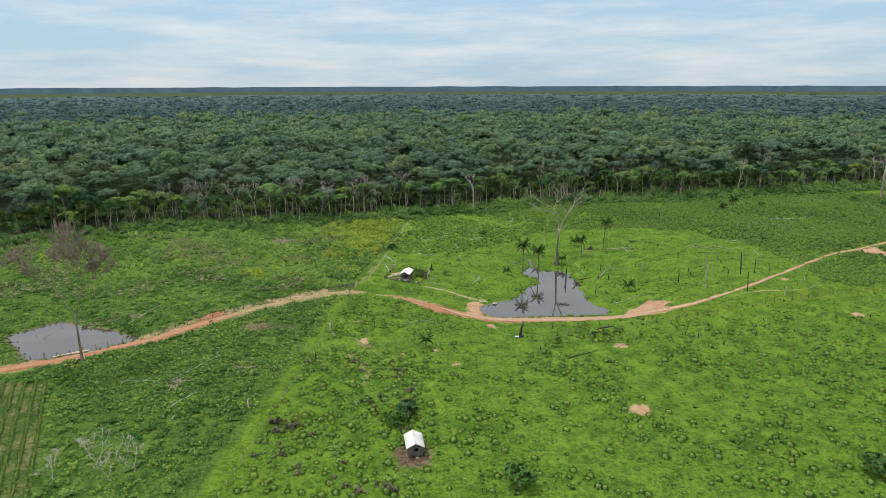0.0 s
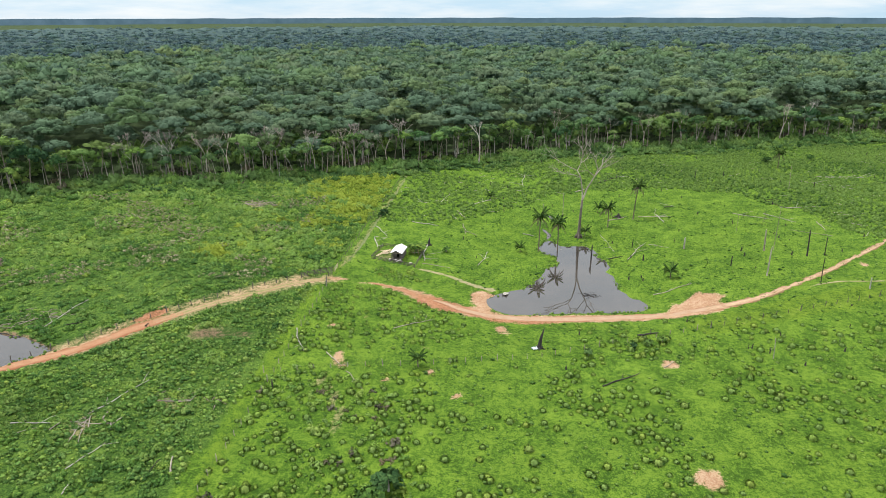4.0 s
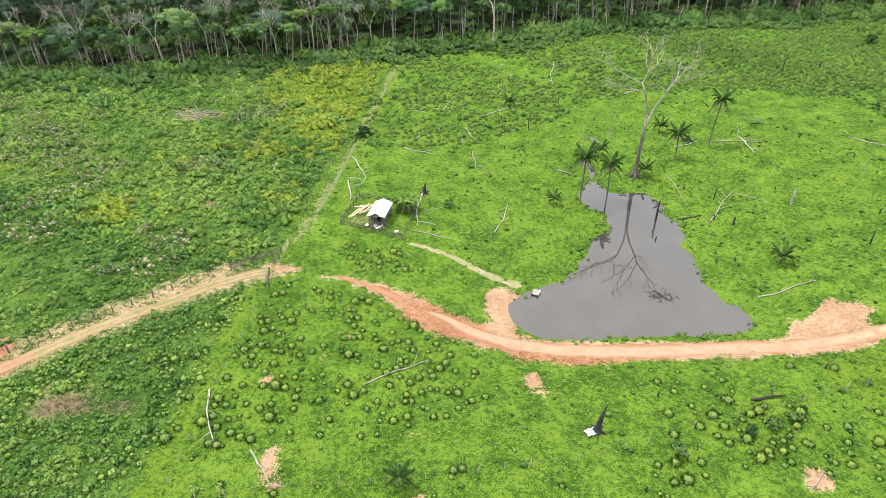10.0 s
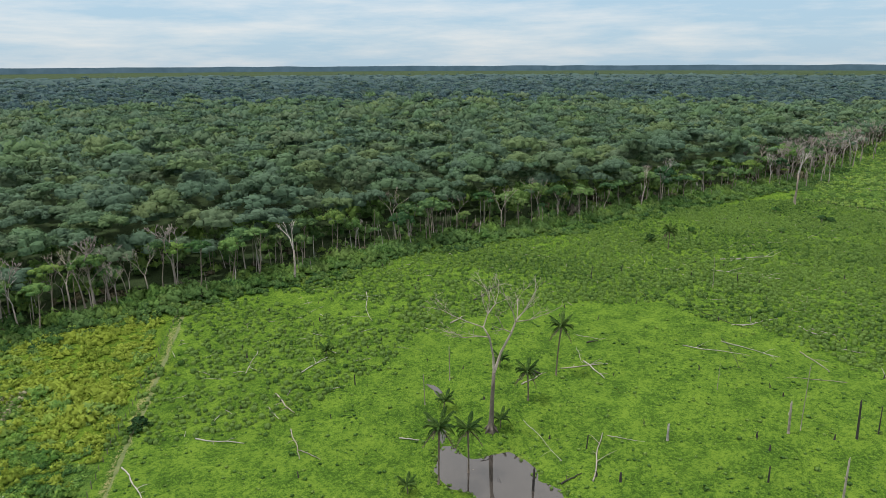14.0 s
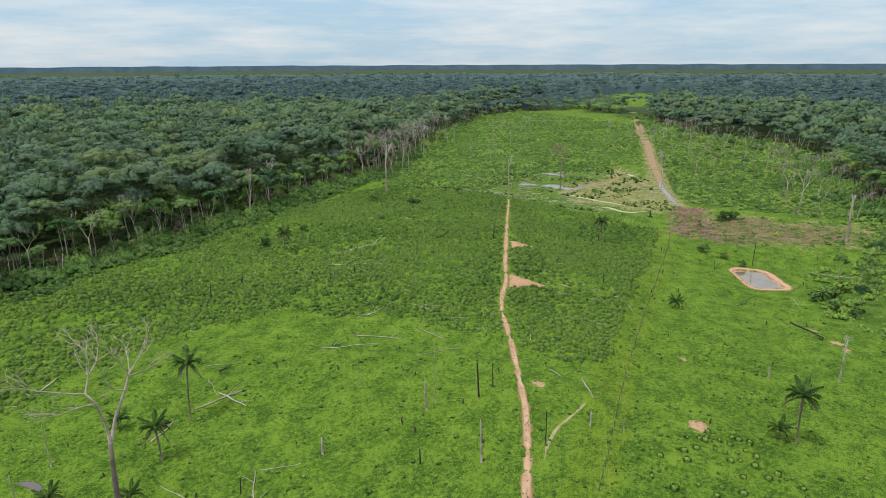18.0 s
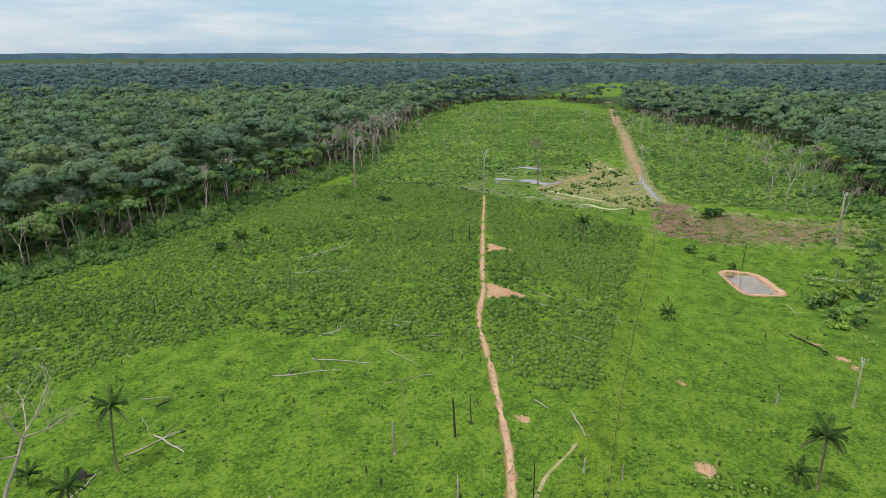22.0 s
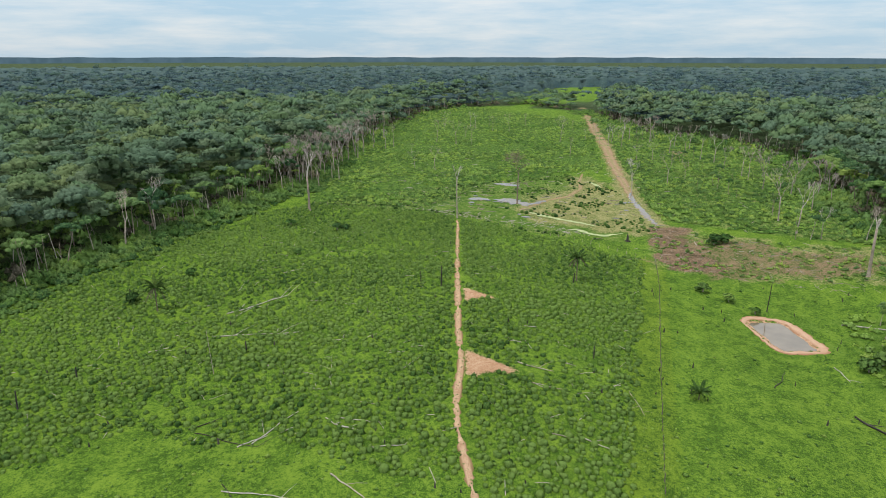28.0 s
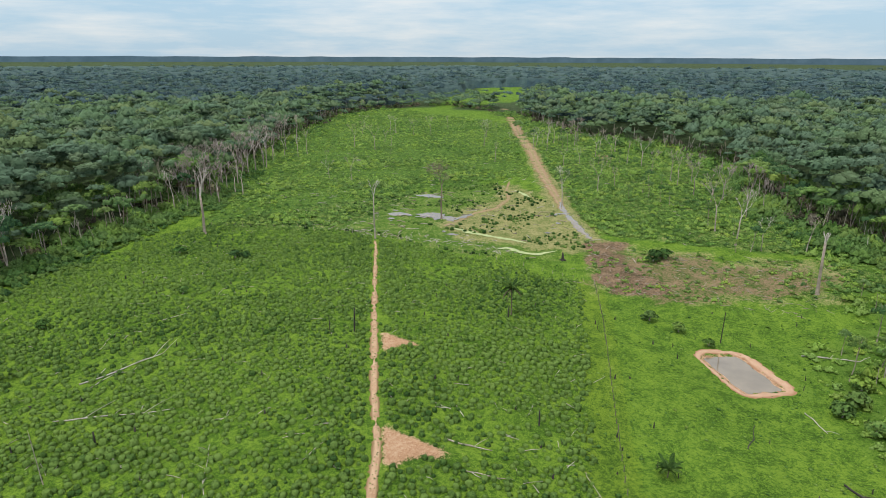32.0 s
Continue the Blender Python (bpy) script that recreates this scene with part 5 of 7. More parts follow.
for n, i in enumerate(fi):
    s = tall[i] / 20.5
    root = part("forest_tree", TRUNKS[n % 6])
    w = s * rng.uniform(0.8, 1.15)
    root.matrix_world = pose(fx[i], fy[i], ground_z(fx[i], fy[i]), rng.normal(0, 2.5), rng.normal(0, 2.5), rng.uniform(0, 360)) @ Matrix.Diagonal((w, w, s, 1))
    c = part("crown", CROWNS[int(rng.integers(0, 9))], root)
    low, r = rng.uniform(0, 1) ** 2, rng.uniform(4.2, 7.4)
    c.location = (0, 0, 16.2 - 3.4 * low)
    c.scale = (r, r, r * (0.8 + 0.7 * low))
    tagged(root, "tall rainforest tree with a pale bare trunk", "tree", "trees along the forest rim")


lone = part("roadside_tree", TRUNKS[1])
lone.matrix_world = pose(623, 369, ground_z(623, 369), 0, 0, 40) @ Matrix.Diagonal((0.6, 0.6, 0.62, 1))
crown_ob = part("crown", CROWNS[2], lone)
crown_ob.location, crown_ob.scale = (0, 0, 12), (9, 9, 10)
tagged(lone, "dark round tree standing alone beside the far track", "tree")

# young trees in the regrowth
g = np.random.default_rng(61)
for n in range(56):
    if n < 30:
        x, y = g.uniform(205, 300), g.uniform(110, 166)
        ok = inside(np.array([x]), np.array([y]), SOUTH)[0]
    else:
        t = g.uniform(0, 1)
        x, y = 320 + 280 * t + g.normal(0, 8), 150 + 168 * t + g.uniform(-4, 34)
        ok = signed(np.array([x]), np.array([y]), CLEARING)[0] < 2
    if not ok:
        continue
    s = g.uniform(0.3, 0.62)
    root = part("young_tree", TRUNKS[n % 6])
    root.matrix_world = pose(x, y, ground_z(x, y), g.normal(0, 3), g.normal(0, 3), g.uniform(0, 360)) @ Matrix.Diagonal((s * 0.8, s * 0.8, s, 1))
    c = part("crown", CROWNS[n % 9], root)
    c.location, c.scale = (0, 0, 13.5), (5.2, 5.2, 6.5)
    tagged(root, "young slender tree in the green regrowth", "tree", "young trees in the regrowth")


# ---- bare and dead trees ----
M_TWIG = plain("brown_twigs", (0.1, 0.075, 0.06), (0.24, 0.19, 0.15), 0.8, 0.9, 0, 0.02)
def bare_tree(seed, height, girth, fork, spread_, depth, mat, fine=0.025):
    """Runs of trunk and limbs of a leafless tree: a list of limbs, each a list of tube runs."""
    g = random.Random(seed)
    limbs, thick = [], 0.62 if depth < 7 else 0.68

    def grow(o, d, length, r, k, out):
        mid = o + d * length * 0.5 + Vector((g.uniform(-1, 1), g.uniform(-1, 1), g.uniform(-0.3, 0.6))) * length * 0.06
        e = o + d * length
        out.append(((o, mid, e), (max(r, fine * 1.4), max(r * 0.86, fine * 1.2), max(r * 0.7, fine))))
        if k == 0:
            return
        for _ in range(3 if (k < depth - 1 and g.random() < 0.45) else 2):
            n = (d + Vector((g.uniform(-1, 1), g.uniform(-1, 1), g.uniform(-0.25, 0.7))) * spread_).normalized()
            grow(e, n, length * g.uniform(0.62, 0.9), r * thick, k - 1, out)

    top = Vector((g.uniform(-0.4, 0.4), g.uniform(-0.4, 0.4), height * fork))
    trunk = [((Vector((0, 0, -0.5)), Vector((0, 0, height * 0.04)), top * 0.5 + Vector((g.uniform(-0.3, 0.3), g.uniform(-0.3, 0.3), 0)), top), (girth * 1.9, girth * 1.1, girth * 0.85, girth * 0.7))]
    for j in range(2 if depth > 3 else 3):
        a = j * math.pi * (1 if depth > 3 else 0.67) + g.uniform(-0.5, 0.5)
        d = Vector((math.cos(a) * spread_ * 0.75, math.sin(a) * spread_ * 0.75, 1)).normalized()
        out = []
        grow(top, d, height * (1 - fork) * 0.36, girth * 0.55, depth - 1, out)
        limbs.append(out)
    return trunk, limbs


def plant_bare(name, seed, x, y, height, girth, fork, spread_, depth, mat, label, turn=0, sides=5, group="", fine=0.025):
    trunk, limbs = bare_tree(seed, height, girth, fork, spread_, depth, mat, fine)
    root = part(name, quads_mesh("trunk", *tubes(trunk, 8), M_BARK if girth > 0.45 else M_TRUNK if mat == M_DEAD else mat))
    for l in limbs:
        part("limb", quads_mesh("limb", *tubes(l, sides), mat), root)
    root.matrix_world = pose(x, y, ground_z(x, y), 0, 0, turn)
    return tagged(root, label, "tree", group)


M_OLD = plain("old_dark_bark", (0.06, 0.048, 0.04), (0.2, 0.17, 0.14), 0.6, 0.9, 0, 0.03)


def old_tree(x, y):
    """A great dead tree: buttressed trunk, two main limbs and a wide ragged crown of bare branches."""
    g = random.Random(21)

    def at(l, d, h):
        l -= 0.16 * max(h, 0)
        return Vector((l * 0.935 + d * 0.354, -l * 0.354 + d * 0.935, h))

    def twigs(o, d, length, r, k, out):
        e = o + d * length
        out.append(((o, (o + e) / 2 + Vector((g.uniform(-1, 1), g.uniform(-1, 1), g.uniform(-0.5, 0.8))) * length * 0.1, e), (r, max(r * 0.8, 0.02), max(r * 0.6, 0.018))))
        for _ in range(0 if k == 0 else 3 if g.random() < 0.5 else 2):
            twigs(e, (d + Vector((g.uniform(-1, 1), g.uniform(-1, 1), g.uniform(-0.4, 0.7))) * 0.75).normalized(), length * g.uniform(0.6, 0.85), r * 0.62, k - 1, out)

    trunk = [((at(0, 0, -0.5), at(0.05, 0, 0.9), at(0.5, 0, 3), at(1.1, 0, 6.5), at(1.7, 0, 9.5), at(2.3, 0, 12.6)), (1.1, 0.62, 0.46, 0.4, 0.36, 0.33))]
    for k in range(6):
        a = k * 1.05 + 0.3
        trunk.append(((Vector((0, 0, 1.6)), Vector((math.cos(a) * 0.75, math.sin(a) * 0.75, 0.7)), Vector((math.cos(a) * 1.5, math.sin(a) * 1.5, -0.15))), (0.22, 0.3, 0.12)))
    root = part("dead_tree", quads_mesh("trunk", *tubes(trunk, 9), M_OLD))
    root.location = (x, y, ground_z(x, y))
    limbs = (
        (((2.3, 0, 12.4), (2.7, -0.3, 16), (2.5, -0.5, 20), (1.7, -0.6, 22)), (0.27, 0.22, 0.19, 0.16),
         (((1.7, -0.6, 22), (-1, -1.5, 23.4), (-3.4, -2.5, 25), (-5.4, -3, 26.4)), ((1.7, -0.6, 22), (2.8, 0.5, 24.2), (3.6, 1, 26.4), (3.2, 1.5, 28.6)), ((2.5, -0.5, 20), (0.6, -2.4, 21), (-2, -4.5, 21.6), (-3.4, -5.6, 23)), ((2.8, 0.5, 24.2), (4.4, 3, 25.2), (5.4, 5, 27)))),
        (((2.3, 0, 12.4), (4.2, 0.5, 16.5), (6.7, 1, 20.3), (7.8, 1.3, 22.4)), (0.29, 0.24, 0.2, 0.17),
         (((7.8, 1.3, 22.4), (9.9, 2, 24.6), (12, 3, 27.4)), ((7.8, 1.3, 22.4), (7.5, 0, 25), (6.6, -1, 28)), ((7.8, 1.3, 22.4), (10.5, -1, 23.8), (13.4, -2.4, 25.6)), ((6.7, 1, 20.3), (8.2, 4, 22), (8.8, 7, 24.6)), ((6.7, 1, 20.3), (5.4, -2.5, 22.5), (4.8, -4.5, 25.5)))))
    for path, radii, subs in limbs:
        runs = [([at(*p) for p in path], radii)]
        for sub in subs:
            pts = [at(*p) for p in sub]
            runs.append((pts, [0.13 - 0.08 * i / (len(pts) - 1) for i in range(len(pts))]))
            for i in range(1, len(pts)):
                for _ in range(2):
                    d = ((pts[i] - pts[i - 1]).normalized() + Vector((g.uniform(-1, 1), g.uniform(-1, 1), g.uniform(-0.3, 0.9))) * 0.8).normalized()
                    twigs(pts[i], d, g.uniform(1.3, 2.1), 0.055, 2, runs)
        part("limb", quads_mesh("limb", *tubes(runs, 5), M_TRUNK), root)
    return tagged(root, "huge dead tree with a buttressed base and bare grey branches", "tree")


old_tree(43.8, 236.8)
plant_bare("bare_tree", 9, -88.1, 143.9, 25.5, 0.3, 0.42, 0.55, 9, M_TWIG, "leafless tree with a fine twiggy crown beside the road", 0, 3, fine=0.045)
plant_bare("dead_tree", 12, 259.5, 373.2, 27, 0.55, 0.55, 0.45, 4, M_DEAD, "white dead tree standing in front of the forest", 40)
plant_bare("dead_tree", 13, 283, 310.6, 23, 0.3, 0.72, 0.5, 4, M_DEAD, "slender pale dead tree where the track ends", 10)
plant_bare("bare_tree", 14, 323.5, 301.8, 22.5, 0.36, 0.62, 0.95, 8, M_TWIG, "thin bare tree with a flat umbrella crown", 70, 3)
plant_bare("dead_tree", 15, 15.9, 335.8, 21, 0.4, 0.5, 0.5, 4, M_DEAD, "white dead tree standing in front of the forest", 95)
plant_bare("dead_tree", 16, 156.5, 150.7, 11.3, 0.2, 0.75, 0.5, 3, M_DEAD, "small pale dead tree leaning in the pasture", 0)
plant_bare("bare_tree", 17, 372, 262, 16, 0.25, 0.4, 0.5, 6, M_DEAD, "pale leafless tree beside the wet ditch", 30, 3)
for n, (x, y, h) in enumerate(((-61.5, 99.5, 6), (-57, 95.5, 5.5), (-66.5, 95.5, 4.6), (-58, 104, 4), (-63.5, 102.5, 4.4), (-54, 98, 4.8), (-69, 99, 3.4))):
    plant_bare("dead_bush", 70 + n, x, y, h, 0.11, 0.15, 0.75, 5, M_DEAD, "low bleached bush of dead branches in the weeds", n * 50, 3, "bleached dead bushes")
plant_bare("dead_tree", 19, 293, 162.7, 20, 0.5, 0.8, 0.4, 3, M_DEAD, "tall broken pale trunk in the burnt clearing", 30)
SNAGS = [plant_bare("dead_tree", 30 + k, 0, 0, 20, 0.3, 0.5, 0.6, 5, M_DEAD if k % 3 == 1 else M_TRUNK, "leafless pale tree among the forest rim", 0, 3, "bare trees along the forest rim") for k in range(5)]
g = np.random.default_rng(23)
sites = []
for n in range(20):
    t = g.uniform(0, 1)
    q = [(-150, 298), (-100, 303), (-60, 314), (-20, 332), (63, 360), (119, 370), (213, 392)]
    k = min(int(t * 6), 5)
    sites.append(((q[k][0] + (q[k + 1][0] - q[k][0]) * (t * 6 - k)), (q[k][1] + (q[k + 1][1] - q[k][1]) * (t * 6 - k)) + g.uniform(-1, 12), g.uniform(0.6, 1.15)))
for n in range(36):
    t = g.uniform(0, 1)
    sites.append((280 + 200 * t + g.normal(0, 8), 405 + 105 * t + g.uniform(-14, 26), g.uniform(0.7, 1.2)))
for n in range(26):
    t = g.uniform(0, 1)
    sites.append((310 + 300 * t, 142 + 170 * t + g.uniform(-12, 60), g.uniform(0.45, 1.0)))
for n in range(40):
    sites.append((g.uniform(300, 640), g.uniform(330, 540), g.uniform(0.3, 0.9)))
for n, (x, y, s) in enumerate(sites):
    if n > 55 and signed(np.array([x]), np.array([y]), CLEARING)[0] > -4:
        continue
    m = pose(x, y, ground_z(x, y), g.normal(0, 3), g.normal(0, 3), g.uniform(0, 360)) @ Matrix.Diagonal((s, s, s, 1))
    if n < 5:
        SNAGS[n].matrix_world = m
    else:
        copy_thing(SNAGS[n % 5], m).matrix_world = m

# thin pale stems between the trees of the rim
cand = np.nonzero((fd < 26) & (fr < 900))[0]
runs = []
for n in range(760):
    i = int(rng.choice(cand))
    x, y = fx[i] + rng.uniform(-5, 5), fy[i] + rng.uniform(-5, 5)
    h, r = rng.uniform(4, 15), rng.uniform(0.05, 0.14) * (1 + fr[i] / 900)
    lx, ly = rng.normal(0, 0.14, 2) * h
    z = ground_z(x, y) - 0.3
    runs.append((((x, y, z), (x + lx * 0.4, y + ly * 0.5, z + h * 0.55), (x + lx, y + ly, z + h)), (r, r * 0.8, r * 0.45)))
for k, mat in enumerate((M_TRUNK, M_DEAD, M_BARK)):
    v, f = tubes(runs[k::3], 4)
    tagged(part("stems", quads_mesh("stems", v, f, mat)), "thin straight stems of young trees along the forest rim", "stems", kind="stuff")

M_GREY = plain("grey_twigs", (0.12, 0.1, 0.09), (0.34, 0.3, 0.27), 0.6, 0.9, 0, 0.0)
GREYS = [plant_bare("bare_tree", 60 + k, 0, 0, 19, 0.26, 0.5, 0.8, 5, M_GREY, "grey leafless tree with a twiggy crown", 0, 3, "grey trees at the far rim", 0.07) for k in range(3)]
sites = [(280 + 210 * t + g.normal(0, 7), 408 + 108 * t + g.uniform(-10, 30), g.uniform(0.75, 1.25)) for t in g.uniform(0, 1, 48)]
sites += [(-150 + 130 * t, 296 + 32 * t + g.uniform(2, 14), g.uniform(0.7, 1.1)) for t in g.uniform(0, 1, 14)]
sites += [(340 + 270 * t, 150 + 168 * t + g.uniform(-14, 16), g.uniform(0.6, 1.1)) for t in g.uniform(0, 1, 12)]
for n, (x, y, s) in enumerate(sites):
    m = pose(x, y, ground_z(x, y), g.normal(0, 3), g.normal(0, 3), g.uniform(0, 360)) @ Matrix.Diagonal((s, s, s, 1))
    if n < 3:
        GREYS[n].matrix_world = m
    else:
        copy_thing(GREYS[n % 3], m).matrix_world = m

# backdrop rise on the horizon: blue distance haze put into its emission colour
ang = np.radians(np.linspace(-66, 116, 240))
top = 45 + 3.0 * wobble(ang * 100, ang * 37, 2.3, 1) + 1.2 * wobble(ang * 400, ang * 91, 1.7, 2)
hx, hy = 60 + 4890 * np.sin(ang), 150 + 4890 * np.cos(ang)
v = np.concatenate([np.stack([hx, hy, 0 * top - 5], -1), np.stack([hx, hy, top], -1)])
k = np.arange(239)
M_RISE, n, l, b = nodes_of("hazy_far_woods")
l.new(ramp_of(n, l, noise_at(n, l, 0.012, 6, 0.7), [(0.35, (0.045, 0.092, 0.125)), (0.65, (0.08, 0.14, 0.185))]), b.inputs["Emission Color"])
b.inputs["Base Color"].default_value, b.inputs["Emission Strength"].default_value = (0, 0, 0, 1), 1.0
tagged(part("backdrop", np_mesh("backdrop", v, np.stack([k, k + 1, k + 241, k + 240], -1), M_RISE)), "distant wooded rise with blue haze in its glowing colour", "horizon", kind="structure")

# ---- logs, poles and stumps ----
WOOD = {"p": (M_DEAD, "bleached"), "g": (M_TRUNK, "weathered grey"), "d": (M_CHAR, "charred black")}
LOGS_YARD = [(-22.6, 244.6, -17.9, 232.3, .4, 'p'), (-22.1, 231.5, -19.5, 222.1, .5, 'p'), (-22.0, 233.0, -17.9, 232.1, .25, 'p'), (-4.9, 227.2, -5.3, 213.0,
    .45, 'p'), (-10.7, 250.8, -2.1, 245.8, .35, 'p'), (-39.5, 235.3, -39.3, 241.2, .7, 'p'), (-5.8, 211.5, 2.0, 208.4, .3, 'g'), (-4.6, 218.5, 0.8, 221.8, .18,
    'p'), (-0.8, 275.2, 1.9, 286.4, .3, 'p'), (4.8, 263.0, 7.8, 253.6, .5, 'g'), (3.1, 257.7, 4.6, 252.3, .3, 'p'), (7.0, 248.4, 7.0, 238.0, .3, 'g'), (7.4,
    241.3, 10.7, 236.9, .25, 'g')]
LOGS_POOL = [(9.9, 269.7, 17.9, 276.8, .4, 'p'), (26.0, 239.5, 29.6, 238.3, .4, 'p'), (35.6, 319.7, 32.7, 294.8, .35, 'p'), (51.7, 285.0, 56.2, 287.5, .6, 'g'),
    (63.3, 298.6, 74.2, 306.0, .7, 'd'), (51.4, 237.5, 51.6, 223.7, .18, 'p'), (49.2, 218.4, 53.6, 219.1, .4, 'd'), (54.8, 216.4, 62.0, 227.2, .4, 'g'), (62.9,
    226.1, 68.0, 221.7, .2, 'p'), (10.1, 212.2, 13.6, 223.3, .35, 'p')]
LOGS_WEST = [(-61.1, 135.2, -54.5, 144.8, .35, 'p'), (-60.7, 127.6, -60.5, 135.2, .3, 'g'), (-73.1, 132.4, -64.8, 132.3, .3, 'p'), (-62.5, 130.0, -59.4, 131.9,
    .2, 'g'), (-57.1, 120.9, -54.1, 127.0, .3, 'p'), (-49.6, 138.4, -44.4, 138.3, .4, 'g'), (-44.3, 118.9, -43.3, 122.6, .3, 'd'), (-40.7, 119.6, -41.4, 123.3,
    .45, 'g'), (-54.7, 115.5, -54.6, 118.0, .3, 'p'), (-88.1, 166.4, -85.4, 180.5, .35, 'p'), (-83.8, 168.2, -80.0, 168.8, .3, 'd'), (-96.0, 167.4, -94.5,
    172.1, .3, 'd')]
LOGS_SOUTH = [(-31.6, 166.1, -28.2, 156.4, .35, 'p'), (-23.2, 156.5, -19.6, 150.9, .35, 'g'), (-10.9, 168.5, -1.4, 173.6, .3, 'g'), (-18.3, 149.0, -14.3, 142.5,
    .25, 'g'), (43.3, 166.6, 47.9, 167.5, .7, 'd'), (30.7, 145.1, 38.8, 149.9, .4, 'd'), (44.4, 152.1, 46.9, 154.4, .3, 'g'), (54.4, 192.1, 64.7, 193.6, .35,
    'g'), (-64.6, 165.6, -64.2, 166.6, .5, 'd')]
LOGS_RIDGE = [(73.4, 253.3, 73.4, 244.4, .5, 'p'), (67.1, 252.0, 77.7, 250.0, .4, 'g'), (75.3, 260.3, 73.0, 252.3, .15, 'p'), (55.9, 249.1, 62.2, 251.7, .45,
    'g'), (98.9, 250.9, 106.3, 241.1, .3, 'p'), (108.6, 248.9, 112.1, 236.0, .3, 'p'), (109.6, 249.9, 101.4, 236.0, .2, 'd'), (118.8, 236.6, 116.8, 226.3, .4,
    'g'), (117.0, 255.4, 121.9, 253.4, .3, 'p'), (116.3, 265.6, 118.7, 252.4, .25, 'd'), (132.2, 245.6, 133.5, 239.8, .3, 'p'), (79.2, 266.7, 82.6, 261.1, .18,
    'p'), (78.9, 261.3, 81.7, 260.6, .5, 'd')]
LOGS_EAST = [(118.5, 193.3, 112.9, 188.0, .5, 'g'), (118.7, 200.6, 117.3, 196.9, .4, 'g'), (150.3, 206.8, 150.0, 201.6, .35, 'p'), (198.8, 180.8, 209.4, 179.4,
    .3, 'd'), (194.2, 165.6, 183.6, 157, .6, 'd'), (220.8, 169.6, 212.5, 166.9, .35, 'p'), (249.6, 168.9, 250.1, 156.7, .6, 'p'), (116.3, 222.1, 107.6,
    227.5, .2, 'g')]
LOGS_FIELD = [(145.8, 297.6, 157.7, 279.5, .4, 'p'), (133.0, 303.7, 137.1, 300.9, .4, 'p'), (157.6, 306.5, 174.2, 300.7, .5, 'p'), (157.1, 303.1, 165.4, 303.1,
    .25, 'p'), (142.0, 277.4, 140.1, 272.1, .35, 'p'), (118.9, 253.5, 130.1, 254.2, .3, 'p'), (129.9, 243.4, 130.8, 239.0, .4, 'p'), (130.8, 247.9, 129.7,
    243.8, .3, 'p'), (116.6, 267.7, 121.9, 264.9, .3, 'd'), (128.1, 235.4, 131.1, 230.7, .3, 'p'), (140.1, 255.0, 151.0, 263.6, .2, 'p'), (152.8, 246.5, 158.7,
    246.5, .2, 'p')]
LOGS_TRACK = [(148.2, 212.0, 149.1, 207.4, .3, 'g'), (162.8, 222.3, 164.5, 214.8, .3, 'g'), (169.6, 228.9, 170.3, 220.4, .4, 'g'), (173.3, 204.9, 164.9, 200.1,
    .2, 'g'), (154.4, 242.5, 153.8, 239.8, .2, 'p'), (188.1, 316.6, 192.9, 313.9, .3, 'p'), (170.6, 316.6, 177.5, 321.3, .2, 'p')]
POLES_EAST = [(100.6, 206.5, 7.7, .4, 'd'), (91.7, 212.6, 6.5, .75, 'g'), (94.2, 212.4, 13.1, .14, 'g'), (105.1, 206.1, 5.5, .22, 'd'), (84.5, 195.2, 8.0, .35,
    'g'), (94.6, 188.5, 7.0, .22, 'd'), (104.3, 184.6, 2.9, .3, 'p'), (71.9, 220.4, 3.5, .9, 'p'), (104.7, 302.7, 4.1, .3, 'd'), (117.7, 305.6, 2.6, .3, 'd'),
    (147.4, 163.0, 2.6, .4, 'g'), (91.4, 230.5, 6.0, .1, 'g'), (201.6, 267.7, 6.5, .4, 'd'), (198.0, 272.2, 4.9, .22, 'd'), (132.9, 280.9, 10.0, .14, 'g'),
    (183.0, 216.0, 3.1, .3, 'd'), (233.0, 239.6, 3.2, .4, 'd'), (250.1, 187.4, 8.8, .25, 'd')]
POLES_MID = [(143.6, 283.0, 2.9, .35, 'd'), (237.0, 155.3, 5.5, .12, 'g'), (41.9, 256.3, 8.5, .2, 'g'), (34.0, 249.1, 7.0, .2, 'g'), (44.1, 218.8, 5.1, .5,
    'd'), (42.1, 211.2, 1.2, .3, 'd'), (58.2, 214.4, 1.8, .5, 'd'), (21.7, 261.6, 2.7, .3, 'd'), (66.9, 154.4, 4.8, .15, 'p'), (57.7, 224.7, 2.9, .25, 'd'),
    (78.8, 203.8, 2.9, .3, 'd'), (106.1, 179.0, 3.0, .25, 'g'), (-30.9, 142.7, 1.9, .3, 'd')]
PALMS = [(29.3, 225.1, 11.4), (35.4, 226.8, 9.4), (37.2, 246.5, 4.2), (45.8, 237.0, 4.0), (54.5, 258.0, 4.3), (54.5, 242.8, 6.7), (64.9, 250.3, 11.9), (23.6,
    224.3, 3.2), (17.7, 277.9, 2.9), (61.1, 199.5, 3.9), (-4.4, 151.5, 4.0), (122.5, 153.9, 9.5), (122.1, 156.7, 4.1), (179.7, 193.0, 3.3), (235.2, 239.5, 7.8),
    (150.1, 324.8, 7.0)]

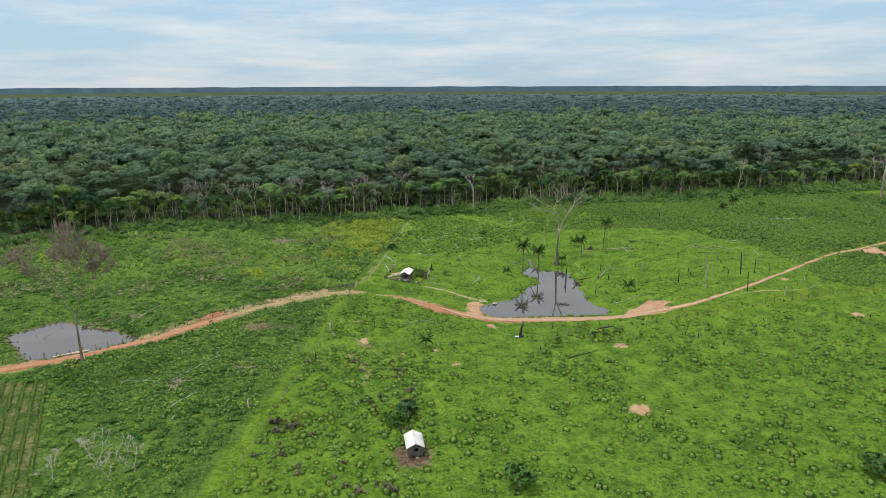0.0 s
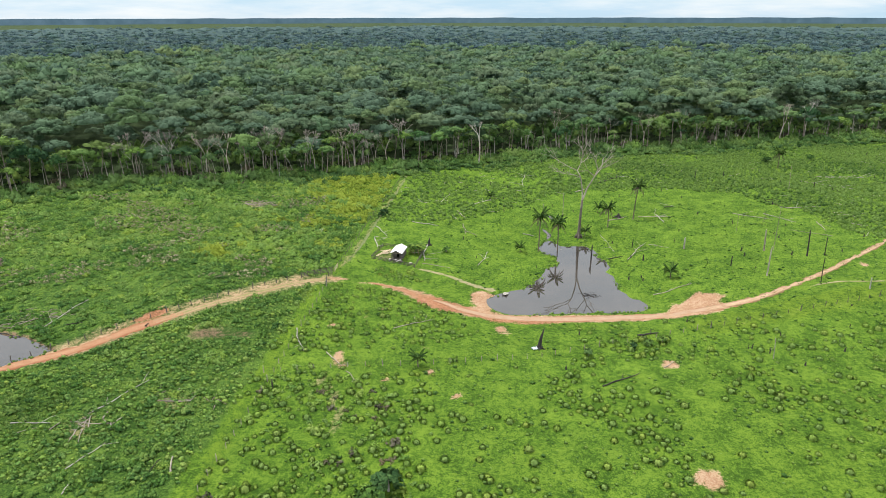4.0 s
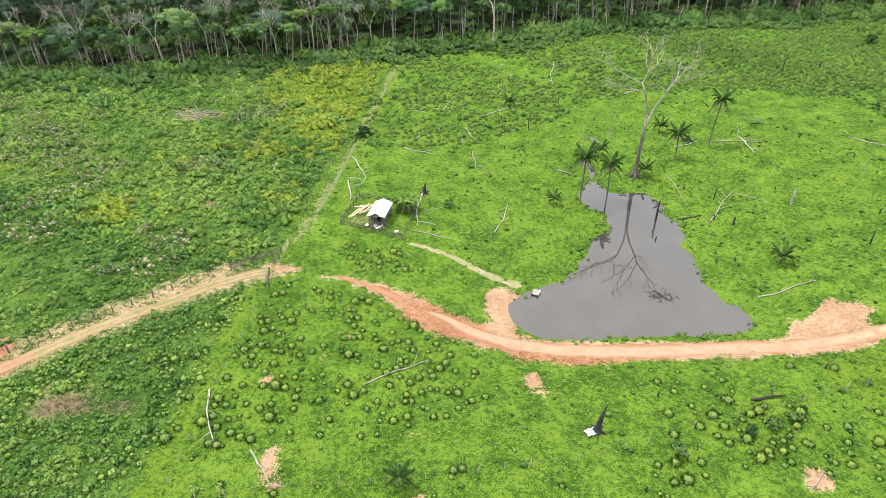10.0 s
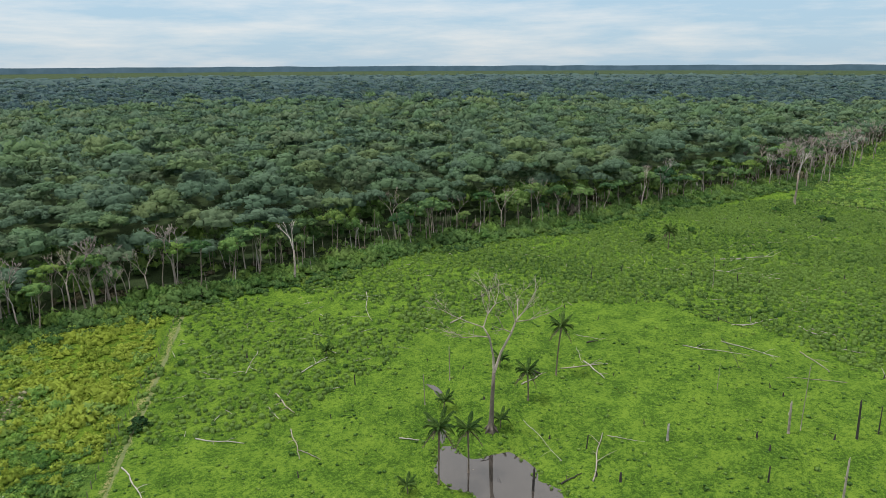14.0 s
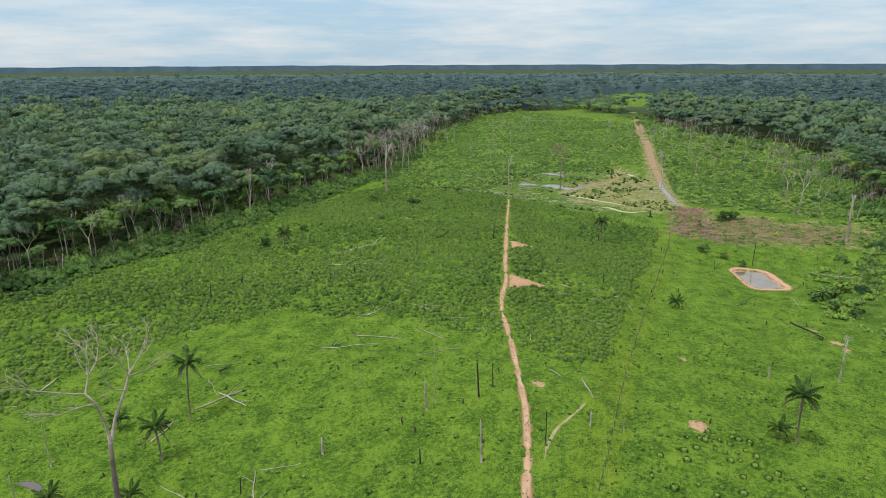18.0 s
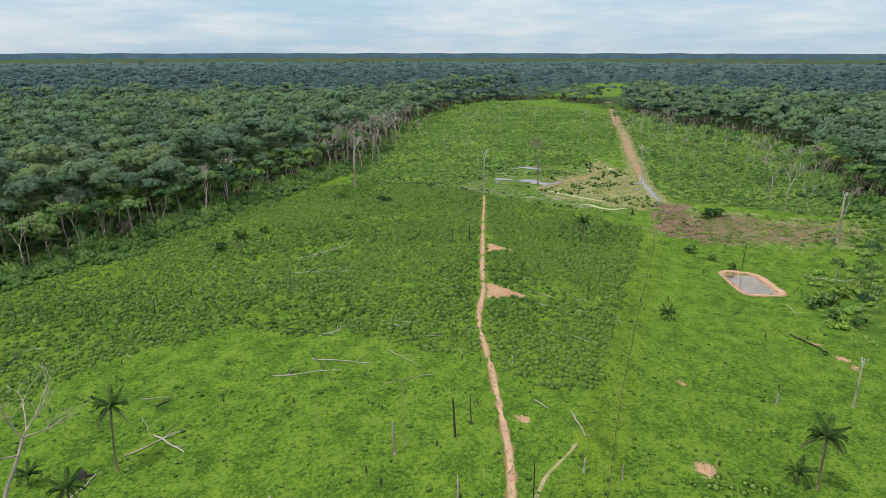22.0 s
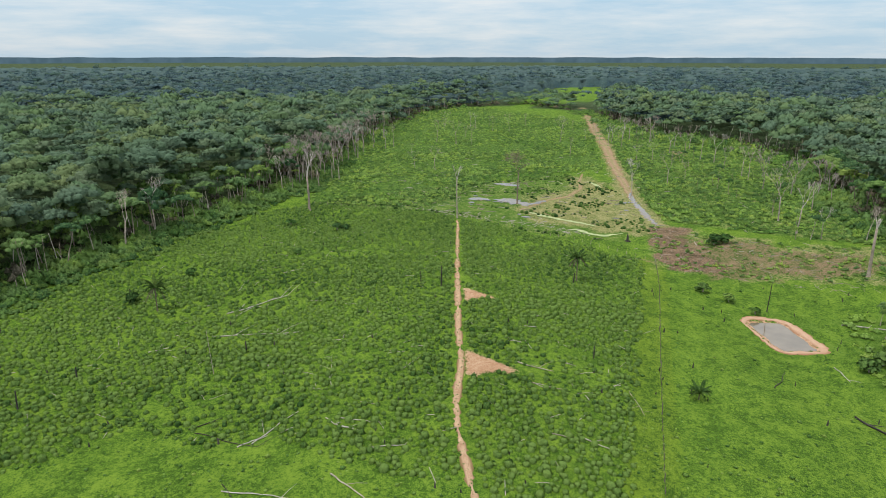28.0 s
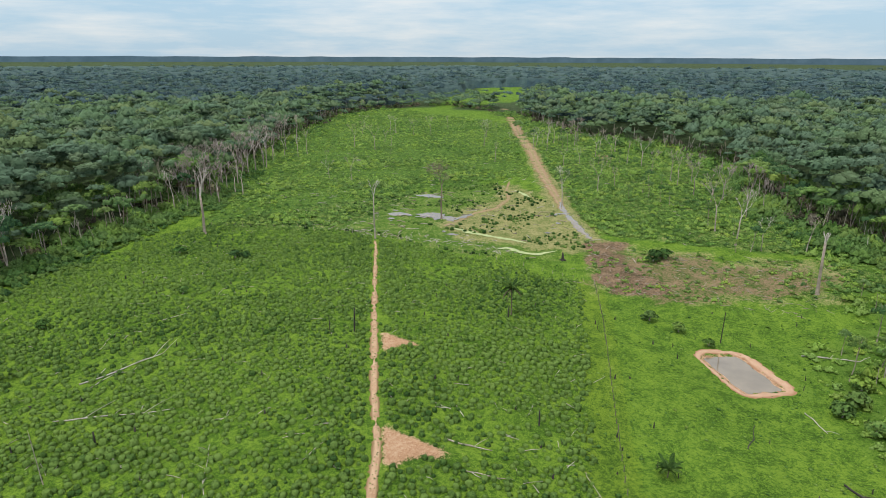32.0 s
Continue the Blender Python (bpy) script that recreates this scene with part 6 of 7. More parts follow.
def fallen_log(x0, y0, x1, y1, thick, look_, n):
    """A felled trunk lying in the grass, thinner at one end, with stubs of branches."""
    g = random.Random(n * 7 + 3)
    mat, word = WOOD[look_]
    r, length = thick * 0.36, math.hypot(x1 - x0, y1 - y0)
    ux, uy = (x1 - x0) / length, (y1 - y0) / length
    path, radii, steps = [], [], 8
    for i in range(steps + 1):
        t = i / steps
        side = math.sin(t * 3.1 + n) * length * 0.03 + math.sin(t * 9 + 2 * n) * length * 0.012 + g.uniform(-0.1, 0.1)
        x, y = x0 + (x1 - x0) * t - uy * side, y0 + (y1 - y0) * t + ux * side
        path.append((x - x0, y - y0, ground_z(x, y) + r * (0.75 + 0.25 * t) + 0.12 * t))
        radii.append(r * (1 - 0.5 * t) * g.uniform(0.88, 1.1))
    root = part("fallen_log", quads_mesh("fallen_log", *tube(path, radii, 8), mat))
    root.location = (x0, y0, 0)
    for k in range(int(min(4, length // 4))):
        i = g.randint(2, steps)
        o = Vector(path[i])
        a = g.choice((-1, 1)) * g.uniform(0.4, 1.1)
        d = Vector((ux * math.cos(a) - uy * math.sin(a), ux * math.sin(a) + uy * math.cos(a), g.uniform(0.05, 0.45)))
        l = g.uniform(0.8, 0.28 * length + 0.9)
        part("branch", quads_mesh("branch", *tube((o, o + d * l * 0.5 + Vector((0, 0, 0.15)), o + d * l), (r * 0.45, r * 0.32, r * 0.14), 5), mat), root)
    size = "thick" if thick > 0.45 else "slender"
    tagged(root, f"{size} {word} felled log lying in the grass", "log", "felled logs in the pasture")


for n, row in enumerate(LOGS_YARD + LOGS_POOL + LOGS_WEST + LOGS_SOUTH + LOGS_RIDGE + LOGS_EAST + LOGS_FIELD + LOGS_TRACK):
    fallen_log(*row, n)
for n, row in enumerate(((36.5, 229.4, 43.2, 229.0, 0.35, "d"), (38.5, 221, 43.5, 223.4, 0.25, "d"), (33.5, 217.5, 38, 214.8, 0.3, "g"), (33.0, 230.5, 36.5, 227.0, 0.25, "g"))):
    fallen_log(*row, n + 200)


def pole(x, y, h, thick, look_, n):
    """A dead standing stem with a broken top."""
    g = random.Random(n * 13 + 1)
    mat, word = WOOD[look_]
    r, z = min(thick, 0.46) / 2, ground_z(x, y)
    lx, ly = g.uniform(-0.06, 0.06) * h, g.uniform(-0.06, 0.06) * h
    path = [(0, 0, -0.3), (lx * 0.2, ly * 0.2, h * 0.15), (lx * 0.5, ly * 0.5, h * 0.5), (lx * 0.9, ly * 0.9, h * 0.92), (lx + r * 0.5, ly, h)]
    root = part("snag", quads_mesh("snag", *tube(path, (r * 1.25, r, r * 0.9, r * 0.75, r * 0.15), 7), mat))
    root.location = (x, y, z)
    if h > 3.5:
        o = Vector(path[2])
        part("branch_stub", quads_mesh("branch_stub", *tube((o, o + Vector((g.uniform(-0.8, 0.8), g.uniform(-0.8, 0.8), 0.5))), (r * 0.5, r * 0.2), 5), mat), root)
    tagged(root, f"{'tall' if h > 5 else 'short'} {word} dead snag standing in the pasture", "dead tree", "snags in the pasture")


for n, row in enumerate(POLES_EAST + POLES_MID):
    pole(*row, n)


def curved_stump(name, x, y, h, r, label, bend):
    """A burnt stump with a flared foot and spreading roots."""
    root = part(name, quads_mesh(name, *tube(((0, 0, -0.3), (0.05, 0, h * 0.2), (bend * 0.3, 0, h * 0.55), (bend, 0.1, h)), (r * 1.8, r, r * 0.7, r * 0.12), 9), M_CHAR))
    root.matrix_world = pose(x, y, ground_z(x, y), 0, 0, 20)
    for k in range(5):
        a = k * 1.26 + 0.4
        part("root", quads_mesh("root", *tube(((0, 0, 0.35), (math.cos(a) * r * 1.8, math.sin(a) * r * 1.8, 0.18), (math.cos(a) * r * 3.6, math.sin(a) * r * 3.6, -0.12)), (r * 0.6, r * 0.4, r * 0.12), 6), M_CHAR), root)
    return tagged(root, label, "stump")


curved_stump("burnt_stump", 20.9, 161.2, 4.6, 0.42, "curved charred black stump standing in the grass", 1.0)
curved_stump("burnt_stump", 295.4, 241.2, 3.4, 0.5, "charred black stump with spread roots beside the marsh", -0.3)
curved_stump("burnt_stump", -4.4, 227.2, 2.6, 0.4, "charred black stump with spread roots behind the yard", 0.4)
curved_stump("burnt_stump", 60.5, 253, 1.6, 0.6, "low burnt stump beside a palm", 0.2)
M_TARP = plain("blue_white_tarp", (0.3, 0.42, 0.55), (0.7, 0.75, 0.8), 3.0, 0.5, 0, 0.01)
v, f = [], []
for i in range(6):
    for j in range(5):
        v.append((i * 0.34, j * 0.3, 0.2 + 0.13 * math.sin(i * 2.1 + j) + 0.1 * math.cos(j * 2.7)))
for i in range(5):
    for j in range(4):
        f.append((i * 5 + j, i * 5 + j + 1, (i + 1) * 5 + j + 1, (i + 1) * 5 + j))
sheet = part("plastic_sheet", np_mesh("plastic_sheet", v, f, M_TARP, smooth=True))
sheet.matrix_world = pose(19.6, 160.0, ground_z(20, 160.6) + 0.02, 0, 0, 25)
tagged(sheet, "crumpled pale blue plastic sheet beside the stump", "sheet")

# ---- palms ----
M_FROND = leafy("palm_fronds", (0.03, 0.065, 0.018), (0.06, 0.115, 0.028), (0.12, 0.185, 0.045), 0.15)
M_PALM = plain("palm_bark", (0.07, 0.055, 0.04), (0.2, 0.16, 0.12), 1.5, 0.9, 0, 0.04)


def frond_mesh(length, lift, droop, pairs, mat):
    """An arched frond: a midrib with a row of leaflets on either side."""
    def at(t):
        return Vector((length * t * (1 - 0.18 * t), 0, length * (lift * t - droop * t * t)))
    v, f = tube([at(t) for t in (0, 0.33, 0.66, 1)], (0.06, 0.045, 0.03, 0.01), 4)
    chunks = [(v, f, np.zeros(len(v)))]
    lv, lf = [], []
    for i in range(pairs):
        t = 0.12 + 0.86 * i / (pairs - 1)
        o, l = at(t), length * 0.26 * (1 - abs(t - 0.45) * 1.1)
        for s in (-1, 1):
            k = len(lv)
            tip = o + Vector((l * 0.45, s * l, -l * 0.32))
            w = Vector((0.05 * length / 2, 0, 0))
            lv += [o - w, o + w, (o + tip) / 2 + w * 1.3 + Vector((0, 0, 0.06)), tip]
            lf.append((k, k + 1, k + 2, k + 3))
    chunks.append((np.array([tuple(p) for p in lv]), np.array(lf, np.int32), np.zeros(len(lv))))
    v, f, _ = joined(chunks)
    return quads_mesh("frond", v, f, mat, False)


FRONDS = [frond_mesh(1.0, 1.5, 0.7, 16, M_FROND), frond_mesh(1.0, 1.0, 0.85, 16, M_FROND), frond_mesh(1.0, 0.45, 0.8, 14, M_FROND), frond_mesh(1.0, -0.5, 0.55, 10, M_PALM)]
for n, (x, y, h) in enumerate(PALMS):
    g = random.Random(n + 50)
    small = h < 5
    stem = h * (0.45 if small else 0.97)
    r = 0.1 if small else 0.15
    lx, ly = g.uniform(-0.05, 0.07) * h, g.uniform(-0.05, 0.05) * h
    path = [(lx * t * t, ly * t * t, -0.3 + (stem + 0.3) * t) for t in (0, 0.2, 0.4, 0.6, 0.8, 1)]
    root = part("palm", quads_mesh("trunk", *tube(path, (r * 1.5, r * 1.1, r, r, r * 1.1, r * 1.4), 8), M_PALM))
    root.location = (x, y, ground_z(x, y))
    size = g.uniform(2.0, 2.6) if small else g.uniform(2.8, 3.4)
    for k in range(15 if small else 20):
        kind = 0 if k < 5 else 1 if k < 11 else 2 if k < 17 else 3
        fr = part("frond", FRONDS[kind], root)
        fr.matrix_basis = pose(lx, ly, stem, 0, g.uniform(-8, 8), k * 137.5 + g.uniform(-10, 10)) @ Matrix.Diagonal((size, size * 0.8, size, 1))
    tagged(root, "small stemless feather palm in the grass" if small else "tall feather palm with drooping dark fronds", "palm", "palms in the pasture")

# ---- buildings ----
M_PLANK = plain("dark_planks", (0.05, 0.043, 0.037), (0.17, 0.15, 0.13), 1.2, 0.9, 0, 0.02)
M_SAWN = plain("sawn_timber", (0.42, 0.32, 0.2), (0.66, 0.55, 0.4), 1.5, 0.85, 0, 0.01)
M_ROOF = plain("pale_roof_sheets", (0.42, 0.42, 0.42), (0.7, 0.7, 0.69), 0.8, 0.55, 0.0, 0.004)
M_WHITE = plain("white_roof_sheets", (0.72, 0.71, 0.7), (0.86, 0.86, 0.85), 0.8, 0.6, 0.0, 0.004)
M_SACK = plain("pale_sacking", (0.35, 0.32, 0.3), (0.7, 0.67, 0.63), 3.0, 0.9, 0, 0.03)


def box_bm(bm, x0, x1, y0, y1, z0, z1):
    vs = [bm.verts.new(p) for p in ((x0, y0, z0), (x1, y0, z0), (x1, y1, z0), (x0, y1, z0), (x0, y0, z1), (x1, y0, z1), (x1, y1, z1), (x0, y1, z1))]
    for q in ((0, 3, 2, 1), (4, 5, 6, 7), (0, 1, 5, 4), (1, 2, 6, 5), (2, 3, 7, 6), (3, 0, 4, 7)):
        bm.faces.new([vs[i] for i in q])


def solid(name, boxes, mat, bevel=0.01):
    bm = bmesh.new()
    for b in boxes:
        box_bm(bm, *b)
    if bevel:
        bmesh.ops.bevel(bm, geom=bm.edges[:], offset=bevel, segments=1, affect="EDGES")
    me = bpy.data.meshes.new(name)
    bm.to_mesh(me)
    bm.free()
    me.materials.append(mat)
    return me


def roof_sheet(name, run, fall, length, mat, waves):
    """A corrugated sheet that falls along x, with its ridge at the origin; thickness below."""
    v, f = [], []
    n = waves * 4
    for layer in (0, 1):
        for i in range(n + 1):
            y, z = length * i / n, 0.03 * math.sin(i / 4 * 2 * math.pi) - 0.02 * layer
            v += [(0, y, z), (run * 0.5, y, z - fall * 0.5 - 0.01), (run, y, z - fall)]
    k = 3 * (n + 1)
    for layer in (0, 1):
        for i in range(n):
            a = layer * k + 3 * i
            for c in (0, 1):
                q = (a + c, a + c + 1, a + c + 4, a + c + 3)
                f.append(q if layer == 0 else q[::-1])
    for i in range(n):
        f.append((3 * i + 2, k + 3 * i + 2, k + 3 * i + 5, 3 * i + 5))
    return np_mesh(name, v, f, mat)


def gable_wall(name, width, z0, eave, ridge, thick, board, mat, hole=None):
    """A board wall across x, standing on y = 0; hole: x0, x1, z0, z1 left open."""
    boxes, n = [], max(2, round(width / board))
    for i in range(n):
        x0, x1 = -width / 2 + width * i / n + 0.006, -width / 2 + width * (i + 1) / n - 0.006
        top = eave + (ridge - eave) * (1 - abs((x0 + x1) / 2) / (width / 2))
        off = 0.012 * (i % 2)
        if hole and x1 > hole[0] and x0 < hole[1]:
            boxes += [(x0, x1, off, thick + off, z0, hole[2]), (x0, x1, off, thick + off, hole[3], top)]
        else:
            boxes.append((x0, x1, off, thick + off, z0 - 0.05 * (i % 3), top))
    return solid(name, boxes, mat, 0)


def hut(x, y, turn, width, length, eave, ridge, floor, roof_mat, label, porch=0.0, over=0.35, waves=14):
    root = tagged(new("hut"), label, "hut")
    root.matrix_world = pose(x, y, ground_z(x, y), 0, 0, turn)
    front = porch
    part("front_wall", gable_wall("front_wall", width, floor, eave, ridge, 0.04, 0.2, M_PLANK, (-0.1, 0.4, floor + (0.9 if not porch else 0.02), floor + (1.5 if not porch else 1.85))), root).location = (0, front, 0)
    part("back_wall", gable_wall("back_wall", width, floor, eave, ridge, 0.04, 0.2, M_PLANK), root).location = (0, length - 0.04, 0)
    for s in (-1, 1):
        me = gable_wall("side_wall", length - front - 0.12, floor, eave, eave, 0.04, 0.2, M_PLANK)
        part("side_wall", me, root).matrix_basis = pose(s * (width / 2 - 0.03), front + (length - front) / 2, 0, 0, 0, 90)
        fall = ridge - eave
        sheet = roof_sheet("roof_sheet", width / 2 + over, fall * (1 + over / (width / 2)), length + 2 * over, roof_mat, waves)
        o = part("roof_sheet", sheet, root, "corrugated metal roof sheet")
        o.matrix_basis = Matrix.Translation((0, -over, ridge + 0.07)) @ Matrix.Diagonal((s, 1, 1, 1))
        for k in range(3):
            part("post", solid("post", [(-0.06, 0.06, -0.06, 0.06, -0.3, eave)], M_PLANK), root).location = (s * (width / 2 - 0.1), 0.1 + (length - 0.2) * k / 2, 0)
    part("ridge_cap", quads_mesh("ridge_cap", *tube(((0, -over - 0.02, ridge + 0.08), (0, length + over + 0.02, ridge + 0.08)), (0.09, 0.09), 8), roof_mat), root)
    part("floor_boards", solid("floor_boards", [(-width / 2 + 0.02, width / 2 - 0.02, 0.05 + i * 0.25, 0.28 + i * 0.25, floor - 0.1, floor - 0.02) for i in range(int((length - 0.1) / 0.25))], M_PLANK, 0), root)
    if not porch:
        part("step", solid("step", [(0.0, 0.5, -0.5, -0.1, 0.02, 0.3)], M_SAWN), root)
        part("shutter", solid("shutter", [(0.42, 0.86, -0.05, -0.01, floor + 0.9, floor + 1.5)], M_PLANK), root)
    else:
        part("tie_beam", solid("tie_beam", [(-width / 2, width / 2, 0.02, 0.12, eave - 0.12, eave)], M_SAWN), root)
        for s in (-1, 1):
            part("rail", solid("rail", [(s * width / 2 - 0.04, s * width / 2 + 0.04, 0.1, porch, floor + 0.7, floor + 0.8)], M_PLANK), root)
    return root


hut(-5.05, 101.9, 9, 2.7, 4.3, 2.3, 3.0, 0.45, M_ROOF, "small plank hut on stilts with a corrugated roof")
hut(-13.35, 212.2, -11, 3.1, 5.6, 2.35, 3.05, 0.35, M_WHITE, "plank house with a white roof and open porch", 1.4, 0.3, 16)

# yard of the house: board fence, planks, banana plants, clutter
YARD = [(-20.3, 211.8), (-7.9, 207.9), (-5.8, 220.3), (-18.1, 224.1)]


def board_fence(name, a, b, label, rails=(0.35, 0.7, 1.05), gap=2.0, mat=M_PLANK, high=1.2):
    """Posts with horizontal boards between two places."""
    root = tagged(new(name), label, "fence")
    length, turn = math.hypot(b[0] - a[0], b[1] - a[1]), math.degrees(math.atan2(b[1] - a[1], b[0] - a[0]))
    root.matrix_world = pose(a[0], a[1], ground_z(*a), 0, 0, turn)
    n = max(1, round(length / gap))
    rise = ground_z(*b) - ground_z(*a)
    post = solid("post", [(-0.07, 0.07, -0.07, 0.07, -0.5, high)], mat, 0.015)
    seg = length / n
    rail = solid("rail", [(-0.04, seg + 0.04, -0.1, -0.072, -0.075, 0.075)], mat, 0.008)
    for i in range(n + 1):
        p = a[0] + (b[0] - a[0]) * i / n, a[1] + (b[1] - a[1]) * i / n
        z = ground_z(*p) - ground_z(*a)
        part("post", post, root).location = (seg * i, 0, z)
        if i < n:
            q = a[0] + (b[0] - a[0]) * (i + 1) / n, a[1] + (b[1] - a[1]) * (i + 1) / n
            dz = ground_z(*q) - ground_z(*p)
            for k in rails:
                part("rail", rail, root).matrix_basis = pose(seg * i, 0, z + k * high / 1.2, 0, -math.degrees(math.atan2(dz, seg)), 0)
    return root


for a, b in zip(YARD, YARD[1:] + YARD[:1]):
    board_fence("yard_fence", a, b, "dark board fence round the house yard")
board_fence("cattle_fence", (-36.5, 193.6), (-29.5, 200.4), "dark board cattle fence beside the road gate", (0.3, 0.6, 0.9, 1.2), 1.8, M_PLANK, 1.4)
board_fence("cattle_fence", (-29.1, 200.4), (-28.8, 203.6), "pale board gate leaf standing open", (0.3, 0.6, 0.9, 1.2), 2.6, M_SAWN, 1.3)
board_fence("cattle_fence", (-29.4, 189.5), (-29.9, 193.6), "short dark board fence at the road fork", (0.3, 0.6, 0.9, 1.2), 1.4, M_PLANK, 1.3)
board_fence("cattle_fence", (-30.0, 196.6), (-29.4, 198.4), "short dark board fence at the road fork", (0.3, 0.6, 0.9, 1.2), 1.8, M_PLANK, 1.3)

g = random.Random(4)
for n, (x, y, turn, l) in enumerate(((-19.3, 214.6, 62, 4.2), (-18.8, 214.6, 58, 4.6), (-18.3, 215.2, 66, 4.4), (-17.6, 216.6, 64, 3.8), (-17.2, 216.4, 70, 4.2), (-16.8, 216.6, 60, 4.0), (-16.5, 217.0, 52, 3.2), (-18.6, 219.2, 5, 3.0), (-17.6, 219.7, 10, 2.8))):
    p = part("plank", solid("plank", [(0, l, -0.13, 0.13, 0, 0.06)], M_SAWN, 0.008))
    p.matrix_world = pose(x, y, ground_z(x, y) + 0.1 + 0.06 * (n % 3), 0, g.uniform(-2, 2), turn)
    tagged(p, "pale freshly sawn plank lying in the yard", "plank", "planks in the yard")
for n, (x, y) in enumerate(((-14.5, 212.3), (-13.6, 212.0), (-12.8, 211.8), (-14.1, 211.6), (-13.1, 211.3), (-12.2, 212.2), (-11.7, 211.4), (-15.2, 212.0), (-9.3, 210.6), (-8.7, 210.0))):
    bm = bmesh.new()
    bmesh.ops.create_icosphere(bm, subdivisions=2, radius=0.42)
    for v in bm.verts:
        v.co = Vector((v.co.x * 1.1, v.co.y, v.co.z * 0.5)) * (0.85 + 0.7 * noise.noise(v.co * 3 + Vector((n * 5, 0, 0))))
    me = bpy.data.meshes.new("sack")
    bm.to_mesh(me)
    bm.free()
    me.materials.append(M_SACK if n % 3 else M_PLANK)
    tagged(part("sack", me), "slumped pale sack in front of the house", "sack", "sacks before the house").matrix_world = pose(x, y, ground_z(x, y) + 0.22 + 0.1 * (n % 2), 0, 0, n * 50)

M_BANANA = leafy("banana_leaves", (0.05, 0.1, 0.02), (0.1, 0.18, 0.035), (0.2, 0.28, 0.06), 0.3)
lv, lf = [], []
for i in range(7):
    t = i / 6
    w = 0.32 * math.sin(math.pi * (0.08 + 0.9 * t)) + 0.02
    lv += [(2.3 * t * (1 - 0.2 * t), -w, 1.5 * t - 1.35 * t * t - 0.05), (2.3 * t * (1 - 0.2 * t), 0, 1.5 * t - 1.35 * t * t + 0.03), (2.3 * t * (1 - 0.2 * t), w, 1.5 * t - 1.35 * t * t - 0.05)]
for i in range(6):
    lf += [(3 * i, 3 * i + 1, 3 * i + 4, 3 * i + 3), (3 * i + 1, 3 * i + 2, 3 * i + 5, 3 * i + 4)]
BLADE = np_mesh("leaf", lv, lf, M_BANANA, smooth=True)
STEM = quads_mesh("stem", *tube(((0, 0, -0.2), (0.05, 0, 1.0), (0, 0.04, 2.1)), (0.15, 0.12, 0.07), 8), plain("banana_stem", (0.16, 0.14, 0.06), (0.32, 0.27, 0.12), 2.0))
BANANA = part("banana_plant", STEM)
for k in range(8):
    part("leaf", BLADE, BANANA).matrix_basis = pose(0, 0, 2.0, 0, -10 + 12 * (k % 3), k * 137.5)
tagged(BANANA, "banana plant with long arching torn leaves", "banana plant", "banana plants behind the house")
for n, (x, y) in enumerate(((-10.1, 218.6), (-9.2, 219.3), (-8.4, 218.9), (-7.2, 218.4), (-7.6, 219.9), (-6.5, 220.2), (-9.8, 220.1), (-8.5, 220.6), (-70, 213, ), (-66, 207), (-62, 236), (-54, 247), (-50, 249))):
    s = 0.95 + 0.12 * (n % 3)
    m = pose(x, y, ground_z(x, y), 0, 0, n * 71) @ Matrix.Diagonal((s, s, s, 1))
    (BANANA if n == 0 else copy_thing(BANANA, m)).matrix_world = m

# drowned brush and a leaning stake in the pond
rg = random.Random(8)
runs = []
for k in range(46):
    a, r = rg.uniform(0, 6.28), rg.uniform(0.2, 2.6)
    o = Vector((38.4 + r * math.cos(a), 192.8 + r * 0.8 * math.sin(a), PONDS[0][1] - PONDS[0][2] + 0.01))
    b = rg.uniform(0, 6.28)
    runs.append(((o, o + Vector((math.cos(b) * 0.6, math.sin(b) * 0.6, 0.08)), o + Vector((math.cos(b + 0.4) * 1.3, math.sin(b + 0.4) * 1.3, -0.02))), (0.035, 0.03, 0.015)))
brush = part("drowned_brush", quads_mesh("drowned_brush", *tubes(runs, 4), M_CHAR))
tagged(brush, "tangle of dark drowned twigs at the pond's surface", "brush")
fallen_log(33.6, 195.4, 34.4, 197.2, 0.2, "d", 310)
for n, row in enumerate(((-113, 160.5, -104, 163.5, 0.3, "d"), (-110, 158, -102.5, 158.5, 0.25, "d"), (-112, 164, -106, 166.5, 0.3, "d"), (-97, 165.6, -91.5, 164.2, 0.35, "d"), (-116, 155, -111, 158, 0.35, "d"), (-101, 160, -98.6, 163, 0.25, "d"))):
    fallen_log(*row, n + 320)

# landing at the pond
landing = tagged(new("landing_stage"), "small grey plank landing stage at the pond", "landing stage")
landing.matrix_world = pose(15.6, 193.0, PONDS[0][1] - 0.1, 0, 0, -25)
for k in range(5):
    part("board", solid("board", [(k * 0.26, k * 0.26 + 0.23, 0, 1.6, 0, 0.05)], M_DEAD), landing)
for k in (0, 1):
    part("post", solid("post", [(k * 1.1, k * 1.1 + 0.12, -0.1, 0.02, -1.0, 0.4)], M_PLANK), landing)


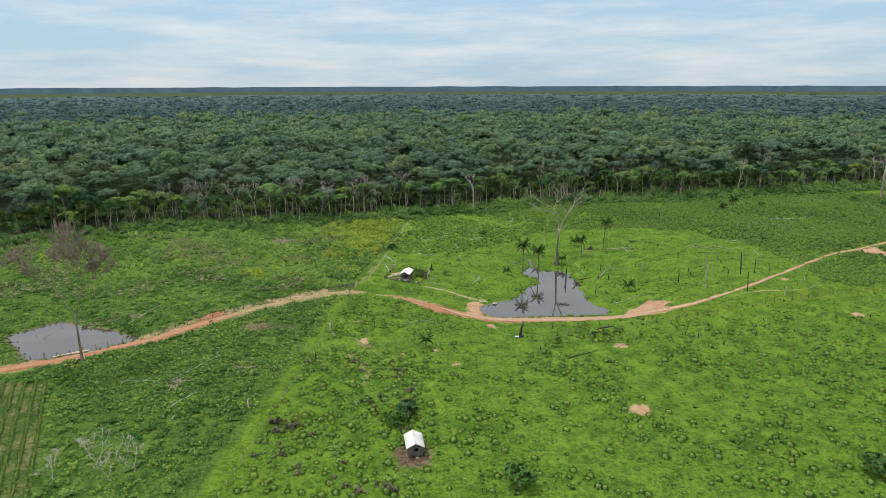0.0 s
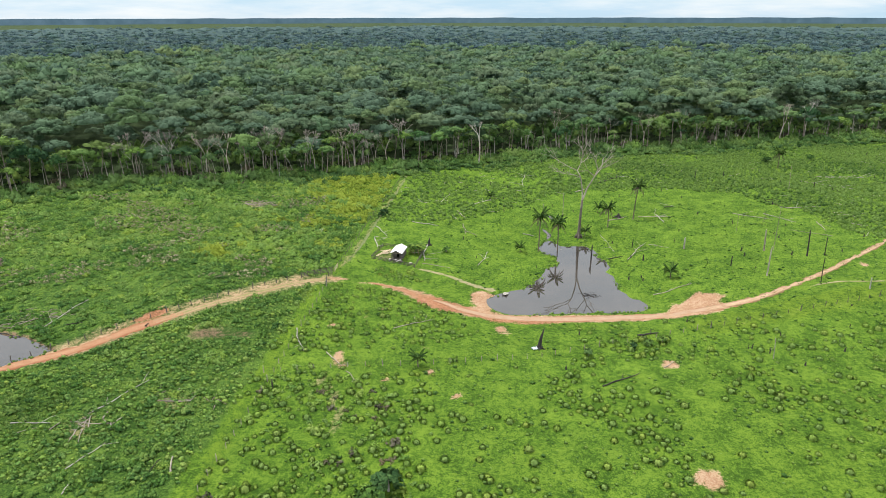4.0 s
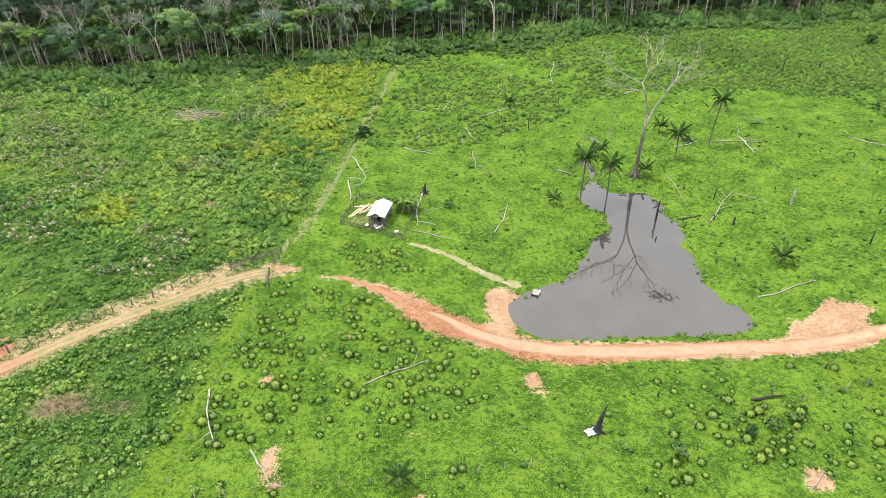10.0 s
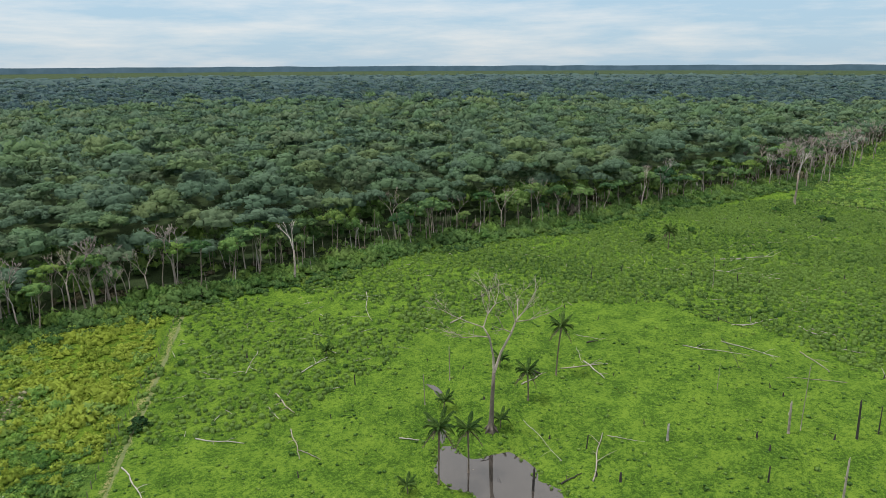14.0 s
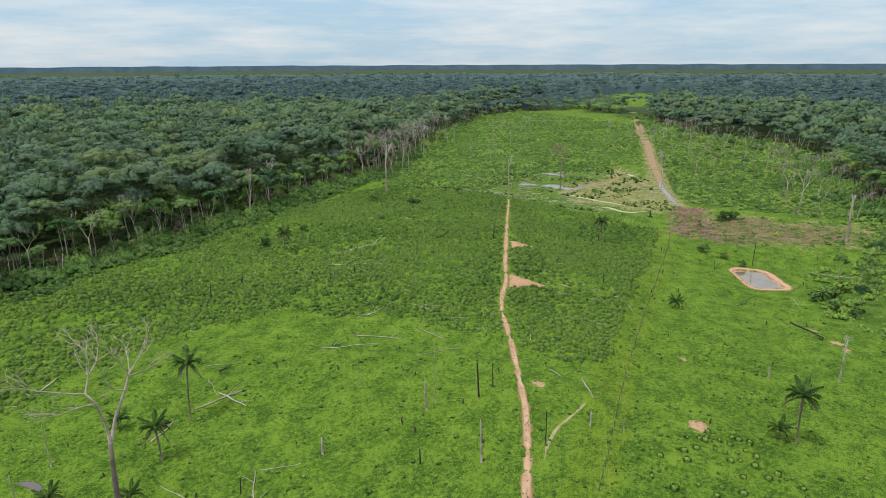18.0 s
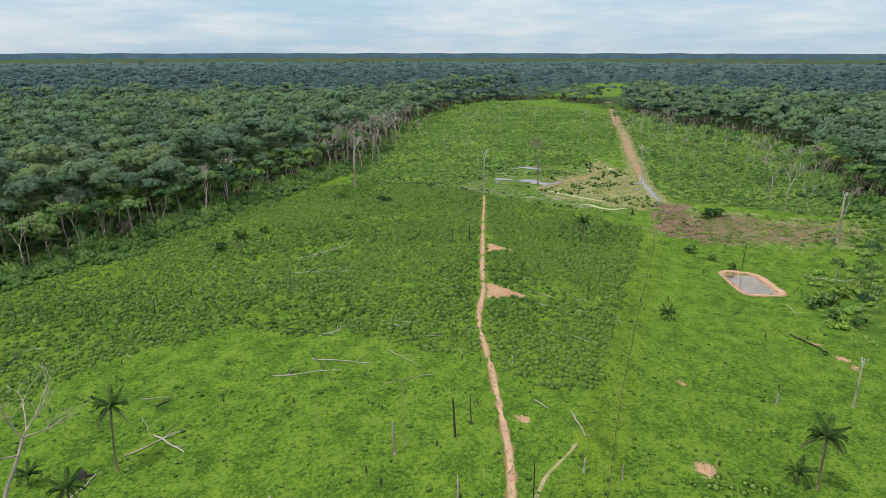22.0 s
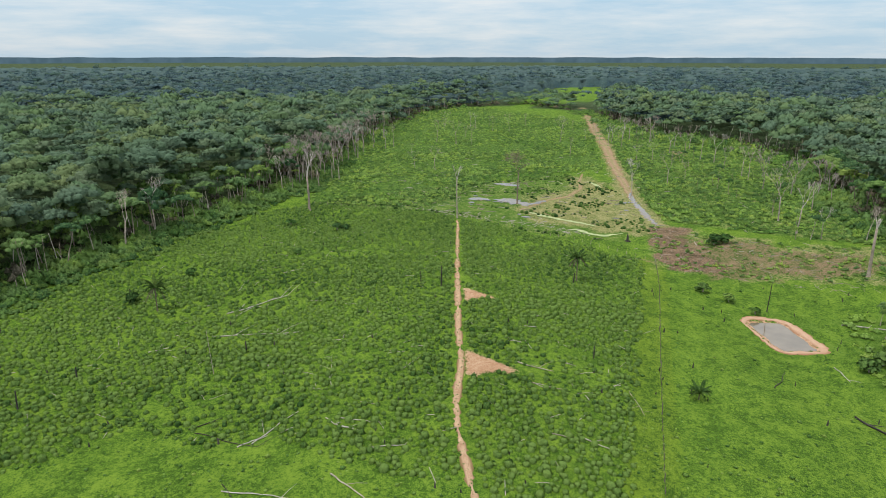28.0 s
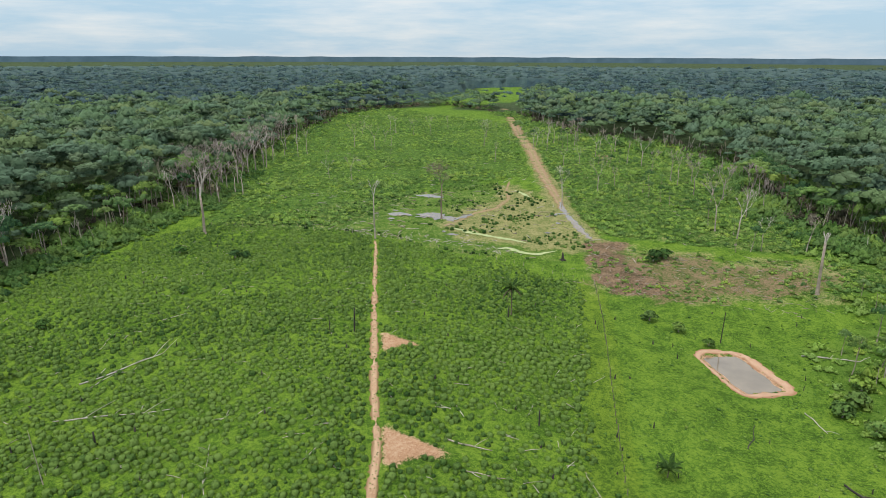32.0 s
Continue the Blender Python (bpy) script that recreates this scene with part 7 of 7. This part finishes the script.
# ---- wire fences ----
def wire_fence(line, gap, high, label, mat, wires=(0.45, 0.8, 1.1), thick=0.06):
    root = tagged(new("wire_fence"), label, "fence")
    root.location = (line[0][0], line[0][1], 0)
    post = quads_mesh("post", *tube(((0, 0, -0.4), (0.02, 0.01, high * 0.5), (0, 0, high)), (thick * 1.1, thick, thick * 0.85), 6), mat)
    tall = quads_mesh("post", *tube(((0, 0, -0.4), (0.03, 0, high * 0.6), (0.02, 0.03, high * 1.35)), (thick * 1.5, thick * 1.3, thick), 6), mat)
    pts, g = [], random.Random(int(line[0][0]) + 500)
    for (x0, y0), (x1, y1) in zip(line, line[1:]):
        n = max(1, round(math.hypot(x1 - x0, y1 - y0) / gap))
        pts += [(x0 + (x1 - x0) * i / n, y0 + (y1 - y0) * i / n) for i in range(n)]
    pts.append(line[-1])
    spots = []
    for n, (x, y) in enumerate(pts):
        x, y = x + g.uniform(-0.08, 0.08), y + g.uniform(-0.08, 0.08)
        o = part("post", tall if n % 7 == 0 else post, root)
        o.matrix_basis = pose(x - line[0][0], y - line[0][1], ground_z(x, y), g.gauss(0, 3), g.gauss(0, 3), g.uniform(0, 360))
        spots.append((x - line[0][0], y - line[0][1], ground_z(x, y)))
    for w in wires:
        part("wire", quads_mesh("wire", *tube([(x, y, z + w) for x, y, z in spots], [0.008] * len(spots), 3), M_CHAR), root)


wire_fence(POSTS_WEST, 3.0, 1.25, "line of dark wooden posts with wire beside the road", M_PLANK, thick=0.1)
wire_fence([(-28.8, 203.8), (-26, 247.5), (-17.4, 327)], 2.6, 1.2, "old wire fence between the weedy field and pasture", M_PLANK)
wire_fence([(-29.4, 189.4), (-32, 148), (-34.8, 116), (-36.8, 91)], 3.2, 1.2, "old wire fence between the weedy field and pasture", M_TRUNK)
wire_fence([(-33.8, 147.8), (-18.3, 150.8), (-4.5, 152.3), (17.8, 156.3), (27, 159.2), (37, 163), (60, 169)], 3.4, 1.15, "low wire fence crossing the rough pasture", M_TRUNK)
wire_fence([(60, 169), (89, 176), (107, 181.2), (131, 188), (174, 199), (250, 217.8), (277.5, 226)], 3.2, 1.25, "long wire fence with dark posts along the grassy strip", M_PLANK, thick=0.07)
wire_fence([(277.5, 226), (283, 255), (285, 285), (286, 312), (281, 345), (270, 384)], 3.5, 1.2, "wire fence between the tussock pasture and the marsh", M_TRUNK)

# ---- scattered wood: too small to count ----
g = np.random.default_rng(31)


def sticks(name, label, spots, mat, long, thick):
    chunks = []
    for x, y in spots:
        l, a, r = g.uniform(0.3, 1) * long, g.uniform(0, 6.28), thick * g.uniform(0.5, 1)
        z = ground_z(x, y)
        v, f = tube(((0, 0, 0), (l * 0.5 * math.cos(a), l * 0.5 * math.sin(a), g.uniform(0, 0.3)), (l * math.cos(a), l * math.sin(a), g.uniform(-0.05, 0.35))), (r, r * 0.85, r * 0.6), 5)
        chunks.append((v + (x, y, z + r * 0.7), f, np.zeros(len(v))))
    v, f, _ = joined(chunks)
    tagged(part(name, quads_mesh(name, v, f, mat)), label, "wood debris", kind="stuff")


line = [(285.5, 343), (284.6, 325), (285.8, 312), (288.2, 295), (291.9, 276), (289.3, 256)]
spots = []
for n in range(130):
    k = int(g.integers(0, 5))
    t = g.uniform()
    spots.append((line[k][0] + (line[k + 1][0] - line[k][0]) * t + abs(g.normal(0, 5)), line[k][1] + (line[k + 1][1] - line[k][1]) * t + g.normal(0, 1.5)))
sticks("pale_debris", "pale broken wood strewn along the marsh edge", spots, M_DEAD, 2.8, 0.15)
sticks("dark_debris", "dark burnt branches lying in the marsh", [(g.uniform(286, 372), g.uniform(246, 335)) for n in range(90)], M_BARK, 5.0, 0.2)
sticks("brush_debris", "brown cut branches strewn over the cleared strip", [(g.uniform(274, 322), g.uniform(158, 236)) for n in range(240)], M_TRUNK, 4.0, 0.09)
spots = [(g.uniform(-20, 270), g.uniform(205, 370)) for n in range(520)]
sx, sy = np.array(spots).T
spots = [p for p, k in zip(spots, (signed(sx, sy, TUSSOCK) < 0) & ~bare(sx, sy)) if k]
sticks("pale_branches", "small bleached branches strewn among the tussocks", spots, M_DEAD, 4.2, 0.085)
spots = [(g.uniform(300, 460), g.uniform(190, 440)) for n in range(200)]
sx, sy = np.array(spots).T
sticks("grey_debris", "grey felled branches lying in the regrowth", [p for p, k in zip(spots, signed(sx, sy, CLEARING) < -6) if k], M_DEAD, 6.0, 0.16)


for bx, by, bn, word in ((-94, 171.5, 34, "dark"), (-59, 132, 16, "grey"), (-46, 139.5, 12, "dark"), (-90, 174, 16, "dark")):
    sticks("brush_pile", f"tangle of {word} felled branches in the weeds", [(bx + g.normal(0, 4), by + g.normal(0, 1.6)) for n in range(bn)], M_BARK if word == "dark" else M_TRUNK, 4.2, 0.12)
sticks("brush_pile", "dark branches of an old burnt brush pile", [(-69 + g.normal(0, 3.5), 271 + g.normal(0, 2.2)) for n in range(46)], M_BARK, 5.0, 0.16)

# small burnt stubs standing in the grass
chunks = []
for n in range(240):
    x, y = g.uniform(-10, 275), g.uniform(150, 370)
    if signed(np.array([x]), np.array([y]), CLEARING)[0] > -6 or bare(np.array([x]), np.array([y]))[0]:
        continue
    h, r = g.uniform(0.4, 1.3), g.uniform(0.06, 0.16)
    v, f = tube(((0, 0, -0.2), (g.uniform(-0.1, 0.1), 0, h * 0.6), (g.uniform(-0.2, 0.2), g.uniform(-0.2, 0.2), h)), (r * 1.5, r, r * 0.6), 6)
    chunks.append((v + (x, y, ground_z(x, y)), f, np.zeros(len(v))))
v, f, _ = joined(chunks)
tagged(part("burnt_stubs", quads_mesh("burnt_stubs", v, f, M_CHAR)), "small burnt stubs left standing in the pasture", "stubs", kind="stuff")

# pale planks laid beside the road at the western pond
for n, (dx, dy, dz) in enumerate(((0, 0, 0), (0.3, 0.35, 0), (-0.4, 0.15, 0.07))):
    ob = part("plank", solid("plank", [(-3.6, 3.6, -0.15, 0.15, 0, 0.06)], M_SAWN))
    ob.matrix_world = pose(-93.4 + dx, 148.3 + dy, ground_z(-93.4, 148.3) + 0.22 + dz, 0, 0, 32 + n * 2)
    tagged(ob, "long pale sawn plank lying beside the road", "plank", "planks by the road")

# scrub round the small hut
x, y, g = spread(-36, 4, 92, 150, 2.6, 71, 0.5)
ok = ((wobble(x, y, 8, 3) + 0.6 * wobble(x, y, 3, 6) + g.normal(0, 0.3, x.size) > 0.05) & (x > -35.5 + (y - 92) * 0.05) & (x < 2 - 0.2 * (y - 92)) & (np.hypot(x + 5, y - 103.5) > 6))
x, y = x[ok], y[ok]
brown = g.uniform(0, 1, x.size) < 0.3
SCRUB = [boughs(170 + k, 5, 50, 0.13, 5, 1, 0.85, (0.24, 0.42), 0.9, 0.7) for k in range(4)]
for mat, q, word in ((M_WEED, ~brown, "leafy scrub bushes round the small hut"), (M_BRUSH, brown, "reddish brown scrub bushes round the small hut")):
    plants("scrub", word, "shrubs", mat, SCRUB, x[q], y[q], g.gamma(7, 0.15, q.sum()).clip(0.5, 1.9), np.clip(0.35 + g.normal(0, 0.2, q.sum()), 0, 1), g, 0.1, (0.7, 1.2))

# ---- single shrubs ----
SHRUB = []
for k in range(3):
    v, f = crown(rng, 260, 1.0, 0.9, 6, 0.2, 0.75)
    way = v + np.array([0, 0, 0.2])
    SHRUB.append(np_mesh("foliage", v, f, M_BELT if k else M_WEED, tone=np.full(len(v), 0.2), smooth=True, normals=way / np.linalg.norm(way, axis=1, keepdims=True)))
SHRUB_STEM = quads_mesh("stem", *tubes([(((0, 0, -0.2), (0.05, 0, 0.4), (0.1, 0.05, 0.9)), (0.09, 0.07, 0.04)), (((0, 0, 0.2), (-0.2, 0.1, 0.6), (-0.4, 0.2, 0.9)), (0.06, 0.05, 0.03))], 6), M_TRUNK)
for n, (x, y, s) in enumerate(((12.8, 93.8, 2.7), (-7.2, 116.3, 2.5), (75, 97.5, 2.6), (-9.5, 113.5, 2.1), (40.5, 160.5, 1.0), (44, 162, 1.1), (47.5, 163.2, 1.0), (30.5, 157.5, 1.2), (256, 206, 2.2),
                               (252, 198, 1.9), (246, 190, 1.6), (222, 163, 2.4), (216, 158, 2.2), (211, 152, 2.0), (228, 160, 2.6), (236, 158, 2.4), (-21, 258, 1.6), (-22, 256, 1.3), (1, 222, 1.3), (308, 212, 3.0), (312, 209, 2.6),
                               (235, 360, 2.0), (238, 338, 2.4), (241, 336, 1.8), (205, 327, 1.4), (150, 336, 2.2), (173, 341, 1.8))):
    root = part("shrub", SHRUB_STEM)
    root.matrix_world = pose(x, y, ground_z(x, y), 0, 0, n * 67) @ Matrix.Diagonal((s, s, s * 0.95, 1))
    part("foliage", SHRUB[n % 3], root)
    tagged(root, "dense rounded dark green shrub standing in the pasture", "shrub", "single shrubs")
